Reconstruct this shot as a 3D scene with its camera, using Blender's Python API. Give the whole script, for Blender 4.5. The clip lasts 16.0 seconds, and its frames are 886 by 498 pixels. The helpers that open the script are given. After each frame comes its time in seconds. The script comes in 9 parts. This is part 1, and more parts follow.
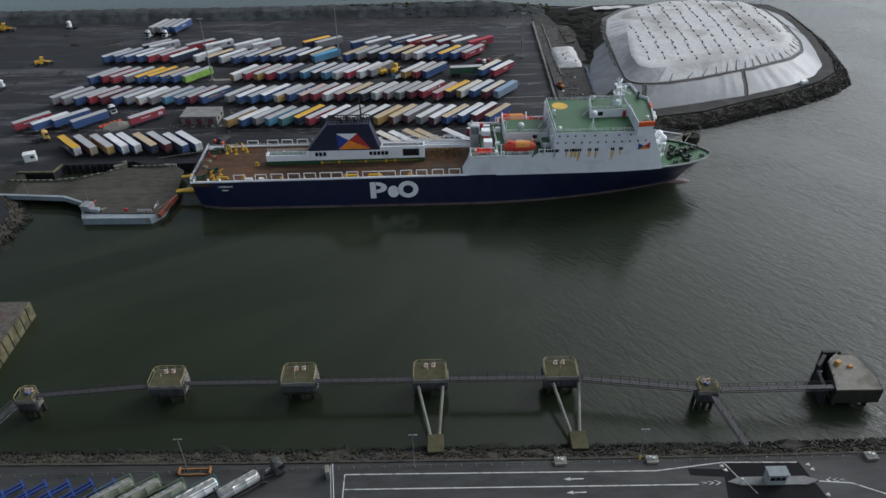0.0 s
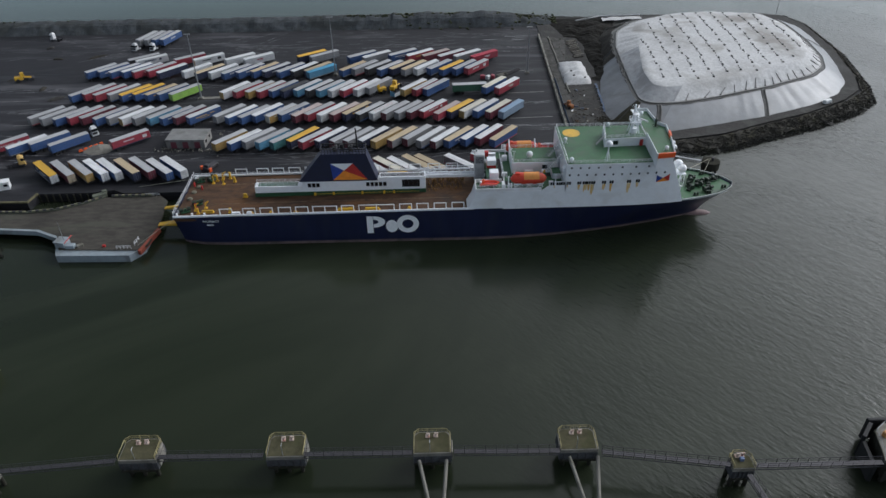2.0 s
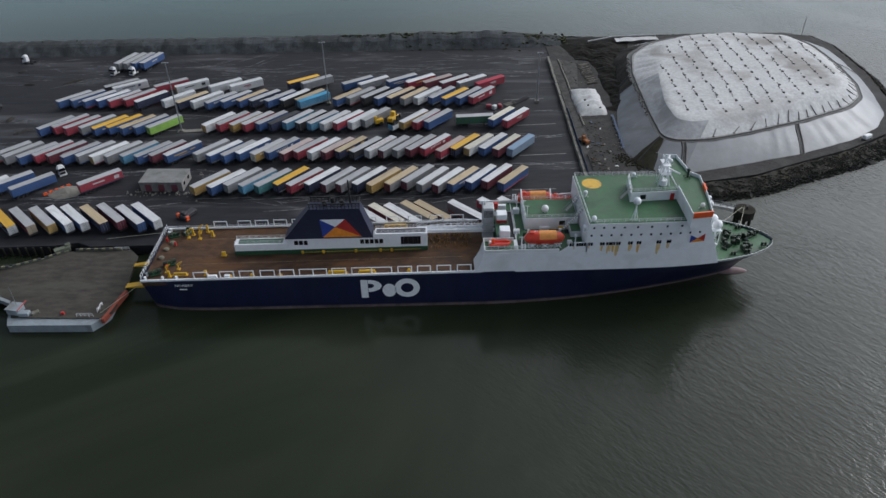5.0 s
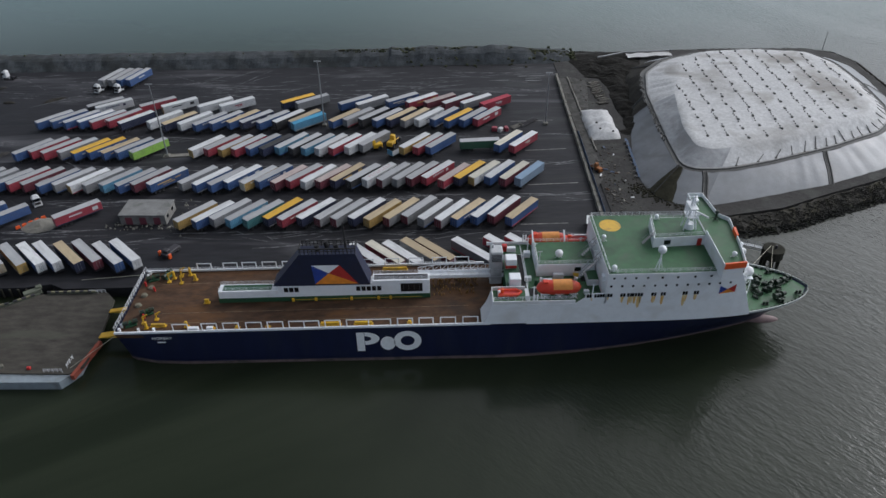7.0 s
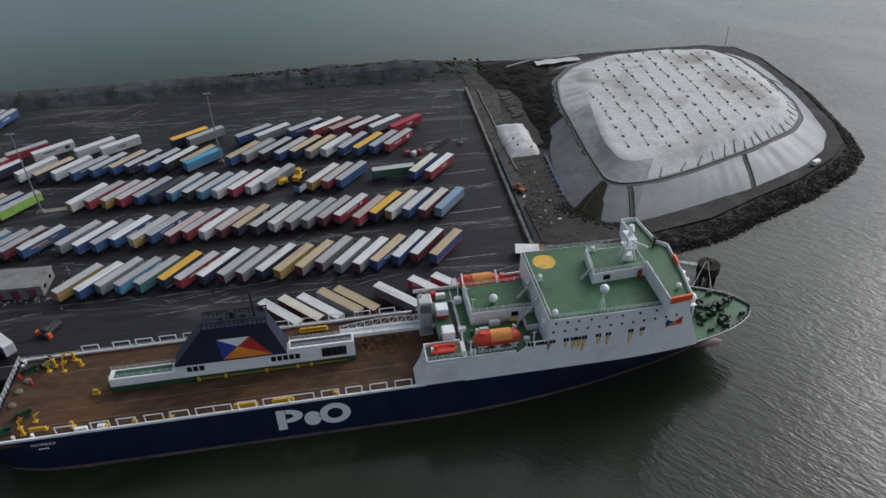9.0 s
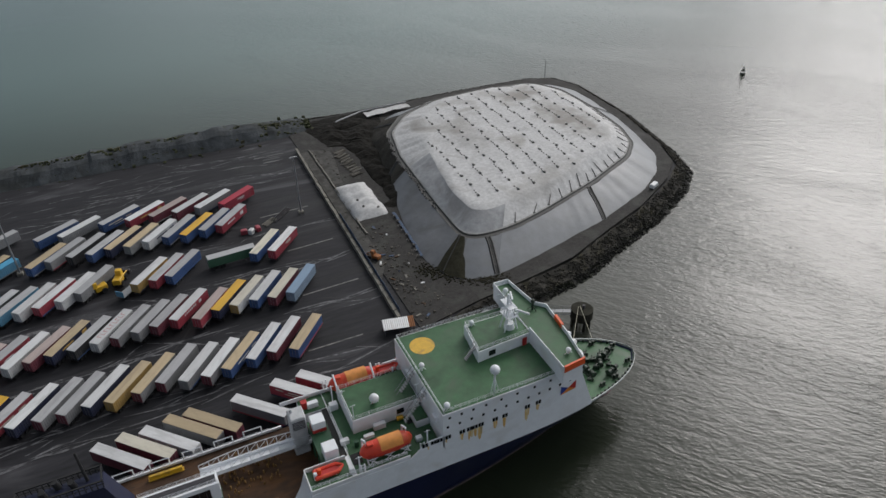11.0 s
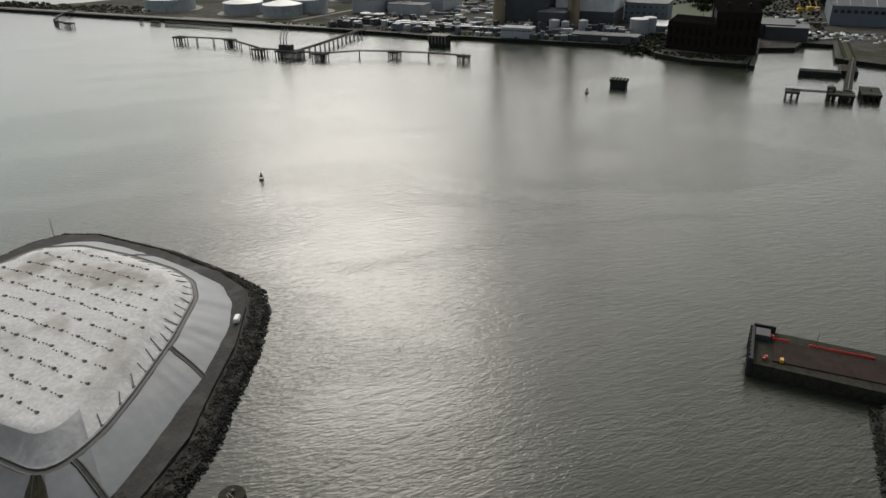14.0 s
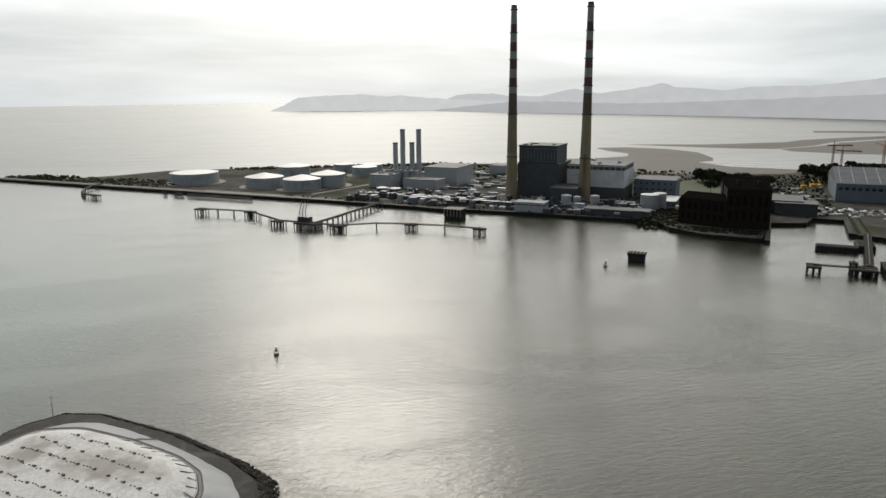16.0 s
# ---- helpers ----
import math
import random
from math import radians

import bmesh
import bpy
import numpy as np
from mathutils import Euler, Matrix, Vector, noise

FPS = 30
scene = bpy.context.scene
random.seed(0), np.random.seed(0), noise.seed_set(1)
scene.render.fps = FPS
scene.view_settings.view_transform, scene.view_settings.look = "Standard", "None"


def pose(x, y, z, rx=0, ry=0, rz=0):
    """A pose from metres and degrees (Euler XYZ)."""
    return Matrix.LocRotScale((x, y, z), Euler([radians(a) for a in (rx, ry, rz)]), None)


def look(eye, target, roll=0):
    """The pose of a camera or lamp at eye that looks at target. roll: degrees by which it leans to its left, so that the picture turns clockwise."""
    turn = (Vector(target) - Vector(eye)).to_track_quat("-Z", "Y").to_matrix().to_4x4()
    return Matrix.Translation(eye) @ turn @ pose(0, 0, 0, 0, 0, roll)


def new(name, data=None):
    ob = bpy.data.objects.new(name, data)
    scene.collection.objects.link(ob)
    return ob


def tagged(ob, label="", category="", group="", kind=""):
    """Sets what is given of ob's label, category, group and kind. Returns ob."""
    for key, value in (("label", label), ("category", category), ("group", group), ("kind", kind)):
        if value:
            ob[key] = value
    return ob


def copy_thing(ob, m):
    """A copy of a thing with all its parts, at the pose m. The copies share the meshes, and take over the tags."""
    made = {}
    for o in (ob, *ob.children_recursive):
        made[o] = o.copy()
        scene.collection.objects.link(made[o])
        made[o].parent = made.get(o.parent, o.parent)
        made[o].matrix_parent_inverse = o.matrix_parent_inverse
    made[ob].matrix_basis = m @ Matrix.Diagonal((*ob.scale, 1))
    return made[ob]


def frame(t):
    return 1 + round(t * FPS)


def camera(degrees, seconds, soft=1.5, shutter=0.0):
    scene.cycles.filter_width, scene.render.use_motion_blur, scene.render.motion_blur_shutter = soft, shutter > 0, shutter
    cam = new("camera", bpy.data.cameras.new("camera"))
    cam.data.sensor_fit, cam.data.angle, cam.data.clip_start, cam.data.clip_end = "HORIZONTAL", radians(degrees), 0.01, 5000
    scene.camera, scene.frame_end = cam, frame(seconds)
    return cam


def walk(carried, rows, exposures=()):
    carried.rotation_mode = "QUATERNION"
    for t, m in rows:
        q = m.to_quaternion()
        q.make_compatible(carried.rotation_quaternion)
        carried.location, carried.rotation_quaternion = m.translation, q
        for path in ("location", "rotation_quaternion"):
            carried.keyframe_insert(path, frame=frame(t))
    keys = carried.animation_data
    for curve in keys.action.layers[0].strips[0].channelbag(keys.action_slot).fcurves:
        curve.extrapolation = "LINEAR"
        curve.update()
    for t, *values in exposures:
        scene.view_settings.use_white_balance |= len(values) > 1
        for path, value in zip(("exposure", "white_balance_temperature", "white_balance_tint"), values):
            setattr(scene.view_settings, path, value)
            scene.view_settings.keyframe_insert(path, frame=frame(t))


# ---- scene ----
cam = camera(64.0, 16.0)
PATH = [
    (0, (0.409, 0.125, 119.603), (0.423, 1.75, 118.437), -1.0),
    (0.5, (0.228, 5.129, 119.62), (0.243, 6.753, 118.453), -1.0),
    (1, (0.136, 10.083, 119.666), (0.151, 11.707, 118.498), -1.0),
    (1.5, (0.131, 15.119, 119.715), (0.145, 16.742, 118.546), -1.0),
    (2, (0.048, 20.005, 119.79), (0.062, 21.627, 118.621), -1.0),
    (2.5, (-0.088, 24.702, 119.849), (-0.074, 26.324, 118.679), -1.0),
    (3, (-0.085, 29.564, 119.845), (-0.071, 31.187, 118.676), -1.0),
    (3.5, (-0.091, 34.452, 119.801), (-0.079, 36.075, 118.632), -1.0),
    (4, (-0.165, 39.482, 119.727), (-0.152, 41.106, 118.559), -1.0),
    (6.5, (-1.145, 64.234, 119.384), (-1.128, 65.857, 118.216), -0.9),
    (7, (-1.202, 69.206, 119.335), (-1.186, 70.83, 118.168), -0.8),
    (7.5, (-1.186, 74.056, 119.278), (-1.14, 75.679, 118.11), -0.9),
    (8, (-1.11, 78.977, 119.19), (-1.001, 80.596, 118.022), -1.0),
    (10.3, (-0.257, 102.113, 118.901), (0.237, 103.664, 117.74), -1.1),
    (10.5, (-0.15, 104.06, 118.91), (0.396, 105.6, 117.756), -1.1),
    (11, (0.23, 108.896, 119.002), (0.912, 110.42, 117.9), -1.3),
    (11.5, (0.743, 113.671, 119.086), (1.566, 115.175, 118.056), -1.2),
    (12, (1.312, 118.414, 119.149), (2.294, 119.87, 118.192), -1.1),
    (12.5, (2.385, 123.126, 119.275), (3.634, 124.387, 118.354), -1.1),
    (13, (3.34, 127.7, 119.301), (4.818, 128.691, 118.387), -0.9),
    (13.5, (4.176, 132.283, 119.226), (5.79, 133.035, 118.313), -0.8),
    (14, (5.325, 136.477, 119.242), (6.967, 137.206, 118.364), -0.7),
    (14.5, (7.194, 140.144, 119.318), (8.87, 140.895, 118.525), -0.7),
    (15, (9.399, 143.363, 119.366), (11.12, 144.141, 118.709), -0.6),
    (15.5, (11.884, 146.148, 119.286), (13.644, 146.943, 118.765), -0.6),
    (16, (14.642, 148.615, 119.215), (16.419, 149.42, 118.776), -0.4),
]
walk(cam, [(t, look(eye, target, roll)) for t, eye, target, roll in PATH],
     exposures=[(0, 0.15, 5840, 11), (8, 0.04, 5900, 13), (10.5, -0.06, 6140, 13), (12.5, 0.0, 6450, 10), (14, 0.06, 6600, 10), (16, 0.16, 6650, 10)])

# ---- world and sun ----
SUN = Vector((0.718, 0.438, 0.540)).normalized()
GLOW = Vector((0.762, 0.430, 0.485)).normalized()
world = bpy.data.worlds.new("overcast_sky")
scene.world = world
world.use_nodes = True
wn, wl = world.node_tree.nodes, world.node_tree.links
wn.clear()


def wnode(kind, **values):
    n = wn.new(kind)
    for k, v in values.items():
        n.inputs[k].default_value = v
    return n


w_out = wn.new("ShaderNodeOutputWorld")
w_sky = wn.new("ShaderNodeTexSky")
w_sky.sky_type, w_sky.sun_disc = "NISHITA", False
w_sky.sun_elevation = math.asin(SUN.z)
w_sky.sun_rotation = math.atan2(SUN.x, SUN.y)
w_sky.dust_density, w_sky.air_density = 2.0, 1.0
w_bg = wnode("ShaderNodeBackground", Strength=0.06)
wl.new(w_sky.outputs[0], w_bg.inputs["Color"])
w_co = wn.new("ShaderNodeTexCoord")
w_map = wnode("ShaderNodeMapping", Scale=(1.0, 1.0, 8.0))
wl.new(w_co.outputs["Generated"], w_map.inputs["Vector"])
w_noise = wnode("ShaderNodeTexNoise", Scale=2.3, Detail=6.0, Roughness=0.5, Distortion=0.4)
wl.new(w_map.outputs[0], w_noise.inputs["Vector"])
w_ramp = wn.new("ShaderNodeValToRGB")
w_ramp.color_ramp.elements[0].position, w_ramp.color_ramp.elements[0].color = 0.30, (0.335, 0.395, 0.445, 1)
w_ramp.color_ramp.elements[1].position, w_ramp.color_ramp.elements[1].color = 0.66, (0.665, 0.735, 0.785, 1)
wl.new(w_noise.outputs["Fac"], w_ramp.inputs["Fac"])
# the sun's glow behind the cloud
w_dot = wn.new("ShaderNodeVectorMath")
w_dot.operation = "DOT_PRODUCT"
w_dot.inputs[1].default_value = GLOW
wl.new(w_co.outputs["Generated"], w_dot.inputs[0])
w_glow = wn.new("ShaderNodeMapRange")
w_glow.inputs["From Min"].default_value, w_glow.inputs["From Max"].default_value = 0.26, 1.0
wl.new(w_dot.outputs["Value"], w_glow.inputs["Value"])
w_pow = wn.new("ShaderNodeMath")
w_pow.operation = "POWER"
w_pow.inputs[1].default_value = 2.15
wl.new(w_glow.outputs[0], w_pow.inputs[0])
# thicker cloud low down lets less of the glow through
w_sep = wn.new("ShaderNodeSeparateXYZ")
wl.new(w_co.outputs["Generated"], w_sep.inputs[0])
w_low = wn.new("ShaderNodeMapRange")
w_low.interpolation_type = "SMOOTHSTEP"
for key, v in (("From Min", 0.02), ("From Max", 0.31), ("To Min", 0.17), ("To Max", 1.0)):
    w_low.inputs[key].default_value = v
wl.new(w_sep.outputs["Z"], w_low.inputs["Value"])
w_amp = wn.new("ShaderNodeMath")
w_amp.operation = "MULTIPLY"
wl.new(w_pow.outputs[0], w_amp.inputs[0])
wl.new(w_low.outputs[0], w_amp.inputs[1])
w_mad = wn.new("ShaderNodeMath")
w_mad.operation = "MULTIPLY"
w_mad.inputs[1].default_value = 2.2
wl.new(w_amp.outputs[0], w_mad.inputs[0])
# brightest patch of cloud in front of the sun
w_core = wn.new("ShaderNodeMath")
w_core.operation = "POWER"
w_core.inputs[1].default_value = 12.0
w_dot1 = wn.new("ShaderNodeVectorMath")
w_dot1.operation = "DOT_PRODUCT"
w_dot1.inputs[1].default_value = SUN
wl.new(w_co.outputs["Generated"], w_dot1.inputs[0])
w_pos = wn.new("ShaderNodeMath")
w_pos.operation = "MAXIMUM"
w_pos.inputs[1].default_value = 0.0
wl.new(w_dot1.outputs["Value"], w_pos.inputs[0])
wl.new(w_pos.outputs[0], w_core.inputs[0])
w_core1 = wn.new("ShaderNodeMath")
w_core1.operation = "MULTIPLY"
wl.new(w_core.outputs[0], w_core1.inputs[0])
wl.new(w_low.outputs[0], w_core1.inputs[1])
w_core2 = wn.new("ShaderNodeMath")
w_core2.operation = "MULTIPLY_ADD"
w_core2.inputs[1].default_value = 0.9
wl.new(w_core1.outputs[0], w_core2.inputs[0])
wl.new(w_mad.outputs[0], w_core2.inputs[2])
# thinner cloud to the south of the sun
w_dot2 = wn.new("ShaderNodeVectorMath")
w_dot2.operation = "DOT_PRODUCT"
w_dot2.inputs[1].default_value = Vector((0.93, -0.22, 0.30)).normalized()
wl.new(w_co.outputs["Generated"], w_dot2.inputs[0])
w_thin = wn.new("ShaderNodeMapRange")
w_thin.interpolation_type = "SMOOTHSTEP"
for key, v in (("From Min", 0.72), ("From Max", 1.0), ("To Min", 0.0), ("To Max", 0.22)):
    w_thin.inputs[key].default_value = v
wl.new(w_dot2.outputs["Value"], w_thin.inputs["Value"])
w_thin2 = wn.new("ShaderNodeMath")
w_thin2.operation = "MULTIPLY"
wl.new(w_thin.outputs[0], w_thin2.inputs[0])
wl.new(w_low.outputs[0], w_thin2.inputs[1])
w_sum = wn.new("ShaderNodeMath")
w_sum.operation = "ADD"
wl.new(w_core2.outputs[0], w_sum.inputs[0])
wl.new(w_thin2.outputs[0], w_sum.inputs[1])
w_bg3 = wnode("ShaderNodeBackground", Color=(1.0, 0.968, 0.90, 1))
wl.new(w_sum.outputs[0], w_bg3.inputs["Strength"])
w_cloud = wn.new("ShaderNodeBackground")
w_high = wn.new("ShaderNodeMapRange")
w_high.interpolation_type = "SMOOTHSTEP"
for key, v in (("From Min", 0.05), ("From Max", 0.68), ("To Min", 0.92), ("To Max", 0.2)):
    w_high.inputs[key].default_value = v
wl.new(w_sep.outputs["Z"], w_high.inputs["Value"])
wl.new(w_high.outputs[0], w_cloud.inputs["Strength"])
wl.new(w_ramp.outputs["Color"], w_cloud.inputs["Color"])
w_bg2 = wn.new("ShaderNodeAddShader")
wl.new(w_cloud.outputs[0], w_bg2.inputs[0])
wl.new(w_bg3.outputs[0], w_bg2.inputs[1])
w_mix = wnode("ShaderNodeMixShader", Fac=0.9)
wl.new(w_bg.outputs[0], w_mix.inputs[1])
wl.new(w_bg2.outputs[0], w_mix.inputs[2])
wl.new(w_mix.outputs[0], w_out.inputs["Surface"])

sun = new("sun", bpy.data.lights.new("sun", "SUN"))
sun.data.energy, sun.data.angle, sun.data.color = 1.0, radians(19), (1.0, 0.95, 0.87)
sun.matrix_world = look(SUN * 500, (0, 0, 0))

# ---- materials ----
MATS = {}


def mat(name, color, rough=0.7, metal=0.0, var=0.18, scale=0.6, bump=0.15, dirt=None, dirt_amount=0.5, dirt_scale=0.12, dirt_at=0.52, spec=0.5, stretch=(1, 1, 1), rnd=0.0, wet=0.0, wet_scale=0.05):
    """A surface with grain and stains: colour varied at two scales, roughness and fine relief."""
    if name in MATS:
        return MATS[name]
    m = bpy.data.materials.new(name)
    m.use_nodes = True
    nt = m.node_tree
    n, l = nt.nodes, nt.links
    b = n["Principled BSDF"]
    b.inputs["Metallic"].default_value = metal
    b.inputs["Specular IOR Level"].default_value = spec
    co = n.new("ShaderNodeTexCoord")
    mp = n.new("ShaderNodeMapping")
    mp.inputs["Scale"].default_value = stretch
    info = n.new("ShaderNodeObjectInfo")
    off = n.new("ShaderNodeMath")
    off.operation = "MULTIPLY"
    off.inputs[1].default_value = 57.0
    l.new(info.outputs["Random"], off.inputs[0])
    l.new(off.outputs[0], mp.inputs["Location"])
    l.new(co.outputs["Object"], mp.inputs["Vector"])
    grain = n.new("ShaderNodeTexNoise")
    grain.inputs["Scale"].default_value, grain.inputs["Detail"].default_value, grain.inputs["Roughness"].default_value = scale, 9.0, 0.65
    l.new(mp.outputs[0], grain.inputs["Vector"])
    low = n.new("ShaderNodeMapRange")
    low.inputs["From Min"].default_value, low.inputs["From Max"].default_value = 0.3, 0.7
    low.inputs["To Min"].default_value, low.inputs["To Max"].default_value = 1 - var, 1 + var
    l.new(grain.outputs["Fac"], low.inputs["Value"])
    val = low.outputs[0]
    if rnd:
        r = n.new("ShaderNodeMapRange")
        r.inputs["To Min"].default_value, r.inputs["To Max"].default_value = 1 - rnd, 1 + rnd
        l.new(info.outputs["Random"], r.inputs["Value"])
        x = n.new("ShaderNodeMath")
        x.operation = "MULTIPLY"
        l.new(val, x.inputs[0])
        l.new(r.outputs[0], x.inputs[1])
        val = x.outputs[0]
    sc = n.new("ShaderNodeVectorMath")
    sc.operation = "SCALE"
    sc.inputs[0].default_value = color[:3]
    l.new(val, sc.inputs["Scale"])
    col = sc.outputs[0]
    if dirt:
        st = n.new("ShaderNodeTexNoise")
        st.inputs["Scale"].default_value, st.inputs["Detail"].default_value, st.inputs["Distortion"].default_value = dirt_scale, 6.0, 0.8
        l.new(mp.outputs[0], st.inputs["Vector"])
        mr = n.new("ShaderNodeMapRange")
        mr.inputs["From Min"].default_value, mr.inputs["From Max"].default_value, mr.inputs["To Max"].default_value = dirt_at, dirt_at + 0.16, dirt_amount
        l.new(st.outputs["Fac"], mr.inputs["Value"])
        mx = n.new("ShaderNodeMix")
        mx.data_type = "RGBA"
        l.new(mr.outputs[0], mx.inputs["Factor"])
        l.new(col, mx.inputs["A"])
        mx.inputs["B"].default_value = (*dirt, 1)
        col = mx.outputs["Result"]
    rg = n.new("ShaderNodeMapRange")
    rg.inputs["To Min"].default_value, rg.inputs["To Max"].default_value = max(0.02, rough - 0.12), min(1, rough + 0.12)
    l.new(grain.outputs["Fac"], rg.inputs["Value"])
    rgh = rg.outputs[0]
    if wet:
        # damp and oily patches: darker and smoother
        wt = n.new("ShaderNodeTexNoise")
        wt.inputs["Scale"].default_value, wt.inputs["Detail"].default_value, wt.inputs["Distortion"].default_value = wet_scale, 7.0, 1.1
        l.new(mp.outputs[0], wt.inputs["Vector"])
        wr = n.new("ShaderNodeMapRange")
        wr.inputs["From Min"].default_value, wr.inputs["From Max"].default_value, wr.inputs["To Max"].default_value = 0.54, 0.62, wet
        l.new(wt.outputs["Color"], wr.inputs["Value"])
        mw = n.new("ShaderNodeMix")
        mw.data_type = "RGBA"
        l.new(wr.outputs[0], mw.inputs["Factor"])
        l.new(col, mw.inputs["A"])
        mw.inputs["B"].default_value = (color[0] * 0.32, color[1] * 0.32, color[2] * 0.32, 1)
        col = mw.outputs["Result"]
        sm = n.new("ShaderNodeMath")
        sm.operation = "MULTIPLY_ADD"
        l.new(wr.outputs[0], sm.inputs[0])
        sm.inputs[1].default_value = -0.3
        l.new(rgh, sm.inputs[2])
        rgh = sm.outputs[0]
    l.new(col, b.inputs["Base Color"])
    l.new(rgh, b.inputs["Roughness"])
    if bump:
        bp = n.new("ShaderNodeBump")
        bp.inputs["Strength"].default_value, bp.inputs["Distance"].default_value = bump, 0.25 / max(scale, 0.05)
        l.new(grain.outputs["Fac"], bp.inputs["Height"])
        l.new(bp.outputs[0], b.inputs["Normal"])
    MATS[name] = m
    return m


def water_material():
    m = bpy.data.materials.new("harbour_water")
    m.use_nodes = True
    n, l = m.node_tree.nodes, m.node_tree.links
    b = n["Principled BSDF"]
    b.inputs["IOR"].default_value = 1.333
    co = n.new("ShaderNodeTexCoord")

    def noise(scale, detail, stretch=(1, 1, 1), turn=0.0, rough=0.55, dist=0.0):
        """Noise drawn out along a line that lies turn radians from +x."""
        spin = n.new("ShaderNodeVectorRotate")
        spin.rotation_type = "Z_AXIS"
        spin.inputs["Angle"].default_value = -turn
        l.new(co.outputs["Object"], spin.inputs["Vector"])
        mp = n.new("ShaderNodeMapping")
        mp.inputs["Scale"].default_value = stretch
        l.new(spin.outputs[0], mp.inputs["Vector"])
        t = n.new("ShaderNodeTexNoise")
        t.inputs["Scale"].default_value, t.inputs["Detail"].default_value = scale, detail
        t.inputs["Roughness"].default_value, t.inputs["Distortion"].default_value = rough, dist
        l.new(mp.outputs[0], t.inputs["Vector"])
        return t.outputs["Fac"]

    def calc(op, a, c):
        x = n.new("ShaderNodeMath")
        x.operation = op
        for i, v in enumerate((a, c)):
            if isinstance(v, (int, float)):
                x.inputs[i].default_value = v
            else:
                l.new(v, x.inputs[i])
        return x.outputs[0]

    def span(v, a, c, lo, hi):
        r = n.new("ShaderNodeMapRange")
        r.interpolation_type = "SMOOTHSTEP"
        for k, q in zip(("From Min", "From Max", "To Min", "To Max"), (a, c, lo, hi)):
            r.inputs[k].default_value = q
        l.new(v, r.inputs["Value"])
        return r.outputs[0]

    sep = n.new("ShaderNodeSeparateXYZ")
    l.new(co.outputs["Object"], sep.inputs[0])
    # silt clouds and slicks
    silt = noise(0.006, 5, (1, 2.2, 1), 0.5, 0.6, 1.2)
    ramp = n.new("ShaderNodeMix")
    ramp.data_type = "RGBA"
    l.new(span(silt, 0.4, 0.65, 0, 1), ramp.inputs["Factor"])
    ramp.inputs["A"].default_value, ramp.inputs["B"].default_value = (0.016, 0.021, 0.012, 1), (0.028, 0.034, 0.021, 1)
    # clearer blue-green water of the open bay to the north
    bay = n.new("ShaderNodeMix")
    bay.data_type = "RGBA"
    l.new(calc("MULTIPLY", span(sep.outputs["Y"], 330.0, 520.0, 0, 1), span(sep.outputs["X"], 150.0, 520.0, 1, 0.15)), bay.inputs["Factor"])
    # silt plume drifting off the berth into the river
    plume = n.new("ShaderNodeMix")
    plume.data_type = "RGBA"
    l.new(calc("MULTIPLY", calc("MULTIPLY", span(sep.outputs["X"], 55.0, 125.0, 0, 1), span(sep.outputs["X"], 170.0, 300.0, 1, 0)), calc("MULTIPLY", span(silt, 0.3, 0.6, 0.6, 1), span(sep.outputs["Y"], 120.0, 200.0, 0.3, 1))), plume.inputs["Factor"])
    l.new(ramp.outputs["Result"], plume.inputs["A"])
    plume.inputs["B"].default_value = (0.056, 0.059, 0.050, 1)
    l.new(plume.outputs["Result"], bay.inputs["A"])
    bay.inputs["B"].default_value = (0.080, 0.128, 0.116, 1)
    l.new(bay.outputs["Result"], b.inputs["Base Color"])
    # wind ripples: weak in the sheltered dock, stronger in the open river, broken by slicks
    slick = span(noise(0.011, 5, (0.42, 1.0, 1), -0.95, 0.55, 1.8), 0.46, 0.54, 0.70, 1.0)
    open_x = span(calc("ADD", sep.outputs["X"], calc("MULTIPLY", noise(0.02, 3, (1, 1, 1), 0.3, 0.5, 0.8), 70.0)), 20.0, 150.0, 0.07, 1.0)
    wind = calc("MULTIPLY", slick, open_x)
    dist = n.new("ShaderNodeVectorMath")
    dist.operation = "LENGTH"
    l.new(co.outputs["Object"], dist.inputs[0])
    sea = span(dist.outputs["Value"], 420.0, 1050.0, 1.0, 0.12)
    small = noise(1.6, 3, (0.34, 1.0, 1), -0.74, 0.55, 0.25)
    cross = noise(1.2, 2, (0.42, 1.0, 1), -1.08, 0.5, 0.2)
    big = noise(0.46, 3, (0.40, 1.0, 1), -0.85, 0.5, 0.4)
    height = calc("ADD", calc("ADD", calc("MULTIPLY", small, 0.25), calc("MULTIPLY", cross, 0.18)), calc("MULTIPLY", big, 0.42))
    bp = n.new("ShaderNodeBump")
    bp.inputs["Distance"].default_value = 1.0
    l.new(calc("MULTIPLY", calc("MULTIPLY", wind, sea), 0.62), bp.inputs["Strength"])
    l.new(height, bp.inputs["Height"])
    l.new(bp.outputs[0], b.inputs["Normal"])
    l.new(calc("ADD", span(wind, 0.0, 1.0, 0.14, 0.20), span(dist.outputs["Value"], 900.0, 1500.0, 0.0, 0.13)), b.inputs["Roughness"])
    return m


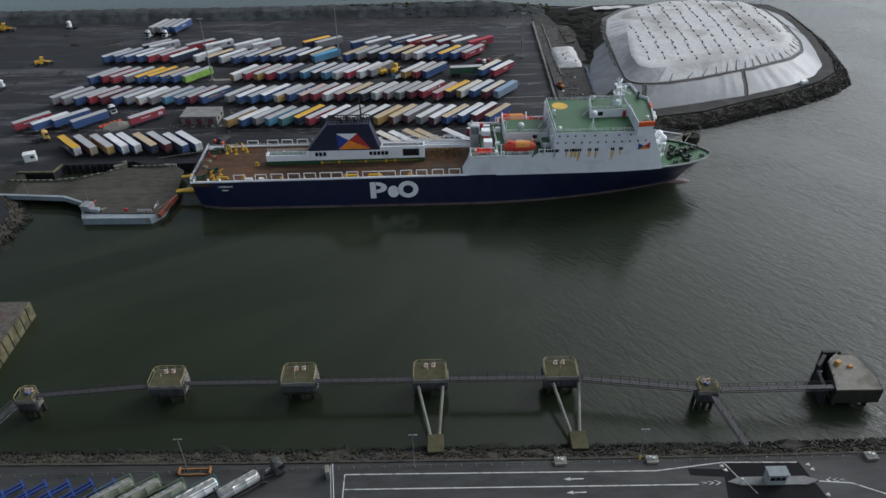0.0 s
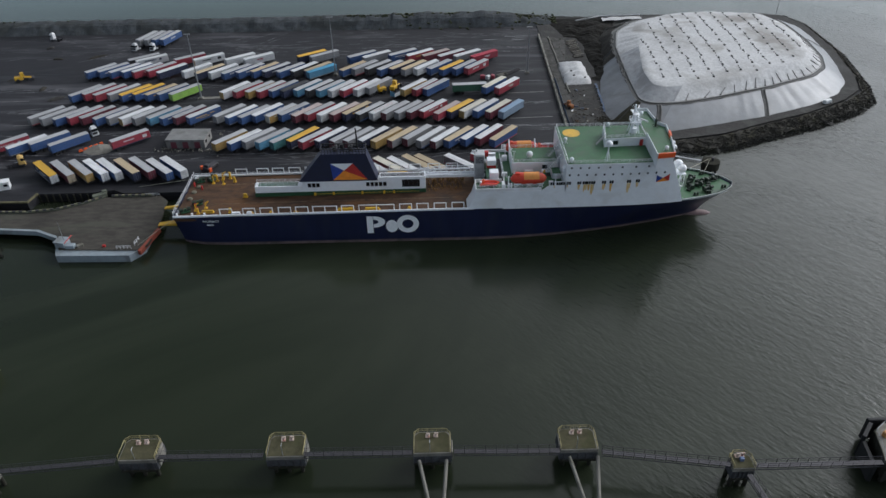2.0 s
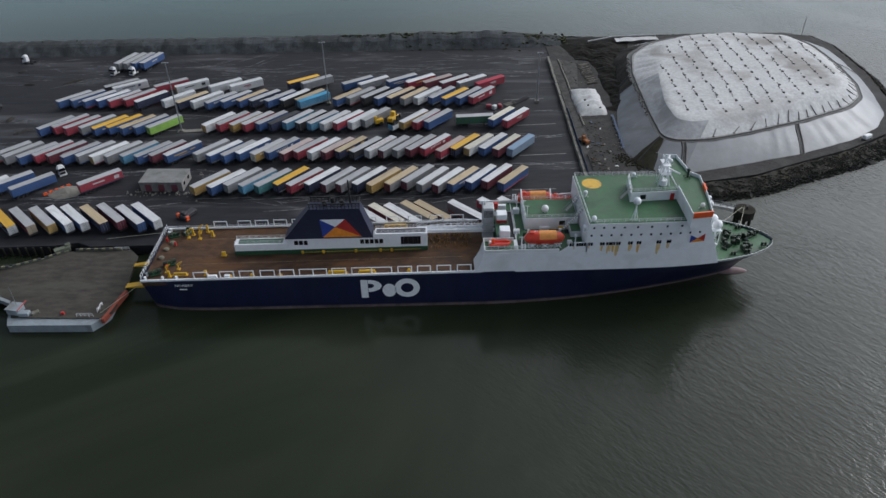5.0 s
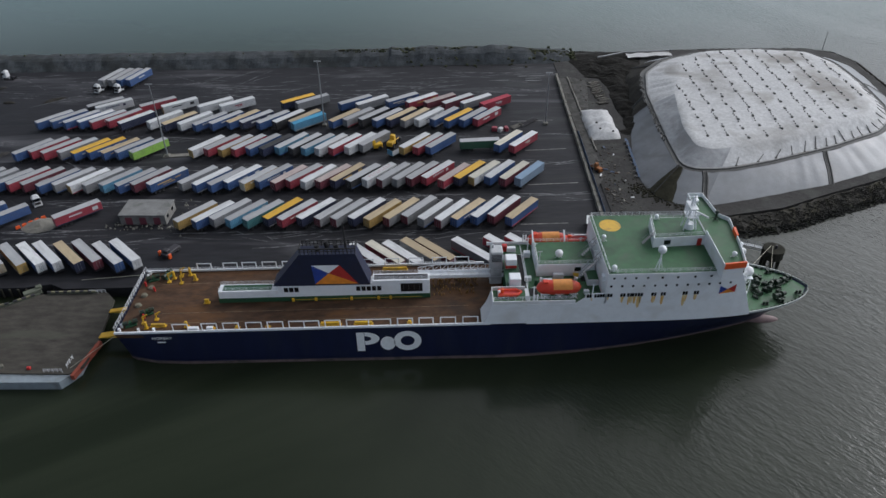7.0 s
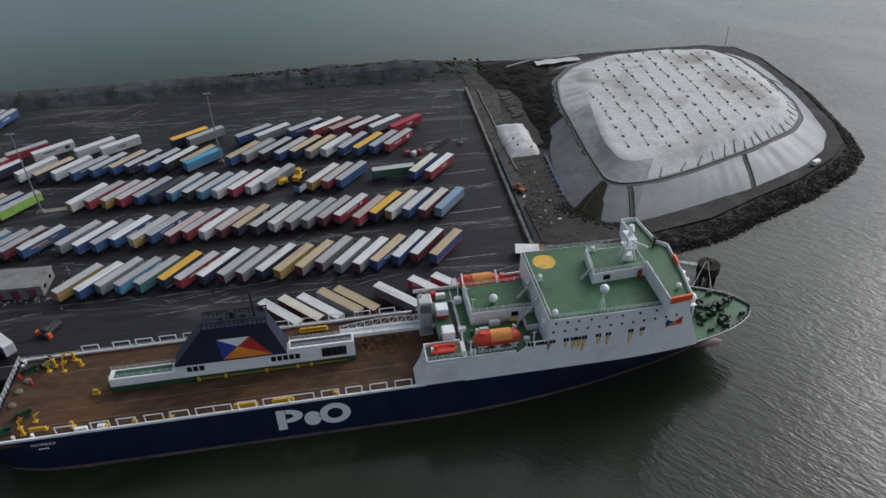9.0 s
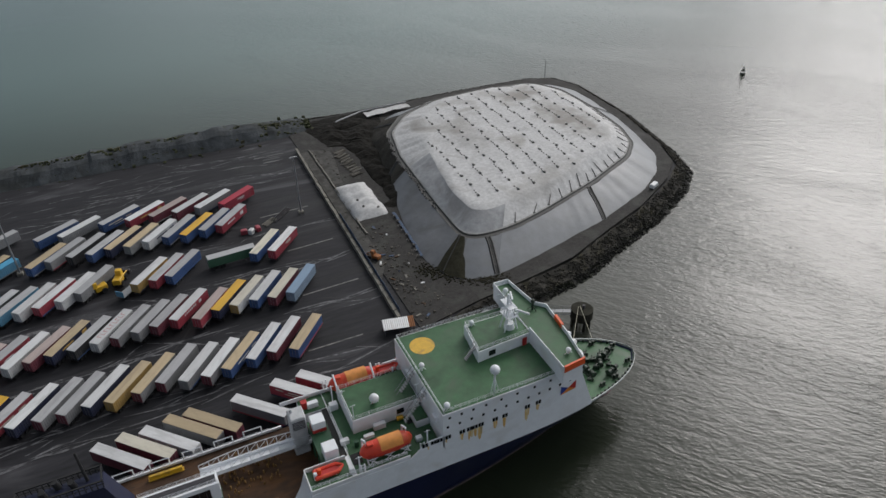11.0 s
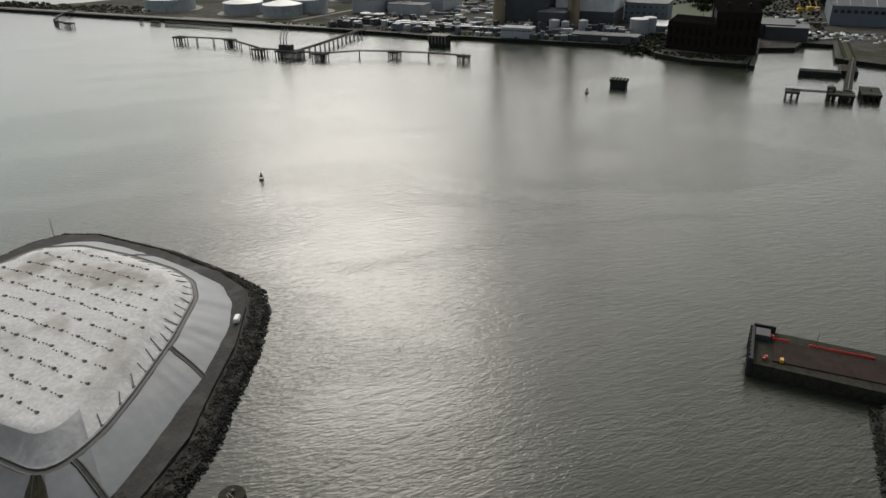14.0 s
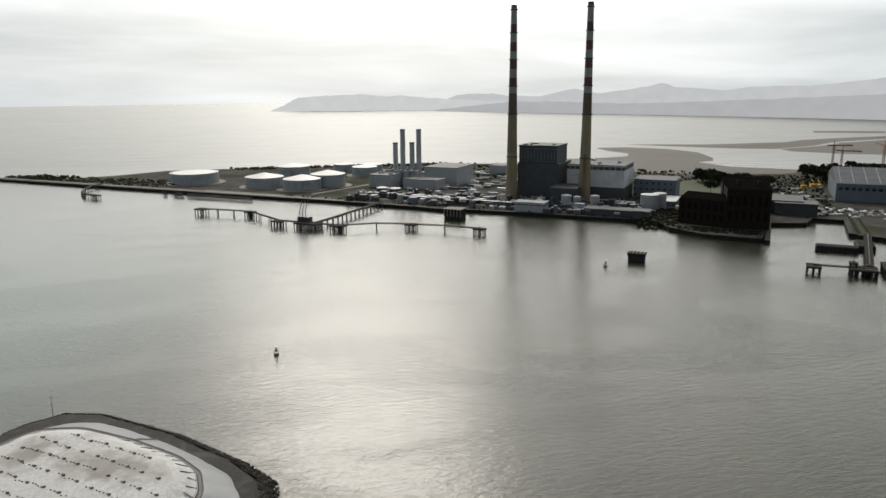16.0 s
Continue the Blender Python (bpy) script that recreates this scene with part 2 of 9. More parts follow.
WATER = water_material()
ASPHALT = mat("yard_asphalt", (0.022, 0.022, 0.0255), 0.72, var=0.45, scale=0.5, bump=0.12, spec=0.22, dirt=(0.092, 0.091, 0.099), dirt_amount=0.75, dirt_scale=0.085, dirt_at=0.55, stretch=(0.28, 1.5, 1), wet=0.75, wet_scale=0.06)
BERM = mat("berm_face", (0.066, 0.072, 0.077), 0.95, var=0.4, scale=0.5, bump=0.6, spec=0.1, dirt=(0.044, 0.047, 0.046), dirt_amount=0.85, dirt_scale=0.13, dirt_at=0.49, stretch=(0.6, 0.5, 0.8))
ROAD = mat("quay_asphalt", (0.042, 0.043, 0.042), 0.75, spec=0.25, var=0.35, scale=0.5, bump=0.1, dirt=(0.070, 0.070, 0.068), dirt_amount=0.7, dirt_scale=0.09, stretch=(0.4, 1.3, 1), wet=0.6, wet_scale=0.08)
GRAVEL = mat("track_gravel", (0.038, 0.036, 0.034), 0.85, spec=0.25, var=0.4, scale=0.9, bump=0.5, dirt=(0.066, 0.067, 0.060), dirt_amount=0.75, dirt_scale=0.16, dirt_at=0.53, wet=0.7, wet_scale=0.1)
ROCK = mat("rock_armour", (0.050, 0.047, 0.041), 0.9, spec=0.15, var=0.45, scale=0.7, bump=0.6, dirt=(0.068, 0.062, 0.040), dirt_amount=0.8, dirt_scale=0.2)
WETROCK = mat("weedy_rock", (0.014, 0.014, 0.012), 0.75, spec=0.2, var=0.5, scale=0.8, bump=0.6, dirt=(0.03, 0.035, 0.014), dirt_amount=0.6, dirt_scale=0.3)
EARTH = mat("dark_earth", (0.038, 0.035, 0.030), 0.9, spec=0.15, var=0.4, scale=0.3, bump=0.7, dirt=(0.075, 0.07, 0.06), dirt_amount=0.6, dirt_scale=0.1)
SCRUB = mat("scrub", (0.05, 0.055, 0.03), 0.9, spec=0.1, var=0.5, scale=0.5, bump=0.8, dirt=(0.06, 0.05, 0.035), dirt_amount=0.6, dirt_scale=0.08)
MUD = mat("mud_flat", (0.115, 0.108, 0.095), 0.75, spec=0.2, var=0.12, scale=0.01, bump=0.05, dirt=(0.08, 0.075, 0.066), dirt_amount=0.5, dirt_scale=0.004)
WHITE_TARP = mat("white_cover_sheet", (0.52, 0.518, 0.517), 0.7, spec=0.2, var=0.20, scale=0.9, bump=0.2, dirt=(0.27, 0.25, 0.225), dirt_amount=0.7, dirt_scale=0.06, dirt_at=0.56)
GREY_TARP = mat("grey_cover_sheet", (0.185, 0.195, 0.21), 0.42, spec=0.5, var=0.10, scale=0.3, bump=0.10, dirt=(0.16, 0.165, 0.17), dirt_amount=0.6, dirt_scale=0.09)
DITCH = mat("ditch_lining", (0.035, 0.035, 0.033), 0.6, var=0.4, scale=0.6, bump=0.3)
CONCRETE = mat("weathered_concrete", (0.20, 0.19, 0.165), 0.85, var=0.22, scale=0.5, bump=0.25, dirt=(0.09, 0.085, 0.06), dirt_amount=0.7, dirt_scale=0.25)
MOSSY = mat("mossy_concrete", (0.075, 0.07, 0.042), 0.95, spec=0.1, var=0.3, scale=0.7, bump=0.3, dirt=(0.06, 0.062, 0.03), dirt_amount=0.8, dirt_scale=0.3)
WETCONC = mat("tide_stained_concrete", (0.038, 0.037, 0.030), 0.9, spec=0.06, var=0.35, scale=0.7, bump=0.3, dirt=(0.02, 0.022, 0.014), dirt_amount=0.8, dirt_scale=0.3)
STEEL = mat("galvanised_steel", (0.30, 0.31, 0.32), 0.5, 0.6, var=0.15, scale=1.5, bump=0.05)
DARKSTEEL = mat("dark_steel", (0.055, 0.052, 0.058), 0.6, 0.3, var=0.3, scale=1.2, bump=0.1)
RUBBER = mat("black_rubber", (0.018, 0.018, 0.019), 0.8, var=0.25, scale=2, bump=0.1)
LINE = mat("road_paint", (0.48, 0.48, 0.46), 0.7, var=0.25, scale=1.2, bump=0.0, dirt=(0.14, 0.14, 0.135), dirt_amount=0.8, dirt_scale=0.5)
WORNLINE = mat("worn_bay_paint", (0.17, 0.165, 0.16), 0.8, var=0.5, scale=0.9, bump=0.0, dirt=(0.06, 0.06, 0.06), dirt_amount=0.9, dirt_scale=0.4)
WHITE = mat("white_paint", (0.72, 0.73, 0.73), 0.45, var=0.06, scale=0.8, bump=0.03, dirt=(0.50, 0.47, 0.41), dirt_amount=0.4, dirt_scale=0.25)
HULLWHITE = mat("ship_white_paint", (0.80, 0.82, 0.85), 0.42, var=0.05, scale=0.5, bump=0.03, dirt=(0.55, 0.52, 0.47), dirt_amount=0.4, dirt_scale=0.12)
NAVY = mat("navy_hull_paint", (0.010, 0.014, 0.046), 0.38, var=0.22, scale=0.3, bump=0.03, dirt=(0.022, 0.026, 0.048), dirt_amount=0.6, dirt_scale=0.15, stretch=(1, 1, 0.25))
FUNNEL = mat("navy_funnel_paint", (0.010, 0.014, 0.042), 0.5, var=0.25, scale=0.6, bump=0.03)
BOOT = mat("faded_boot_topping", (0.12, 0.085, 0.085), 0.7, var=0.35, scale=0.5, bump=0.1, dirt=(0.05, 0.045, 0.04), dirt_amount=0.8, dirt_scale=0.2, stretch=(1, 1, 0.4))
BULB = mat("antifouling_red", (0.17, 0.11, 0.11), 0.6, var=0.2, scale=0.6, bump=0.05)
RUSTDECK = mat("rusty_deck", (0.072, 0.040, 0.023), 0.75, spec=0.25, var=0.5, scale=0.5, bump=0.15, dirt=(0.125, 0.058, 0.020), dirt_amount=0.7, dirt_scale=0.16, dirt_at=0.53, stretch=(0.5, 1.2, 1), wet=0.75, wet_scale=0.1)
GREENDECK = mat("green_deck_paint", (0.048, 0.122, 0.056), 0.50, spec=0.28, var=0.2, scale=0.5, bump=0.04, dirt=(0.070, 0.112, 0.068), dirt_amount=0.85, dirt_scale=0.14, wet=0.6, wet_scale=0.09)
GREENGEAR = mat("green_machinery", (0.02, 0.075, 0.035), 0.5, var=0.2, scale=1.0, bump=0.05)
DARKGEAR = mat("greasy_machinery", (0.018, 0.032, 0.02), 0.5, var=0.3, scale=1.2, bump=0.1)
YELLOW = mat("yellow_paint", (0.62, 0.37, 0.02), 0.5, var=0.15, scale=0.8, bump=0.03, dirt=(0.3, 0.19, 0.05), dirt_amount=0.6, dirt_scale=0.4)
ORANGE = mat("orange_paint", (0.72, 0.10, 0.02), 0.45, var=0.12, scale=0.8, bump=0.03, dirt=(0.5, 0.12, 0.03), dirt_amount=0.5, dirt_scale=0.4)
BOATTOP = mat("orange_canopy", (0.68, 0.27, 0.06), 0.6, var=0.15, scale=0.8, bump=0.1)
RED = mat("red_paint", (0.42, 0.025, 0.022), 0.5, var=0.15, scale=0.8, bump=0.03)
BLACKGLASS = mat("dark_window_glass", (0.012, 0.014, 0.017), 0.12, var=0.1, scale=1.0, bump=0.0)
LIFERED = mat("lifeboat_red", (0.62, 0.05, 0.022), 0.45, var=0.15, scale=0.8, bump=0.03, dirt=(0.5, 0.12, 0.04), dirt_amount=0.6, dirt_scale=0.4)
BLACK = mat("black_earth", (0.017, 0.016, 0.014), 0.95, spec=0.08, var=0.6, scale=0.5, bump=0.8, dirt=(0.05, 0.047, 0.042), dirt_amount=0.6, dirt_scale=0.09, dirt_at=0.58)
SHADED_TARP = mat("shaded_grey_cover_sheet", (0.165, 0.170, 0.18), 0.42, spec=0.45, var=0.14, scale=0.3, bump=0.12, dirt=(0.11, 0.11, 0.11), dirt_amount=0.7, dirt_scale=0.1)
RUSTSTREAK = mat("rust_streak", (0.74, 0.62, 0.36), 0.7, var=0.12, scale=1.0, bump=0.05, dirt=(0.66, 0.36, 0.06), dirt_amount=0.9, dirt_scale=1.3, dirt_at=0.42, stretch=(2.6, 2.6, 0.22))
PONTOON = mat("pale_blue_steel", (0.25, 0.29, 0.32), 0.55, var=0.15, scale=0.5, bump=0.05, dirt=(0.14, 0.13, 0.11), dirt_amount=0.6, dirt_scale=0.2)
RAMPDECK = mat("linkspan_deck", (0.060, 0.055, 0.047), 0.85, spec=0.2, var=0.4, scale=0.5, bump=0.15, dirt=(0.078, 0.080, 0.062), dirt_amount=0.85, dirt_scale=0.07, dirt_at=0.5, stretch=(0.5, 1.3, 1), wet=0.6, wet_scale=0.06)



def stain(m, centre, radii, turn, colour, amount):
    """A soiled patch with a ragged edge on a material, at a place in the world."""
    n, l = m.node_tree.nodes, m.node_tree.links
    base = n["Principled BSDF"].inputs["Base Color"]
    co, shift, spin, size, ln = n.new("ShaderNodeTexCoord"), n.new("ShaderNodeVectorMath"), n.new("ShaderNodeVectorRotate"), n.new("ShaderNodeVectorMath"), n.new("ShaderNodeVectorMath")
    shift.operation, size.operation, ln.operation = "SUBTRACT", "DIVIDE", "LENGTH"
    shift.inputs[1].default_value, size.inputs[1].default_value = (*centre, 0), (*radii, 1000)
    spin.rotation_type = "Z_AXIS"
    spin.inputs["Angle"].default_value = -radians(turn)
    l.new(co.outputs["Object"], shift.inputs[0])
    l.new(shift.outputs[0], spin.inputs["Vector"])
    l.new(spin.outputs[0], size.inputs[0])
    l.new(size.outputs[0], ln.inputs[0])
    tex, add, mr, mx = n.new("ShaderNodeTexNoise"), n.new("ShaderNodeMath"), n.new("ShaderNodeMapRange"), n.new("ShaderNodeMix")
    tex.inputs["Scale"].default_value, tex.inputs["Detail"].default_value = 0.22, 8
    l.new(co.outputs["Object"], tex.inputs["Vector"])
    add.operation = "MULTIPLY_ADD"
    add.inputs[1].default_value = 1.9
    l.new(tex.outputs["Fac"], add.inputs[0])
    l.new(ln.outputs["Value"], add.inputs[2])
    for key, v in (("From Min", 1.2), ("From Max", 2.0), ("To Min", amount), ("To Max", 0.0)):
        mr.inputs[key].default_value = v
    l.new(add.outputs[0], mr.inputs["Value"])
    mx.data_type = "RGBA"
    l.new(mr.outputs[0], mx.inputs["Factor"])
    l.new(base.links[0].from_socket, mx.inputs["A"])
    mx.inputs["B"].default_value = (*colour, 1)
    l.new(mx.outputs["Result"], base)


for centre, radii, turn, amount in (((144, 314), (10, 24), 10, 0.75), ((141, 342), (13, 7), 12, 0.7), ((112, 278), (22, 6), 24, 0.45), ((104, 318), (9, 20), 0, 0.35)):
    stain(WHITE_TARP, centre, radii, turn, (0.24, 0.222, 0.20), amount)

# ---- mesh tools ----


class Geo:
    """Collects boxes, tubes and prisms into one mesh."""

    def __init__(self):
        self.v, self.f = [], []

    def add(self, verts, faces):
        k = len(self.v)
        self.v += [tuple(p) for p in verts]
        self.f += [tuple(i + k for i in f) for f in faces]
        return self

    def box(self, c, s, rz=0.0, bevel=0.0, taper=1.0):
        """A box about c with size s, turned rz degrees, with chamfered upright and top edges; taper shrinks its top."""
        x, y, z = (q / 2 for q in s)
        ca, sa = math.cos(radians(rz)), math.sin(radians(rz))
        if bevel:
            e = min(bevel, x * 0.9, y * 0.9)
            ring = [(x - e, -y), (x, -y + e), (x, y - e), (x - e, y), (-x + e, y), (-x, y - e), (-x, -y + e), (-x + e, -y)]
            lv = [(-z, 1.0, 0), (z - e, 1.0, 0), (z, 1.0, e)]
        else:
            ring = [(x, -y), (x, y), (-x, y), (-x, -y)]
            lv = [(-z, 1.0, 0), (z, 1.0, 0)]
        n, vs = len(ring), []
        for i, (h, _, e2) in enumerate(lv):
            t = 1.0 if i == 0 else taper
            for px, py in ring:
                qx = (px - math.copysign(e2, px)) * t if abs(px) > e2 else px * t
                qy = (py - math.copysign(e2, py)) * t if abs(py) > e2 else py * t
                vs.append((c[0] + qx * ca - qy * sa, c[1] + qx * sa + qy * ca, c[2] + h))
        fs = [tuple(range(n - 1, -1, -1)), tuple(range((len(lv) - 1) * n, len(lv) * n))]
        for k in range(len(lv) - 1):
            fs += [(k * n + i, k * n + (i + 1) % n, (k + 1) * n + (i + 1) % n, (k + 1) * n + i) for i in range(n)]
        return self.add(vs, fs)

    def tube(self, a, b, r, r2=None, n=8):
        """A tube from a to b."""
        a, b = Vector(a), Vector(b)
        r2 = r if r2 is None else r2
        d = (b - a).normalized()
        u = d.orthogonal().normalized()
        w = d.cross(u)
        ang = [2 * math.pi * (i + 0.5) / n for i in range(n)]
        vs = [a + r * (math.cos(t) * u + math.sin(t) * w) for t in ang] + [b + r2 * (math.cos(t) * u + math.sin(t) * w) for t in ang]
        fs = [(i, (i + 1) % n, n + (i + 1) % n, n + i) for i in range(n)] + [tuple(range(n - 1, -1, -1)), tuple(range(n, 2 * n))]
        return self.add(vs, fs)

    def bar(self, a, b, w, h=None):
        """A square bar from a to b."""
        return self.tube(a, b, w * 0.7071, n=4)

    def prism(self, poly, z0, z1, inset=0.0):
        """An upright prism over a counter-clockwise outline; z0 and z1 are numbers or functions of x, y."""
        f0 = z0 if callable(z0) else (lambda x, y: z0)
        f1 = z1 if callable(z1) else (lambda x, y: z1)
        cx, cy = sum(p[0] for p in poly) / len(poly), sum(p[1] for p in poly) / len(poly)
        n = len(poly)
        vs = [(x, y, f0(x, y)) for x, y in poly]
        top = [(x + (cx - x) * inset, y + (cy - y) * inset) for x, y in poly]
        vs += [(x, y, f1(x, y)) for x, y in top]
        fs = [(i, (i + 1) % n, n + (i + 1) % n, n + i) for i in range(n)] + [tuple(range(n - 1, -1, -1)), tuple(range(n, 2 * n))]
        return self.add(vs, fs)

    def ball(self, c, r, n=12, m=7, top=math.pi / 2, bottom=-math.pi / 2):
        """A ball or a stretched one: r is a number or three."""
        r = (r, r, r) if isinstance(r, (int, float)) else r
        vs, fs = [], []
        for j in range(m + 1):
            a = bottom + (top - bottom) * j / m
            for i in range(n):
                t = 2 * math.pi * i / n
                vs.append((c[0] + r[0] * math.cos(a) * math.cos(t), c[1] + r[1] * math.cos(a) * math.sin(t), c[2] + r[2] * math.sin(a)))
        for j in range(m):
            fs += [(j * n + i, j * n + (i + 1) % n, (j + 1) * n + (i + 1) % n, (j + 1) * n + i) for i in range(n)]
        fs += [tuple(range(n - 1, -1, -1)), tuple(range(m * n, (m + 1) * n))]
        return self.add(vs, fs)

    def loft(self, rows, closed=False, caps=False):
        """A skin over rows of points of equal number."""
        n, vs, fs = len(rows[0]), [p for r in rows for p in r], []
        for j in range(len(rows) - 1):
            for i in range(n if closed else n - 1):
                fs.append((j * n + i, j * n + (i + 1) % n, (j + 1) * n + (i + 1) % n, (j + 1) * n + i))
        if caps:
            fs += [tuple(range(n - 1, -1, -1)), tuple(range((len(rows) - 1) * n, len(rows) * n))]
        return self.add(vs, fs)

    def rock(self, c, r, rnd):
        """A rough stone of eight corners."""
        vs = []
        for sx, sy, sz in ((-1, -1, -1), (1, -1, -1), (1, 1, -1), (-1, 1, -1), (-1, -1, 1), (1, -1, 1), (1, 1, 1), (-1, 1, 1)):
            k = 0.62 if sz > 0 else 0.95
            vs.append((c[0] + sx * r * k * rnd.uniform(0.55, 1.15), c[1] + sy * r * k * rnd.uniform(0.55, 1.15), c[2] + sz * r * rnd.uniform(0.4, 0.85)))
        return self.add(vs, [(3, 2, 1, 0), (4, 5, 6, 7), (0, 1, 5, 4), (1, 2, 6, 5), (2, 3, 7, 6), (3, 0, 4, 7)])

    def mesh(self, name, material, smooth=False):
        me = bpy.data.meshes.new(name)
        me.from_pydata(self.v, [], self.f)
        me.materials.append(material)
        if smooth:
            me.polygons.foreach_set("use_smooth", [True] * len(me.polygons))
        me.update()
        return me


def part(name, geo, material, parent, label="", smooth=False, at=None):
    """Links a Geo (or a ready mesh) as one mesh object under a thing or a part."""
    ob = new(name, geo.mesh(name, material, smooth) if isinstance(geo, Geo) else geo)
    ob.parent = parent
    if at is not None:
        ob.matrix_basis = at
    return tagged(ob, label)


def thing(name, label, category, at=(0, 0, 0), rz=0.0, group="", kind=""):
    """An Empty at a thing's base, for its parts."""
    ob = new(name)
    ob.empty_display_size = 0.5
    ob.matrix_basis = pose(*at, 0, 0, rz)
    return tagged(ob, label, category, group, kind)


def structure(name, geo, material, label, category, smooth=False):
    return tagged(new(name, geo.mesh(name, material, smooth)), label, category, "", "structure")


def smooth_ring(points, n, centre):
    """n points at even angles on a closed smooth curve through points round a centre."""
    dense = []
    for (ax, ay), (bx, by) in zip(points, points[1:] + points[:1]):
        dense += [(ax + (bx - ax) * k / 16, ay + (by - ay) * k / 16) for k in range(16)]
    points = dense
    pol = sorted((math.atan2(y - centre[1], x - centre[0]), math.hypot(x - centre[0], y - centre[1])) for x, y in points)
    a = np.array([p[0] for p in pol])
    r = np.array([p[1] for p in pol])
    a3 = np.concatenate([a - 2 * math.pi, a, a + 2 * math.pi])
    r3 = np.concatenate([r, r, r])
    t = np.linspace(-math.pi, math.pi, 720, endpoint=False)
    q = np.interp(t, a3, r3)
    k = np.ones(13) / 13
    q = np.convolve(np.concatenate([q[-6:], q, q[:6]]), k, "valid")
    s = np.linspace(0, 720, n, endpoint=False).astype(int)
    return [(centre[0] + q[i] * math.cos(t[i]), centre[1] + q[i] * math.sin(t[i])) for i in s]


def lerp(a, b, t):
    return a + (b - a) * t

# ---- water, ground and shores ----
rnd = random.Random(7)


def nz(x, y, s=0.1, seed=0.0):
    return noise.noise(Vector((x * s, y * s, seed)))


g = Geo()
RINGS = [0, 60, 150, 300, 600, 1200, 2400, 3200, 4000, 4600, 4960]
rows = []
for r in RINGS:
    z = 0.0 if r <= 3200 else 34.0 * (r - 3200) / 1760
    rows.append([(100 + r * math.cos(2 * math.pi * i / 180), 200 + r * math.sin(2 * math.pi * i / 180), z) for i in range(180)])
g.loft(rows, closed=True)
structure("water", g, WATER, "dark grey-green harbour water with wind ripples", "water")

ISLAND = [(-320, 158), (-140, 164), (-132, 172), (-131, 186), (-137, 194), (-141, 200), (-141, 212.2), (-128.9, 212.0), (-127.9, 217.1), (-110.2, 217.4), (-104, 218.6), (-100, 216.5), (-79, 216.5), (51, 216.5), (54, 236), (70, 241), (88, 243.5), (103, 246.5),
          (120, 254), (140, 262), (160, 273), (170, 282), (175, 296), (181, 330), (182, 364), (177, 376), (165, 381), (130, 382), (80, 380), (45, 384), (-320, 384)]
structure("ground", Geo().prism(ISLAND, -3, 3), ASPHALT, "dark worn asphalt trailer yard with tyre tracks", "ground")
EAST = [(51.5, 238), (70, 242), (88, 244.5), (103, 247.5), (120, 255), (140, 263), (159, 274), (169, 283), (174, 296.5), (180, 330), (181, 363), (176, 375), (164, 380), (130, 381), (80, 379), (60, 382), (51.5, 370)]
structure("ground_gravel", Geo().prism(EAST, 2.5, lambda x, y: 3.25 + 0.75 * min(1, max(0, (x - 58) / 30))), GRAVEL, "rough gravel track around the covered stockpile", "ground")
NEAR = [(-320, -420), (206, -420), (206, 90), (183, 89.2), (60, 89.0), (-40, 90.2), (-101, 91.5), (-320, 91.5)]
structure("ground_quay", Geo().prism(NEAR, -3, 3.9), ROAD, "grey asphalt terminal road along the shore", "ground")
structure("quay_wall_west", Geo().prism([(-320, 60), (-104.6, 60), (-104.6, 141.8), (-320, 142.5)], -3, 4.3), mat("rusty_quay_top", (0.095, 0.085, 0.075), 0.9, spec=0.15, var=0.45, scale=0.6, bump=0.2, dirt=(0.10, 0.045, 0.025), dirt_amount=0.75, dirt_scale=0.3), "quay with rust-stained grey surface", "quay")
for i in range(27):
    structure("quay_panel", Geo().box((-104.3, 62 + i * 3.0, 1.6), (0.5, 2.65, 5.6), bevel=0.06), mat("mossy_quay_panel", (0.125, 0.112, 0.066), 0.9, spec=0.2, var=0.4, scale=0.6, dirt=(0.055, 0.05, 0.03), dirt_amount=0.8, dirt_scale=0.2), "brown stained concrete panel of the quay face", "quay")
structure("quay_pier", Geo().prism([(186.3, 88), (205.6, 88), (206.4, 119.5), (205, 125), (187.5, 124.2)], -3, 4.1), WETCONC, "dark tide-stained concrete pier", "pier")
structure("quay_pier_deck", Geo().prism([(190.4, 86), (202.0, 86), (201.2, 119.2), (190.4, 119.2)], 4.05, 4.4), mat("dark_pier_deck", (0.040, 0.030, 0.026), 0.95, spec=0.05, var=0.3, scale=0.4, dirt=(0.03, 0.026, 0.024), dirt_amount=0.6), "worn brown pier deck", "pier")


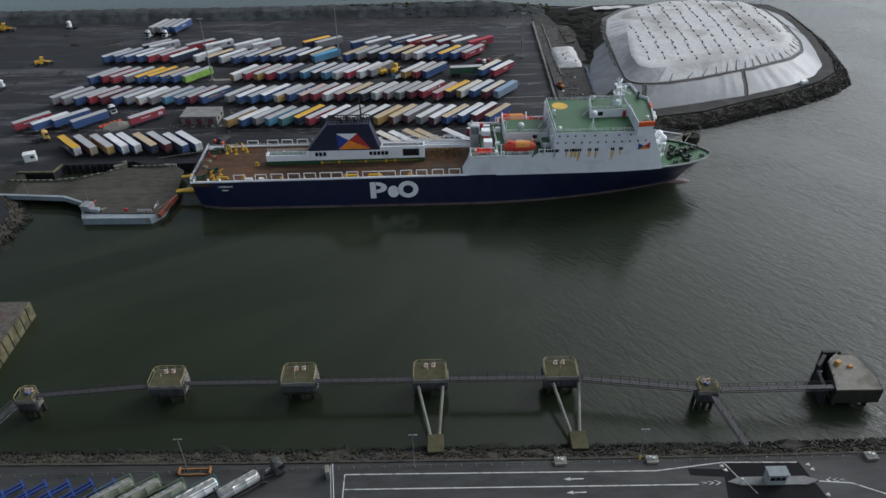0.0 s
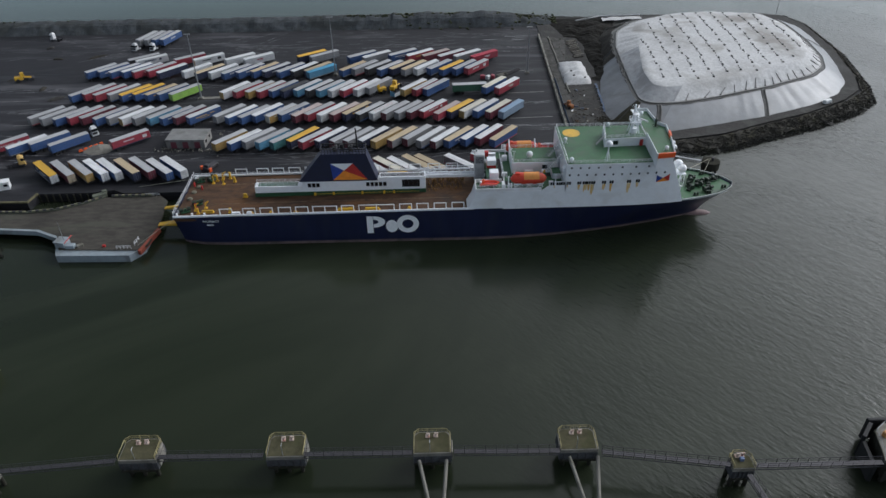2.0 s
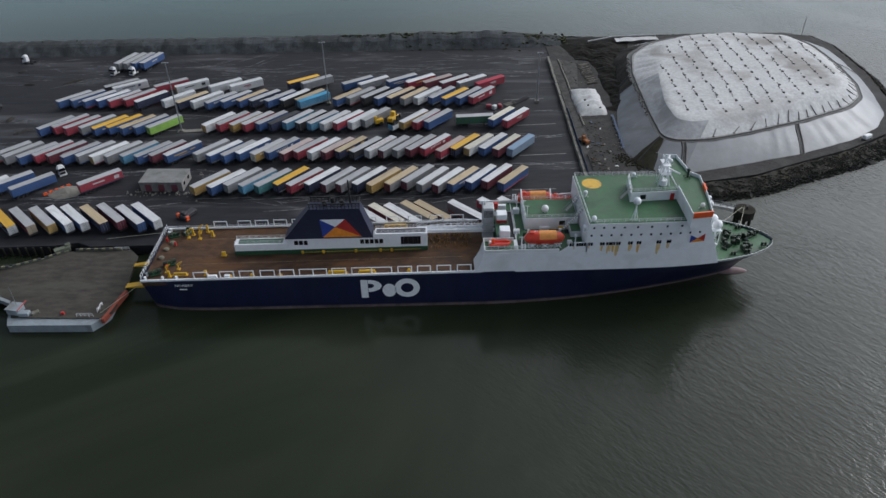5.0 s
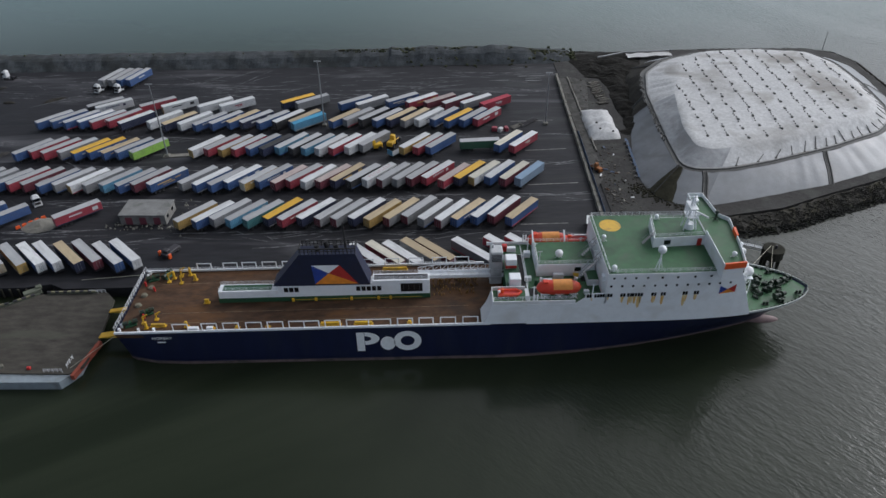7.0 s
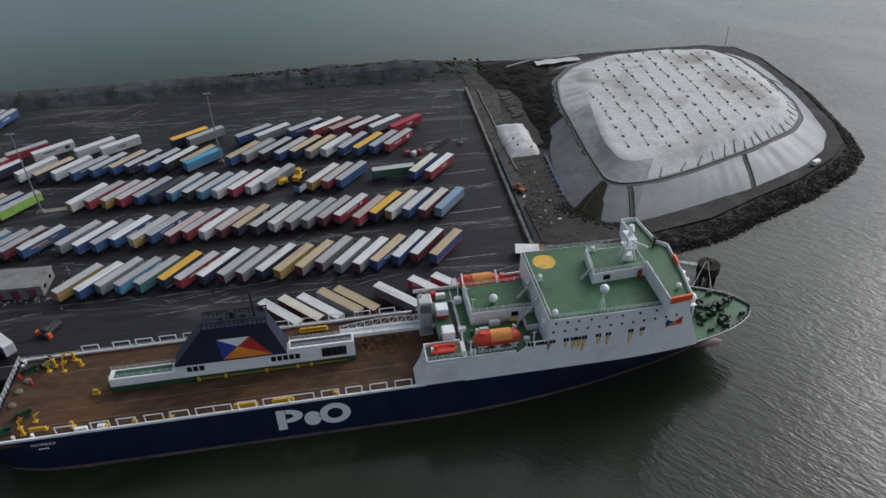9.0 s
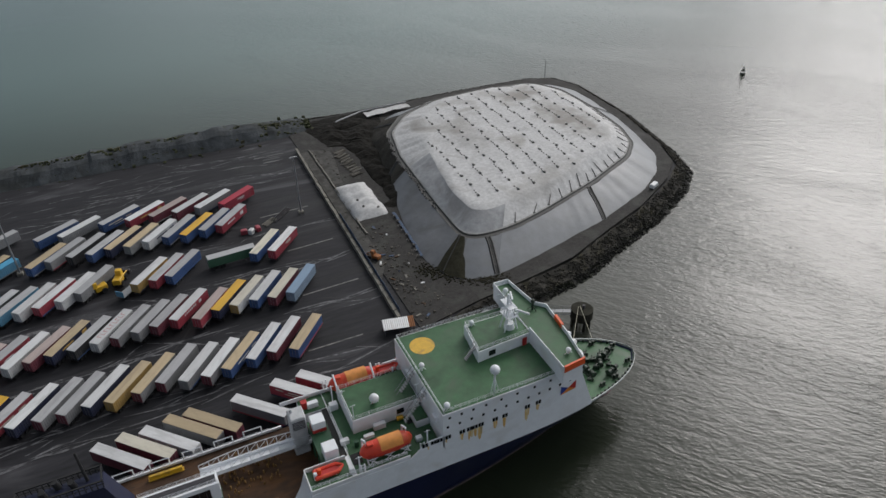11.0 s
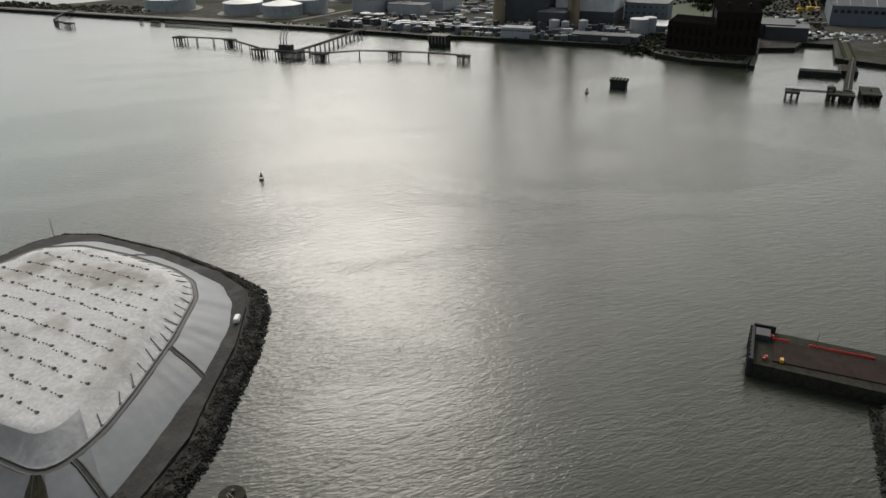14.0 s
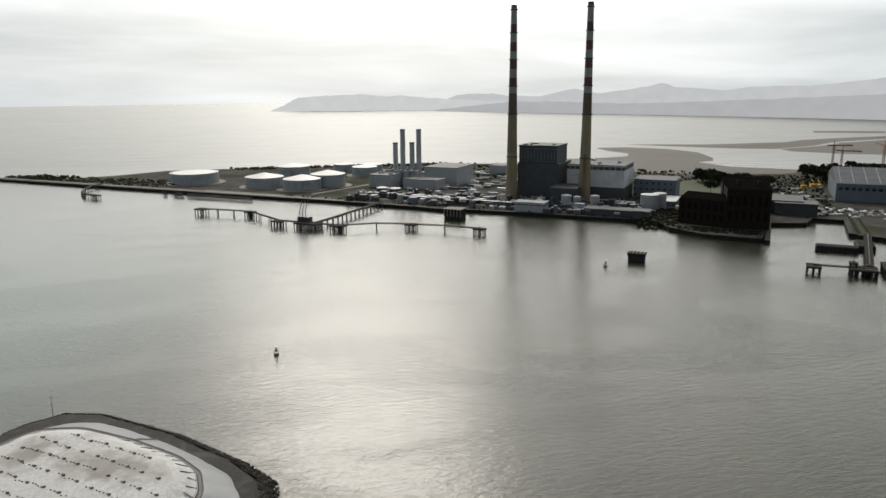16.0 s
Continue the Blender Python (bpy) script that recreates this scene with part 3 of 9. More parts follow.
def bank(name, line, out, ztop, zbot, density, label, size=(0.28, 0.75), seed=1, both=True):
    """A rubble slope below a line of top points, falling to its right, with loose boulders on it."""
    r = random.Random(seed)
    pts = [Vector((*p, 0)) for p in line]
    fine = []
    for a, b in zip(pts, pts[1:]):
        k = max(1, int((b - a).length / 2.5))
        fine += [a + (b - a) * (i / k) for i in range(k)]
    fine.append(pts[-1])
    rows, stones = [], Geo()
    wet = Geo()
    for i, p in enumerate(fine):
        d = (fine[min(i + 1, len(fine) - 1)] - fine[max(i - 1, 0)]).normalized()
        nrm = Vector((d.y, -d.x, 0))
        row = []
        for j in range(7):
            t = j / 6
            q = p + nrm * (out * t * (1 + 0.22 * r.uniform(-1, 1)) - 0.4)
            row.append((q.x + r.uniform(-0.4, 0.4), q.y + r.uniform(-0.4, 0.4), lerp(ztop, zbot, t) + (0.0 if j == 0 else r.uniform(-0.35, 0.35))))
        rows.append(row)
        for _ in range(density):
            t = r.random() ** 0.8
            q = p + nrm * (out * t) + d * r.uniform(-1.3, 1.3)
            s = r.uniform(*size)
            (wet if lerp(ztop, zbot, t) < 1.2 else stones).rock((q.x, q.y, lerp(ztop, zbot, t) + s * 0.15), s, r)
    tagged(new(name, Geo().loft([q[:4] for q in rows]).mesh(name, ROCK)), label, "embankment", "", "structure")
    tagged(new(name + "_tidal_foot", Geo().loft([q[3:] for q in rows]).mesh(name, WETROCK)), "dark wet foot of the bank between the tides", "embankment", "", "structure")
    tagged(new(name + "_stones", stones.mesh(name, ROCK)), "grey-brown boulders of the rock armour", "rocks", "", "stuff")
    tagged(new(name + "_wet_stones", wet.mesh(name, WETROCK)), "dark weed-covered boulders at the waterline", "rocks", "", "stuff")


bank("shore_east", [(54, 236), (70, 241), (88, 243.5), (103, 246.5), (120, 254), (140, 262), (160, 273), (170, 282), (175, 296), (181, 330), (182, 364), (177, 376), (165, 381), (130, 382), (80, 380), (45, 384)],
     7.7, 3.7, -1.2, 66, "dark rubble bank around the stockpile", (0.14, 0.40), seed=3)

bank("shore_near", [(183, 89.2), (60, 89.0), (-40, 90.2), (-101, 91.5)], 8.2, 3.9, -1.1, 70, "brown rubble shore below the terminal road", (0.12, 0.32), seed=4)
bank("shore_west", [(-320, 158), (-140, 164), (-132, 172), (-131, 186), (-137, 194), (-141, 200)], 8.0, 3.0, -1.5, 60, "mossy rubble bank beside the linkspan", (0.18, 0.42), seed=5)

# far side berm
rows, r2 = [], random.Random(12)
for i in range(300):
    x = -322 + i * 1.275
    e = min(1.0, max(0.0, (70 - x) / 40))
    hump = 0.6 + 0.3 * nz(x, 0, 0.05, 2.0) + 0.25 * nz(x, 1, 0.31, 8.0) + (0.5 + 0.9 * nz(x, 3, 0.12, 5.0) if x > -20 else 0)
    row = []
    for y, z in ((369.5, 3.02), (371.5, 4.6), (373.5, 6.3), (375.5, 7.0), (378.5, 7.3), (382, 6.6), (386, 3.8), (390, 1.5), (394, -1.5)):
        top = max(0.0, z - 3.0) * e
        row.append((x + 0.5 * nz(x, y, 0.25, 1.0), y + 0.9 * nz(x, y, 0.2, 2.0), min(z, 3.0) + top * (0.75 + 0.35 * hump) + 0.45 * nz(x, y, 0.3, 4.0) * (z > 3.1)))
    rows.append(row)
structure("berm", Geo().loft(rows), BERM, "long dark earth and rubble berm along the yard's far edge", "embankment")
clumps = Geo()
for i in range(1100):
    x = r2.uniform(-45, 62) if i % 8 else r2.uniform(-320, 60)
    y = r2.gauss(378, 3.6)
    e = min(1.0, max(0.0, (70 - x) / 40))
    clumps.rock((x, y, 3 + 4.6 * e * max(0, 1 - abs(y - 378) / 9)), r2.uniform(0.2, 0.5) if x < -20 else r2.uniform(0.3, 1.0), r2)
tagged(new("berm_scrub", clumps.mesh("berm_scrub", SCRUB)), "low dark scrub and rubble on the berm", "scrub", "", "stuff")

# quay face behind the ship
structure("quay_edge", Geo().box((-14, 216.2, 3.1), (130, 1.2, 0.5), bevel=0.08), CONCRETE, "concrete coping of the ship's berth", "quay")
for i in range(22):
    f = thing("quay_fender", "black rubber fender on the berth wall", "fender", (-76 + i * 5.9, 215.4, 0.2), group="fenders along the berth")
    part("rubber_block", Geo().box((0, 0, 1.2), (1.2, 0.7, 2.4), bevel=0.15), RUBBER, f)

# ---- the covered stockpile ----
C = (121.0, 312.0)
NS = 216
FOOT = smooth_ring([(68, 252.5), (79, 249.4), (99, 254), (124, 260.8), (146, 269.6), (159, 278.6), (167.5, 290), (172.5, 308), (176, 328), (177.5, 345), (177, 361), (169, 371), (150, 375), (120, 374), (95, 370), (82, 360), (77, 345), (73.5, 320), (66.5, 286), (64.2, 266)], NS, C)
CREST = smooth_ring([(75.6, 264), (78, 262.2), (84, 261.2), (93, 262), (106, 266.2), (130, 275.2), (150.5, 285.2), (158.6, 293.5), (163, 306), (165.2, 327), (164.6, 350), (157.5, 363.5), (135, 366.5), (113, 364.5), (94, 356), (82.4, 342), (78.2, 322), (76.4, 290)], NS, C)
TOP = smooth_ring([(82.8, 270), (90, 269.6), (100, 272.4), (117, 277.4), (134, 285.4), (147, 292.8), (153.6, 302.5), (156.6, 322), (156, 338), (153, 350.5), (131, 355), (111, 353), (96, 338.5), (89, 319), (85, 299), (82.2, 284)], NS, C)


def ring3(a, b, t, z, w=0.0, seed=0.0):
    return [(lerp(p[0], q[0], t), lerp(p[1], q[1], t), z + w * nz(p[0], p[1], 0.14, seed + t * 3)) for p, q in zip(a, b)]


def inner(ring, k):
    return [(lerp(p[0], C[0], k), lerp(p[1], C[1], k)) for p in ring]


mound = thing("covered_stockpile", "large stockpile under grey and white weighted cover sheets", "stockpile", (0, 0, 0))
NS_FOLD = random.Random(55)
fold = [NS_FOLD.uniform(-0.13, 0.13) for _ in range(NS)]
lower = [[(x, y, z + fold[i] * (1 if 0 < t < 0.9 else 0.3)) for i, (x, y, z) in enumerate(ring3(FOOT, CREST, t, lerp(3.6, 9.2, t ** 0.92), 0.22, 1.0))] for t in (0, 0.2, 0.4, 0.6, 0.8, 0.95)]
panels = []
ANG = [math.atan2(p[1] - C[1], p[0] - C[0]) for p in FOOT]
cuts = [math.atan2(260.8 - C[1], 124.0 - C[0]), math.atan2(249.6 - C[1], 80.4 - C[0]), math.atan2(255.5 - C[1], 71.5 - C[0]), math.atan2(312 - C[1], 168 - C[0]), math.atan2(311 - C[1], 71 - C[0]) + 2 * math.pi, math.atan2(365 - C[1], 90 - C[0])]
cut_i = sorted({min(range(NS), key=lambda i: abs((ANG[i] - c + math.pi) % (2 * math.pi) - math.pi)) for c in cuts})
for a, b in zip(cut_i, cut_i[1:] + [cut_i[0] + NS]):
    idx = [i % NS for i in range(a, b + 1)]
    gp = Geo().loft([[row[i] for i in idx] for row in lower])
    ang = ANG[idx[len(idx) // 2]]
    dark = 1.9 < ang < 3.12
    # panels turned from the sun: darker sheet, with shade put into its colour
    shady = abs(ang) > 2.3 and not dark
    part("cover_panel", gp, EARTH if dark else SHADED_TARP if shady else GREY_TARP, mound, "bare dark earth flank" if dark else "smooth grey cover sheet", smooth=True)
def slope_point(f, k):
    """A point on the lower slope: f along the rim, k up it."""
    f, r0 = f % NS, lower[k]
    return lerp(Vector(r0[int(f)]), Vector(r0[(int(f) + 1) % NS]), f - int(f))


def rim_i(ring, p):
    return min(range(NS), key=lambda k: math.hypot(ring[k][0] - p[0], ring[k][1] - p[1]))


for foot_at, crest_at in (((80.4, 249.6), (83.2, 261.4)), ((124.0, 260.8), (125.4, 273.2)), ((176, 328), (165.2, 327)), ((72.6, 316), (78.0, 318)), ((82, 360), (87, 350))):
    i0, i1 = rim_i(FOOT, foot_at), rim_i(CREST, crest_at)
    if abs(i1 - i0) > NS / 2:
        i1 += NS if i1 < i0 else -NS
    mid = [slope_point(lerp(i0, i1, k / 5), k) for k in range(6)]
    d = (mid[-1] - mid[0]).normalized()
    side = Vector((-d.y, d.x, 0)).normalized()
    part("drain_channel", Geo().loft([[p - side * 0.95 + Vector((0, 0, 0.10)), p - side * 0.6 + Vector((0, 0, 0.34)), p - side * 0.35 + Vector((0, 0, 0.16)), p + side * 0.35 + Vector((0, 0, 0.16)), p + side * 0.6 + Vector((0, 0, 0.34)), p + side * 0.95 + Vector((0, 0, 0.10))][::-1] for p in mid]), DITCH, mound, "dark drainage channel down the slope")
# gully of bare earth at the corner, with a pipe down it
def near_i(p):
    return min(range(NS), key=lambda k: math.hypot(FOOT[k][0] - p[0], FOOT[k][1] - p[1]))


gi0, gi1 = sorted((near_i((65.4, 262.7)), near_i((74.0, 252.8))))
gl = []
for k, row_ in enumerate(lower):
    t = k / 5
    line = []
    for j in range(13):
        f = lerp(gi0, gi1, 0.5 + (j / 12 - 0.5) * (0.72 - 0.5 * t) + 0.05 * nz(j * 3, k * 3, 0.7, 5))
        a, b = Vector(row_[int(f)]), Vector(row_[int(f) + 1])
        p = lerp(a, b, f - int(f))
        line.append(p + Vector((0, 0, (-0.15 if j in (0, 12) else 0.22) + 0.3 * abs(nz(j * 2, k * 4, 0.6, 9)))))
    gl.append(line)
part("earth_gully", Geo().loft(gl), mat("mossy_earth", (0.040, 0.038, 0.026), 0.95, spec=0.1, var=0.4, scale=0.4, bump=0.4, dirt=(0.022, 0.021, 0.017), dirt_amount=0.8, dirt_scale=0.2), mound, "bare dark earth gully at the corner", smooth=True)
for j in (3,):
    part("gully_edge", Geo().tube(gl[0][j] + Vector((0, 0, 0.2)), gl[-1][j] + Vector((0, 0, 0.3)), 0.16, n=6), DITCH, mound, "dark pipe down the gully")
part("crest_ditch", Geo().loft([ring3(FOOT, CREST, 0.95, 9.0), ring3(FOOT, CREST, 1.0, 8.85), ring3(CREST, TOP, 0.09, 8.9), ring3(CREST, TOP, 0.13, 9.3)], closed=True), DITCH, mound, "dark ditch round the stockpile's shoulder")
part("shoulder_sheet", Geo().loft([ring3(CREST, TOP, 0.12, 9.2), ring3(CREST, TOP, 0.15, 9.42, 0.1, 4), ring3(CREST, TOP, 0.19, 9.5, 0.2, 3)], closed=True), mat("dirty_cover_sheet", (0.34, 0.335, 0.325), 0.7, var=0.25, scale=0.5, bump=0.3, dirt=(0.2, 0.18, 0.15), dirt_amount=0.8, dirt_scale=0.15), mound, "soiled grey edge of the cover", smooth=True)
rows = [[(p[0], p[1], p[2] + 2.2 * fold[k] * (1 - abs(2 * t - 1))) for k, p in enumerate(ring3(CREST, TOP, t, lerp(9.15, 13.2, (t - 0.12) / 0.88), 0.35, 3))] for t in (0.18, 0.35, 0.5, 0.7, 0.85, 1.0)]
for k in list(range(1, 15)) + [14.99]:
    rr = inner(TOP, k / 15)
    rows.append([(p[0], p[1], 13.2 + 1.2 * math.sin(k / 15 * 1.5) + 0.30 * nz(p[0], p[1], 0.22, 9) + 0.45 * nz(p[0], p[1], 0.07, 4)) for p in rr])
# west slope is greyer than the top, partly shade put into its colour
west = [i for i in range(NS) if ANG[i] < -2.15 or ANG[i] > 3.12]
west = sorted(west, key=lambda i: ANG[i] % (2 * math.pi))
wrows = [[(p[0], p[1], p[2] + 0.07 + 2.2 * fold[k] * (1 - abs(2 * t - 1))) for k, p in enumerate(ring3(CREST, TOP, t, lerp(9.15, 13.2, (t - 0.12) / 0.88), 0.35, 3))] for t in (0.18, 0.35, 0.5, 0.7, 0.85, 0.93)]
part("west_sheet", Geo().loft([[row[i] for i in west] for row in wrows]), mat("weathered_shaded_sheet", (0.36, 0.365, 0.375), 0.65, spec=0.2, var=0.2, scale=0.5, bump=0.15, dirt=(0.24, 0.235, 0.23), dirt_amount=0.7, dirt_scale=0.1), mound, "grey cover sheet on the west slope", smooth=True)
part("top_sheet", Geo().loft(rows, closed=True), WHITE_TARP, mound, "white weather-stained cover sheet", smooth=True)


def top_z(x, y):
    a = math.atan2(y - C[1], x - C[0])
    i = min(range(NS), key=lambda k: abs((math.atan2(TOP[k][1] - C[1], TOP[k][0] - C[0]) - a + math.pi) % (2 * math.pi) - math.pi))
    k = 1 - math.hypot(x - C[0], y - C[1]) / math.hypot(TOP[i][0] - C[0], TOP[i][1] - C[1])
    return (13.2 + 1.2 * math.sin(k * 1.5) + 0.30 * nz(x, y, 0.22, 9) + 0.45 * nz(x, y, 0.07, 4), k)


tyre = Geo()
tyre.loft([[(0.68 * r * math.cos(t), 0.68 * r * math.sin(t), z) for t in [2 * math.pi * i / 10 for i in range(10)]] for r, z in ((0.62, 0), (0.72, 0.18), (0.6, 0.34), (0.36, 0.30), (0.30, 0.05))], closed=True)
tyre_mesh = tyre.mesh("tyre_weight", mat("old_tyre", (0.14, 0.136, 0.13), 0.9, var=0.3, scale=2))
bag = Geo().ball((0, 0, 0.2), (0.42, 0.42, 0.3), 8, 4)
bag_mesh = bag.mesh("ballast_bag", mat("pale_ballast_bag", (0.42, 0.42, 0.40), 0.8, scale=3, bump=0.3, rnd=0.25))
small = Geo()
r3 = random.Random(21)
for i in range(13):
    x0 = 83.5 + i * 6.3
    y = 268.0 + r3.uniform(0, 3)
    while y < 360:
        x = x0 + (y - 310) * 0.055 + r3.uniform(-0.5, 0.5)
        z, k = top_z(x, y)
        if k > 0.02:
            t = new("tyre_weight", tyre_mesh)
            t.matrix_basis = pose(x, y, z - 0.02, r3.uniform(-6, 6), r3.uniform(-6, 6), r3.uniform(0, 360))
            tagged(t, "old black tyre weighing down the white cover sheet", "tyre", "tyres on the stockpile")
            b2 = new("ballast_bag", bag_mesh)
            b2.matrix_basis = pose(x + r3.uniform(-0.2, 0.2), y + 0.7, z + 0.02, 0, 0, 0)
            tagged(b2, "pale ballast bag on the white cover sheet", "ballast bag", "bags on the stockpile")
            for j in (2.1, 3.4, 4.7):
                if r3.random() < 0.62 and y + j < 356:
                    zz, kk = top_z(x + 0.1, y + j)
                    if kk > 0.01:
                        small.ball((x + r3.uniform(-0.35, 0.35), y + j, zz + 0.1), (0.27, 0.27, 0.2), 7, 3)
        y += r3.uniform(5.9, 6.9)
tagged(new("sheet_weights", small.mesh("sheet_weights", MATS["old_tyre"])), "rows of small dark weights along the sheet's seams", "weights", "", "stuff")
# straps on the upper slope
for i in range(0, NS, 4):
    if not (-2.2 < ANG[i] < 0.45):
        continue
    k1 = r3.uniform(0.42, 0.68)
    p0, p1 = ring3(CREST, TOP, 0.20, 9.6)[i], ring3(CREST, TOP, k1, lerp(9.15, 13.2, (k1 - 0.12) / 0.88) + 0.22)[(i + r3.choice((0, 1))) % NS]
    part("strap", Geo().tube(p0, p1, 0.17, 0.12, 6).ball(p0, (0.5, 0.4, 0.2), 8, 4), MATS["old_tyre"], mound, "dark weighted strap")
# ballast along the crest on the west side
for i in range(NS):
    if ANG[i] > 2.55 or ANG[i] < -2.55:
        p = ring3(FOOT, CREST, 1.0, 8.95)[i]
        t = new("tyre_weight", tyre_mesh)
        t.matrix_basis = pose(p[0] + r3.uniform(-0.6, 0.6), p[1], p[2] + 0.05, 0, 0, 0)
        tagged(t, "old black tyre in the shoulder ditch", "tyre", "tyres in the ditch")

rows = []
for i in range(48):
    y = 298 + i * 1.75
    t = i / 47
    x0, x1 = lerp(63.5, 55.0, max(0, (t - 0.55) / 0.45)) + (4.5 if 302 < y < 352 else 0), lerp(73.0, 92.0, t)
    row = []
    for j in range(17):
        u = j / 16
        e = math.sin(math.pi * min(1, max(0, u))) ** 0.6 * min(1, t * 6, (1 - t) * 5)
        x = lerp(x0, x1, u)
        row.append((x + 0.6 * nz(x, y, 0.4, 2), y, 3.1 + 0.9 * u + e * (1.3 + 1.6 * nz(x, y, 0.12, 7) + 0.8 * nz(x, y, 0.35, 3))))
    rows.append(row)
structure("ground_black_earth", Geo().loft([r_[::-1] for r_ in rows]), BLACK, "uneven bare black earth beside the stockpile", "ground")
structure("slab_concrete", Geo().prism([(55.0, 322), (61.2, 322), (61.6, 349), (55.4, 353)], 3.0, 3.36), mat("grey_slab", (0.075, 0.073, 0.068), 0.9, spec=0.2, var=0.4, scale=0.6, dirt=(0.04, 0.038, 0.035), dirt_amount=0.8, dirt_scale=0.2), "worn concrete slab beside the heap", "ground")
loose = thing("ground_sheet", "crumpled pale sheet on the spoil", "sheet", (0, 0, 0))
rows = []
for i in range(9):
    t = i / 8
    rows.append([(lerp(84, 104, t) + 0.5 * nz(i, j, 0.7, 4), lerp(lerp(374, 375.5, t), lerp(369, 371.5, t), j / 4) + 0.5 * nz(i, j, 0.8, 2), 5.2 + 0.5 * nz(i, j, 0.6, 9)) for j in range(5)])
part("sheet_skin", Geo().loft([r_[::-1] for r_ in rows]), WHITE_TARP, loose, smooth=True)
for a, b in (((70.6, 369.1), (83.0, 374.6)), ((83.0, 374.6), (104, 376))):
    kerb_line = thing("pale_pipe", "long pale pipe lying on the spoil", "pipe")
    part("pipe_tube", Geo().tube((*a, 5.6), (*b, 5.6), 0.28, n=8), STEEL, kerb_line)
# walls and rough strip between yard and stockpile
wall = thing("block_wall", "long low concrete block wall at the yard's edge", "wall")
for i in range(37):
    part("concrete_block", Geo().box((47.9 + i * 0.07 + r3.uniform(-0.06, 0.06), 245.5 + i * 3.0, 3.65 + r3.uniform(-0.08, 0.08)), (0.9, 2.9, 1.35), -1.3, bevel=0.06), CONCRETE, wall)
wall2 = thing("kerb_wall", "broken pale concrete kerb wall", "wall")
for i in range(22):
    part("concrete_block", Geo().box((54.4 + i * 0.02 + r3.uniform(-0.15, 0.15), 288 + i * 3.0, 3.45), (0.5, 2.8, 0.7), r3.uniform(-2, 2), bevel=0.05), CONCRETE, wall2)
structure("access_track", Geo().prism([(49.9, 262), (53.9, 270), (54.1, 352), (51.2, 352)], 3.2, 3.34), mat("grey_slab", (0.075, 0.073, 0.068), 0.9, spec=0.2, var=0.4, scale=0.6, dirt=(0.04, 0.038, 0.035), dirt_amount=0.8, dirt_scale=0.2), "dusty grey track between two low walls", "ground")
fence = thing("debris_fence", "sagging blue mesh debris fence on posts", "fence")
BLUEMESH = mat("blue_mesh", (0.06, 0.09, 0.15), 0.8, var=0.3, scale=1.2, bump=0.2)
for i in range(18):
    part("post", Geo().tube((48.9 + i * 0.07, 246 + i * 3, 3.2), (48.9 + i * 0.07, 246 + i * 3, 5.2), 0.06, n=6), STEEL, fence)
    part("mesh_panel", Geo().box((48.95 + i * 0.07, 247.5 + i * 3, 4.3), (0.05, 2.9, 1.5 + r3.uniform(-0.2, 0.2))), BLUEMESH, fence)
heap = thing("sheeted_heap", "long heap under a crumpled white sheet", "heap", (59.5, 307.5, 3.2))
rows = []
for i in range(25):
    y = -12.5 + i * 25 / 24
    e = max(0.02, 1 - (abs(y) / 12.6) ** 6)
    rows.append([(x * (0.94 + 0.06 * e) + 0.6 * nz(x, y, 0.3, 1), y + 0.9 * nz(x, y, 0.25, 2), h * e * (1 + 0.6 * nz(x, y, 0.33, 3))) for x, h in ((-5.7, 0.0), (-5.0, 1.1), (-3, 1.9), (-1, 2.2), (1, 2.3), (3, 2.0), (5, 1.2), (5.7, 0.0))])
part("white_sheet", Geo().loft(rows), WHITE_TARP, heap, smooth=True)
for i in range(4):
    part("sheet_tyre", tyre_mesh, None, heap, "black tyre", at=pose(r3.uniform(-3, 3), -10 + i * 2.4, 2.15, 0, 0, 0))
rubble = Geo()
for i in range(620):
    x, y = r3.uniform(52.0, 63), (r3.uniform(240, 352) if i % 2 else r3.gauss(262, 12))
    if y > 262 and x > 63:
        x -= 5
    if abs(y - 307) < 14 and 53 < x < 66:
        continue
    rubble.rock((x, y, 3.3), r3.choice((0.1, 0.14, 0.2, 0.42)) * r3.uniform(0.7, 1.2), r3)
tagged(new("rubble", rubble.mesh("rubble", mat("dirty_rubble", (0.10, 0.092, 0.08), 0.9, spec=0.2, var=0.7, scale=0.25))), "scattered broken stone and rubble on rough ground", "rubble", "", "stuff")
for k in range(6):
    pl = thing("timber_beam_row", "weathered timber and concrete beams laid side by side", "stack", (64.2 + (k % 2) * 0.5, 326.0 + k * 4.0, 3.4), 22 + r3.uniform(-5, 5))
    for j in range(6):
        if (k + j) % 5:
            part("beam", Geo().box((r3.uniform(-0.3, 0.3), -1.7 + j * 0.66, 0.25), (4.4 + r3.uniform(-0.8, 0.6), 0.34, 0.34), r3.uniform(-3, 3), bevel=0.03), MATS["dirty_rubble"] if j % 3 else CONCRETE, pl)
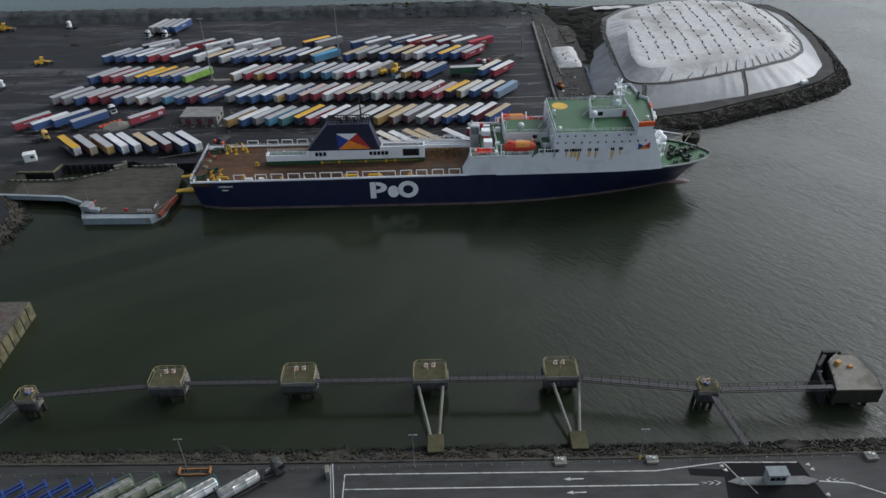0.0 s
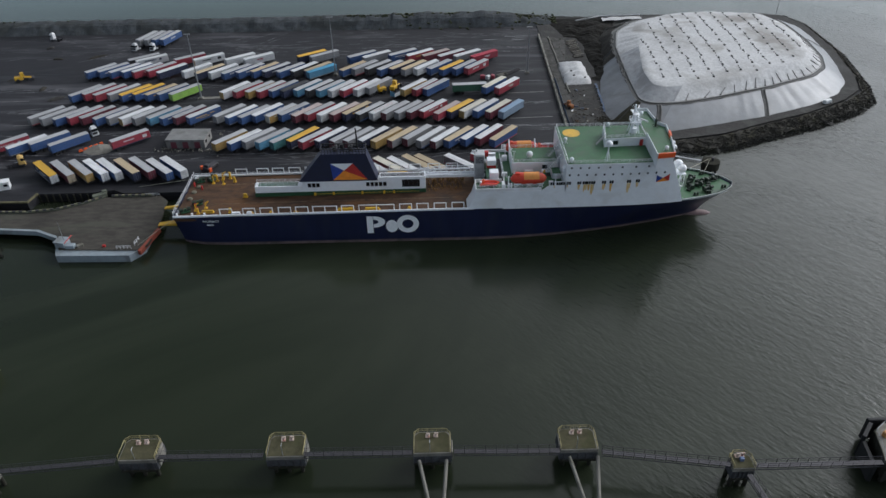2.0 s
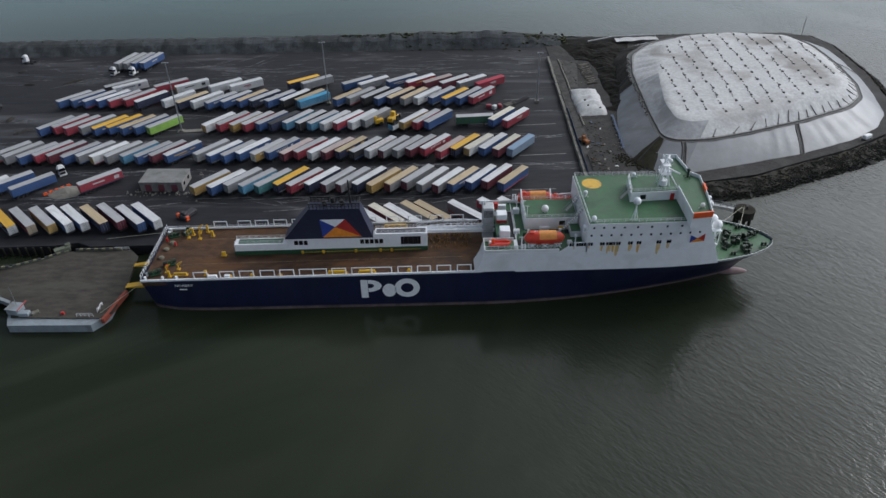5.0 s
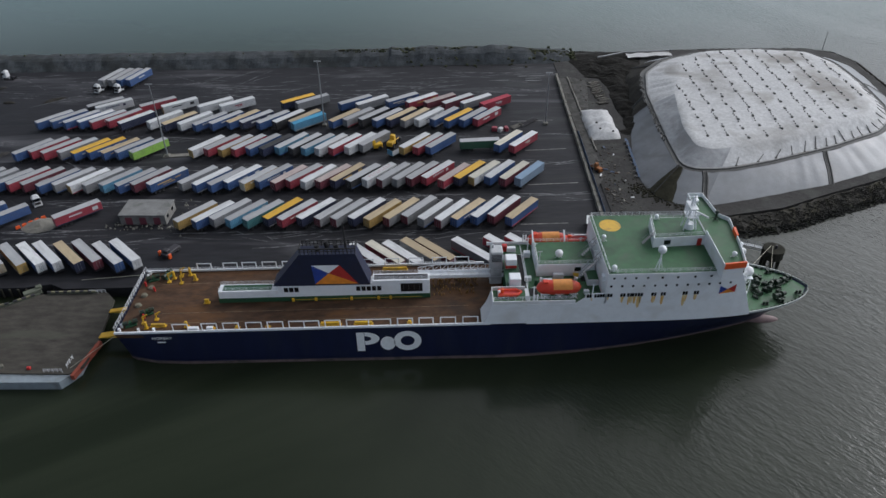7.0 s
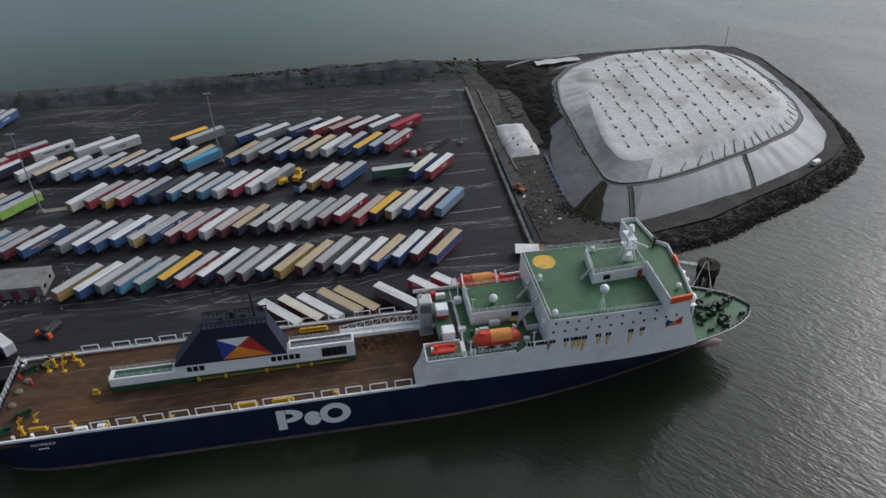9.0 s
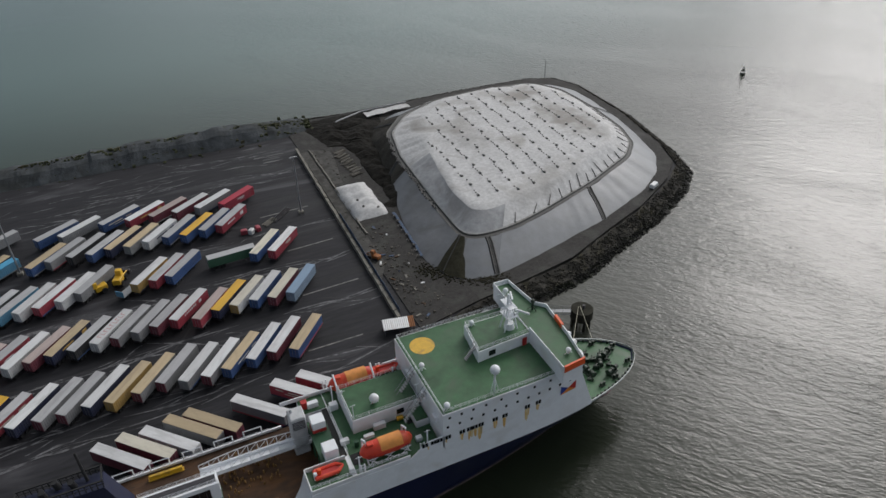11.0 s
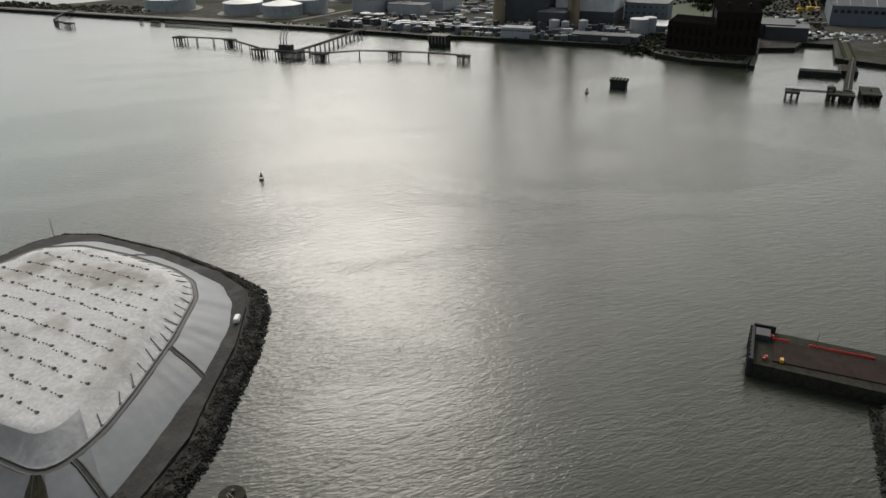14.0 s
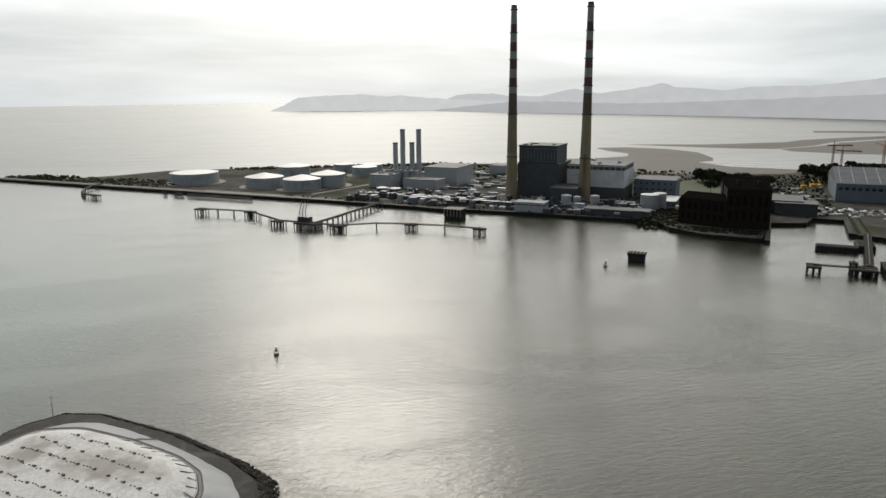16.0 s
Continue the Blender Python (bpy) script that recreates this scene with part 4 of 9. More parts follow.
for k in range(9):
    y = 268 + k * 3.0
    t = new("tyre_weight", tyre_mesh)
    t.matrix_basis = pose(63.9 + 0.06 * (y - 268) + r3.uniform(-0.5, 0.5), y, 3.9, r3.uniform(-8, 8), 0, 0)
    tagged(t, "old black tyre at the foot of the stockpile", "tyre", "tyres at the foot")
    bl = thing("blue_sheet", "crumpled blue tarpaulin at the stockpile's foot", "sheet", (64.7 + 0.06 * (y - 268), y + 1.2, 3.75), 80 + r3.uniform(-12, 12), "blue sheets")
    part("sheet_fold", Geo().loft([[(-1.5 + i * 0.6, -0.5 + 0.3 * j + 0.2 * nz(i + k, j, 0.9, 1), 0.12 + 0.22 * abs(nz(i * 2 + k, j * 2, 0.8, 5))) for j in range(4)] for i in range(6)][::-1]), BLUEMESH, bl)
for k in range(26):
    x, y = r3.uniform(52.5, 61), r3.gauss(264, 14)
    d = thing("debris_piece", r3.choice(("pale plastic debris on muddy ground", "broken white board on muddy ground", "rusty sheet scrap on muddy ground")), "debris", (x, y, 3.32), r3.uniform(0, 180), "site debris")
    part("scrap_piece", Geo().box((0, 0, 0.12), (r3.uniform(0.4, 1.8), r3.uniform(0.3, 0.7), r3.uniform(0.1, 0.4)), bevel=0.04), (CONCRETE, MATS["dirty_rubble"], RUSTDECK, BLUEMESH, WHITE)[k % 5], d)
earth = Geo()
for i in range(700):
    t = r3.random()
    earth.rock((lerp(62, 80, t) + r3.gauss(0, 2.0), lerp(262, 247, t) + r3.gauss(0, 1.8), 3.6), r3.uniform(0.1, 0.34), r3)
tagged(new("earth_spoil", earth.mesh("earth_spoil", MATS["mossy_earth"])), "overgrown spoil at the corner of the stockpile", "spoil", "", "stuff")
# worn lines on the yard
for x0, y0, x1, y1 in ((30, 288.9, 44.4, 289.7), (28.3, 265.5, 44.5, 266.3), (23.4, 242.8, 37.6, 243.0), (27, 312, 43, 312.6)):
    structure("bay_line", Geo().box(((x0 + x1) / 2, (y0 + y1) / 2, 3.012), (x1 - x0, 0.42, 0.02), math.degrees(math.atan2(y1 - y0, x1 - x0))), WORNLINE, "worn pale bay line on the asphalt", "marking")
for i in range(9):
    structure("bay_line", Geo().box((-60 - i * 18.5, 290.6 - (i % 2) * 22.5, 3.012), (14, 0.25, 0.02)), WORNLINE, "worn pale bay line on the asphalt", "marking")
# tyre scuffs and dried mud trails on the yard
def scuffs(name, material, label, count, seed, width):
    r, g = random.Random(seed), Geo()
    for i in range(count):
        x = r.uniform(-230, 46)
        y = r.choice((r.uniform(336, 366), r.uniform(336, 366), r.uniform(300.5, 303.5), r.uniform(279, 283), r.uniform(257, 261), r.uniform(235, 244)))
        ln, w, a = r.uniform(4, 26), r.uniform(*width), radians(r.gauss(0, 5) + (r.choice((40, -35, 0)) if r.random() < 0.12 else 0))
        pts, k = [], 9
        for sgn in (-1, 1):
            line = []
            for j in range(k):
                u = j / (k - 1)
                across = sgn * w * (0.25 + 0.75 * math.sin(math.pi * u)) * r.uniform(0.4, 1.0) / 2 + 1.2 * math.sin(u * 2.2 + i) - 0.6
                along = (u - 0.5) * ln
                line.append((x + along * math.cos(a) - across * math.sin(a), y + along * math.sin(a) + across * math.cos(a), 3.006 + 0.00002 * i))
            pts.append(line)
        g.loft(pts)
    tagged(new(name, g.mesh(name, material)), label, "scuff marks", "", "stuff")


scuffs("pale_scuffs", mat("dried_mud", (0.135, 0.135, 0.142), 0.9, spec=0.15, var=0.5, scale=0.8, bump=0.1, dirt=(0.04, 0.04, 0.044), dirt_amount=0.9, dirt_scale=0.3, dirt_at=0.45), "pale tyre scuffs and dried mud on asphalt", 420, 301, (0.2, 1.0))
scuffs("dark_scuffs", mat("oily_asphalt", (0.016, 0.016, 0.018), 0.55, spec=0.3, var=0.4, scale=0.6, bump=0.1), "dark oily tyre tracks on asphalt", 170, 302, (0.2, 1.1))
# standing water and scuffed ground on the open yard
rt2 = random.Random(90)
PUDDLE = mat("puddle_water", (0.03, 0.03, 0.03), 0.08, var=0.1, scale=0.3, bump=0.0)
for i in range(7):
    x, y = rt2.uniform(22, 46), rt2.uniform(350, 366)
    a, b = rt2.uniform(2.0, 4.5), rt2.uniform(0.25, 0.5)
    structure("puddle", Geo().prism([(x + a * math.cos(k * 0.45) * (1 + 0.7 * nz(k, i, 0.8, 1)), y + b * math.sin(k * 0.45) * (1 + 0.9 * nz(k, i, 0.9, 2))) for k in range(14)], 2.99, 3.008), PUDDLE, "shallow puddle on the worn yard", "water")
pole = thing("mast_pole", "thin dark pole on the stockpile's embankment", "pole", (173.5, 377, 3.6))
part("pole_shaft", Geo().tube((0, 0, 0), (0, 0, 9), 0.12, 0.07), DARKSTEEL, pole)

# ---- the ferry ----
ship = thing("ferry", "navy and white ro-ro freight ferry moored at the berth", "ship", (0, 202.4, 0))
HB = 11.7


def sheer(x):
    return 10.0 + 0.0085 * (x + 75.5) + (0.0 if x < 60 else -0.0012 * (x - 60) ** 2)


def hb_deck(x):
    return HB if x < 45 else HB * max(0.0, 1 - min(1.0, (x - 45) / 43.6) ** 2.9) ** 0.6


def hb_water(x):
    if x < -62:
        return HB - 2.6 * ((-62 - x) / 13.5) ** 2
    return HB if x < 8 else HB * max(0.0, 1 - ((x - 8) / 71.0) ** 2.0)


def hull_point(s, z, side):
    xd, xw = -75.5 + s * 164.1, -75.5 + s * 154.5
    t = max(0.0, min(1.0, z / 10.2))
    k = t ** 1.25
    return (lerp(xw, xd, k) + (0.9 * (1 - t) if s == 0 else 0), side * lerp(hb_water(xw), hb_deck(xd), k), z)


SS = [0, 0.015, 0.05, 0.1, 0.2, 0.35, 0.5] + [0.5 + 0.5 * i / 26 for i in range(1, 27)]


def hull_skin(levels):
    g = Geo()
    for side in (-1, 1):
        rows = [[hull_point(s, f(s), side) for s in SS] for f in levels]
        g.loft(rows if side < 0 else rows[::-1])
    rows = [[hull_point(0, f(0), -1), hull_point(0, f(0), 1)] for f in levels]
    g.loft(rows[::-1])
    return g


def deck_z(s):
    return sheer(-75.5 + s * 164.1)


part("hull", hull_skin([lambda s, k=k: lerp(0.85, deck_z(s), k) for k in (0, 0.25, 0.5, 0.75, 1.0)]), NAVY, ship, "navy blue steel hull", smooth=True)
part("boot_topping", hull_skin([lambda s: -2.0, lambda s: 0.0, lambda s: 0.85]), BOOT, ship, "faded brown waterline band", smooth=True)
part("bulbous_bow", Geo().ball((79.6, 0, -0.5), (4.9, 1.5, 1.5), 16, 8), BULB, ship, "faded pink bulb at the waterline", smooth=True)
# deck planks of steel aft
N = [(-75.2, -11.5), (18.7, -11.5), (18.7, 11.5), (-75.2, 11.5)]
part("main_deck", Geo().prism(N, 8.4, lambda x, y: sheer(x) - 0.35), RUSTDECK, ship, "rust-brown vehicle deck")
for side in (-1, 1):
    rim = Geo()
    for i in range(43):
        x0, x1 = -75.4 + i * 2, -73.4 + i * 2
        rim.box(((x0 + x1) / 2, side * 11.62, sheer(x0) + 0.05), (2.0, 0.35, 0.55))
    part("deck_edge", rim, HULLWHITE, ship, "white painted deck edge")

# white upper side and decks forward


def plan(x0, x1, inset=0.0, n=14, front=0.0):
    xs = [lerp(x0, x1, i / n) for i in range(n + 1)]
    a = [(x, -(hb_deck(x) - inset)) for x in xs]
    tip = [(x1 + front, -(hb_deck(x1) - inset) * 0.6), (x1 + front * 1.15, 0), (x1 + front, (hb_deck(x1) - inset) * 0.6)] if front else []
    return a + tip + [(x, hb_deck(x) - inset) for x in xs[::-1]]


part("lower_house", Geo().prism(plan(18.8, 65.8, -0.02, front=0.4), lambda x, y: sheer(x) - 0.4, 16.2), HULLWHITE, ship, "white painted ship's side")
for side in (-1, 1):
    xs = [65.7 + i * 0.47 for i in range(11)]
    edge_z = [lerp(24.0, 11.4, i / 10) for i in range(11)]
    ring = [[(x, side * (hb_deck(x) + q), z) for x, z in zip(xs, edge_z)] for q in (0.03, -0.17)]
    foot = [[(x, side * (hb_deck(x) + q), sheer(x) - 0.4) for x in xs] for q in (0.03, -0.17)]
    part("front_screen", Geo().loft([foot[0], ring[0], ring[1], foot[1]]), HULLWHITE, ship, "raked white side screen before the bridge front")
part("side_wing", Geo().add([(x, y, z) for y in (-11.72, -6.4) for x, z in ((8.6, 10.6), (18.8, 10.7), (18.8, 16.2), (10.9, 16.2), (10.1, 13.4))], [(0, 1, 2, 3, 4), (9, 8, 7, 6, 5), (1, 6, 7, 2), (2, 7, 8, 3), (3, 8, 9, 4), (4, 9, 5, 0)]), HULLWHITE, ship, "white side wing with a raked after end")
part("side_wing", Geo().prism([(14.4, 7.4), (18.8, 7.4), (18.8, 11.72), (14.4, 11.72)], 10.4, 16.2), HULLWHITE, ship, "white side wing")
sp = Geo().box((16.4, -0.6, 16.1), (3.6, 11.4, 0.25))
for px in (14.8, 18.0):
    for py in (-6.1, -2.4, 1.4, 4.9):
        sp.bar((px, py, 10.4), (px, py, 16.0), 0.3)
part("store_platform", sp, GREENGEAR, ship, "dark green platform under the deck stores")
part("boat_deck", Geo().prism(plan(19.6, 36.5, 0.15), 16.0, 16.28), GREENDECK, ship, "green boat deck")
part("wing_deck", Geo().box((14.9, -9.0, 16.22), (7.6, 5.0, 0.12)), GREENDECK, ship, "green deck of the side wing")
part("wing_deck", Geo().box((16.9, 9.5, 16.22), (4.9, 4.1, 0.12)), GREENDECK, ship, "green deck of the side wing")
part("accommodation", Geo().prism(plan(36, 65.7, -0.03, front=0.4), 16.1, 24.3), HULLWHITE, ship, "white accommodation block")
part("top_deck", Geo().prism(plan(36.2, 65.6, 0.2), 24.1, 24.42), GREENDECK, ship, "large plain green top deck")
for side in (-1, 1):
    part("side_screen", Geo().prism([(29.6, side * 11.6 - 0.13), (33.0, side * 11.6 - 0.13), (36.3, side * 11.6 - 0.13), (36.3, side * 11.6 + 0.13), (33.0, side * 11.6 + 0.13), (29.6, side * 11.6 + 0.13)], 16.1, lambda x, y: 18.95 if x > 32 else 16.25), HULLWHITE, ship)
    part("bulwark", Geo().box((20.3, side * 11.55, 16.7), (18.4, 0.2, 0.9)), HULLWHITE, ship)
part("aft_bulwark", Geo().box((11.1, -9.0, 16.75), (0.2, 5.2, 1.0)).box((14.9, -6.45, 16.75), (7.6, 0.18, 1.0)), HULLWHITE, ship)
part("helicopter_mark", Geo().tube((40.2, 7.2, 24.40), (40.2, 7.2, 24.44), 2.55, n=32), YELLOW, ship, "yellow winching disc painted on the deck")


def rails(name, pts, h=1.05, post=1.6, material=None, parent=None):
    """A ship's rail: posts and three wires or tubes along a line of points."""
    g = Geo()
    for a, b in zip(pts, pts[1:]):
        a, b = Vector(a), Vector(b)
        k = max(1, int((b - a).length / post))
        for i in range(k + 1):
            p = lerp(a, b, i / k)
            g.bar(p, p + Vector((0, 0, h)), 0.06)
        for q in (0.45, 0.75, 1.0):
            g.bar(a + Vector((0, 0, h * q)), b + Vector((0, 0, h * q)), 0.05)
    return part(name, g, material or HULLWHITE, parent or ship)


rails("deck_rail", [(36.4, 11.4, 24.4), (36.4, -11.4, 24.4), (60, -11.3, 24.4)])
rails("deck_rail", [(36.4, 11.4, 24.4), (60, 11.3, 24.4)])
# bridge across the front and the casing behind it
BR = [(59.8, -14.0), (64.6, -13.4), (65.9, -6), (66.9, 3.8), (65.0, 5.7), (64.0, 15.0), (60.6, 15.0), (60.2, 6), (60.0, -1.2)]
part("bridge", Geo().prism(BR, 24.0, 27.3), HULLWHITE, ship, "white bridge with wings over the sides")
part("bridge_roof", Geo().prism([(lerp(x, 63.6, 0.05), y * 0.975) for x, y in BR], 27.2, 27.36), GREENDECK, ship, "green bridge roof")
bw = Geo()
for (ax, ay), (bx, by) in zip(BR, BR[1:] + BR[:1]):
    if (ax, ay) == (60.2, 6):
        continue
    d = math.degrees(math.atan2(by - ay, bx - ax))
    bw.box(((ax + bx) / 2, (ay + by) / 2, 27.75), (math.hypot(bx - ax, by - ay) + 0.15, 0.16, 1.0), d)
part("bridge_bulwark", bw, HULLWHITE, ship, "white bulwark of the bridge roof")
for pts in ([(59.9, -14.2), (64.7, -13.6), (64.7, -13.2), (59.9, -13.8)], [(66.0, -3.4), (66.5, -3.4), (66.9, -0.2), (66.35, -0.2)]):
    part("wing_panel", Geo().prism(pts, 26.95, 28.4), ORANGE, ship, "orange lifebuoy-coloured wing panel")
part("bridge_window_band", Geo().prism([(lerp(x, 63.6, -0.012), y * 1.004) for x, y in BR[1:6]] + [(63.0, 14.0), (63.0, -13.0)], 25.5, 26.5), BLACKGLASS, ship, "dark bridge windows")
part("casing_house", Geo().prism([(48.0, -2.2), (60.2, -1.4), (60.2, 6.2), (49.2, 6.4)], 24.2, 27.0), HULLWHITE, ship, "white house behind the bridge")
part("casing_roof", Geo().prism([(48.3, -1.9), (60.0, -1.2), (60.0, 6.0), (49.4, 6.1)], 26.95, 27.1), GREENDECK, ship, "green roof")
rails("roof_rail", [(60, -1.3, 27.05), (48.2, -2.0, 27.05), (49.3, 6.2, 27.05), (60, 6.1, 27.05)])
part("house_door", Geo().box((58.7, -1.66, 25.35), (1.0, 0.1, 2.0), 4), RED, ship, "red weathertight door")
part("house_window", Geo().box((51.2, -2.05, 25.7), (1.5, 0.1, 1.2), 4), BLACKGLASS, ship)
stair = Geo()
for i in range(10):
    stair.box((46.2 + i * 0.22, -0.4, 24.6 + i * 0.27), (0.3, 0.9, 0.06))
stair.bar((46.0, -0.9, 25.4), (48.3, -0.9, 28.0), 0.06).bar((46.0, 0.1, 25.4), (48.3, 0.1, 28.0), 0.06)
part("inclined_ladder", stair, STEEL, ship)
# mast with its platforms
mg = Geo().tube((57, 1.7, 26.9), (57, 1.7, 28.4), 1.15, 0.9, 12).tube((56.4, 1.7, 28.2), (56.6, 1.7, 35.6), 0.34, 0.24, 8)
for dy in (-1.0, 1.0):
    mg.tube((58.3, 1.7 + dy, 27.0), (56.9, 1.7 + dy * 0.25, 34.4), 0.17, 0.13, 7).tube((55.4, 1.7 + dy, 27.0), (56.4, 1.7 + dy * 0.25, 33.0), 0.14, 0.11, 7)
    for k in range(5):
        z0 = 28.2 + k * 1.25
        mg.bar((58.1 - k * 0.25, 1.7 + dy * (0.9 - 0.14 * k), z0), (56.5, 1.7, z0 + 0.9), 0.09)
mg.box((56.9, 1.7, 30.6), (2.6, 3.0, 0.12)).box((56.7, 1.7, 33.2), (1.8, 3.8, 0.10)).bar((56.6, -0.9, 34.3), (56.6, 4.3, 34.3), 0.12)
mast = part("mast", mg, HULLWHITE, ship, "white tubular radar mast")
rails("mast_rail", [(55.7, 0.3, 30.65), (58.1, 0.3, 30.65), (58.1, 3.1, 30.65), (55.7, 3.1, 30.65), (55.7, 0.3, 30.65)], 0.9, 1.2, HULLWHITE, mast)
part("radar_scanner", Geo().box((58.6, 0.6, 31.6), (0.4, 4.2, 0.32), 35, bevel=0.1).tube((57.8, 1.0, 30.6), (58.6, 0.6, 31.5), 0.18), HULLWHITE, mast, "white radar bar")
part("radar_scanner", Geo().box((57.6, 2.4, 34.5), (0.35, 2.6, 0.3), -20, bevel=0.08), HULLWHITE, mast, "white radar bar")
for a, b in (((56.9, -0.3, 31.5), (56.9, -0.3, 33.5)), ((56.9, 3.7, 31.5), (56.9, 3.7, 34)), ((55.9, 1.7, 34.6), (54.6, 1.7, 36.2)), ((54.6, 1.7, 36.2), (53.8, 1.7, 36.1))):
    part("aerial", Geo().tube(a, b, 0.05, n=5), STEEL, mast)


def dome(x, y, z, h, r, label="white satellite dome on a post"):
    d = part("satellite_dome", Geo().ball((x, y, z + h), r, 14, 8), HULLWHITE, ship, label, smooth=True)
    part("dome_post", Geo().tube((x, y, z), (x, y, z + h), 0.18).tube((x - 0.8, y, z), (x, y, z + h * 0.7), 0.08).tube((x + 0.8, y, z), (x, y, z + h * 0.7), 0.08), HULLWHITE, d)


dome(47.2, -10.4, 24.4, 5.4, 0.95)
dome(37.4, -10.6, 24.4, 1.0, 0.6)
dome(37.3, 0.6, 24.4, 1.4, 0.55)
dome(50.4, 5.4, 27.1, 0.9, 0.5)
dome(63.2, -10.2, 27.3, 0.9, 0.55)
dome(61.4, 11.2, 27.3, 1.2, 0.6)
dome(71.0, -0.5, 10.8, 6.8, 1.35, "large white satellite dome before the bridge front")
dome(71.9, -1.9, 10.8, 6.0, 1.3, "large white satellite dome before the bridge front")
dome(66.6, -5.2, 26.2, 0.9, 0.55)
dome(66.3, -7.4, 26.2, 0.6, 0.7)
part("dome_platform", Geo().box((71.6, -1.2, 15.3), (3.0, 3.6, 0.16)).box((72.9, -0.9, 15.7), (0.9, 1.2, 0.6), bevel=0.08).bar((70.4, -2.6, 10.8), (70.4, -2.6, 15.3), 0.16).bar((72.8, -2.6, 10.8), (72.8, -2.6, 15.3), 0.16).bar((72.8, 0.2, 10.8), (72.8, 0.2, 15.3), 0.16).bar((70.4, -2.6, 11.0), (72.8, -2.6, 15.2), 0.1), HULLWHITE, ship, "white trestle platform below the domes")
crane = Geo().tube((64.0, 4.4, 27.3), (64.0, 4.4, 29.4), 0.25)
for a in range(5):
    crane.bar((64, 4.4, 28.2), (64 + 1.1 * math.cos(a * 1.26), 4.4 + 1.1 * math.sin(a * 1.26), 27.4), 0.12)
part("compass_stand", crane.ball((64, 4.4, 29.5), 0.5, 8, 5), DARKGEAR, ship, "dark compass platform")
# windows of the near side, with rust below the larger ones
for x in (32.4, 34.1, 35.3, 37.0, 39.9, 41.4, 42.5, 43.8, 46.8, 48.9, 53.8, 56.3):
    for dx in (-0.31, 0.31):
        part("side_window", Geo().box((x + dx, -hb_deck(x) - 0.04, 18.0 + 0.012 * x), (0.52, 0.12, 0.9), bevel=0.03), BLACKGLASS, ship, "dark cabin window")
for i in range(12):
    x = 37.0 + i * 2.42
    part("porthole", Geo().box((x, -hb_deck(x) - 0.04, 21.0), (0.5, 0.1, 0.55), bevel=0.05), BLACKGLASS, ship)
for x in (37.4, 39.8, 42.2, 44.8, 48.0, 51.4, 55.2, 58.8, 62.2):
    part("porthole", Geo().box((x, -hb_deck(x) - 0.04, 23.2), (0.5, 0.1, 0.5), bevel=0.05), BLACKGLASS, ship)
for x, h, w in ((39.8, 1.5, 0.55), (41.3, 2.3, 0.35), (41.8, 1.7, 0.6), (42.6, 1.9, 0.5), (43.5, 3.0, 0.7), (43.9, 1.9, 0.35), (46.8, 1.8, 0.6), (47.1, 1.2, 0.3), (48.8, 2.3, 0.55), (53.7, 2.9, 0.65), (54.1, 1.7, 0.35), (56.2, 1.4, 0.55), (33.0, 0.8, 0.3), (36.6, 0.7, 0.3)):
    y = -hb_deck(x) - 0.05
    zt = 17.45 + 0.012 * x
    w *= 1.35
    part("rust_streak", Geo().add([(x - w / 2, y, zt), (x + w / 2, y, zt), (x + w * 0.34, y, zt - h * 0.95), (x + w * 0.05, y, zt - h * 1.15), (x - w * 0.36, y, zt - h * 0.85)], [(0, 4, 3, 2, 1)]), RUSTSTREAK, ship, "orange rust running down the side")
# house flag panels
BLUE = mat("flag_blue", (0.02, 0.05, 0.28), 0.5)
FLAGORANGE = mat("flag_orange", (0.75, 0.25, 0.02), 0.5)


def flag(corners):
    """Four coloured triangles on a panel; corners run from the lower left, counter-clockwise."""
    a, b, c, d = (Vector(p) for p in corners)
    m = (a + b + c + d) / 4
    for p, q, material in ((d, c, HULLWHITE), (a, d, BLUE), (a, b, FLAGORANGE), (b, c, RED)):
        part("flag_panel", Geo().add([p, q, m], [(0, 1, 2)]), material, ship, "triangle of the coloured emblem")


ya, yb = -hb_deck(61.5) - 0.12, -hb_deck(65.2) - 0.12
flag(((61.5, ya, 18.0), (65.2, yb, 18.2), (65.2, yb, 20.4), (61.5, ya, 20.2)))

# casing and funnel on the vehicle deck

for x0, x1, zt in ((-53.6, -39.5, 13.2), (-39.5, -16.8, 14.9), (-16.8, -3.2, 15.6)):
    part("casing", Geo().prism([(x0, -1.2), (x1, -1.2), (x1, 1.6), (x0, 1.6)], lambda x, y: sheer(x) - 0.4, zt), HULLWHITE, ship, "white painted casing on the vehicle deck")
part("casing_skirt", Geo().prism([(-53.8, -1.3), (-3.1, -1.3), (-3.1, 1.7), (-53.8, 1.7)], lambda x, y: sheer(x) - 0.4, lambda x, y: sheer(x) + 0.95), GREENGEAR, ship, "dark green skirting")
part("casing_top", Geo().prism([(-52.6, -0.8), (-41.0, -0.8), (-41.0, 1.2), (-52.6, 1.2)], 13.1, 13.3), GREENGEAR, ship, "green casing top")
part("casing_top", Geo().prism([(-16.4, -0.7), (-3.6, -0.7), (-3.6, 1.1), (-16.4, 1.1)], 15.5, 15.66), DARKSTEEL, ship, "dark walkway on the casing")
rails("casing_rail", [(-53.4, -1.0, 13.2), (-40, -1.0, 13.2)], parent=ship)
rails("casing_rail", [(-53.4, 1.4, 13.2), (-40, 1.4, 13.2)], parent=ship)
rails("casing_rail", [(-16.6, -1.0, 15.6), (-3.4, -1.0, 15.6), (-3.4, 1.4, 15.6), (-16.6, 1.4, 15.6)], parent=ship)
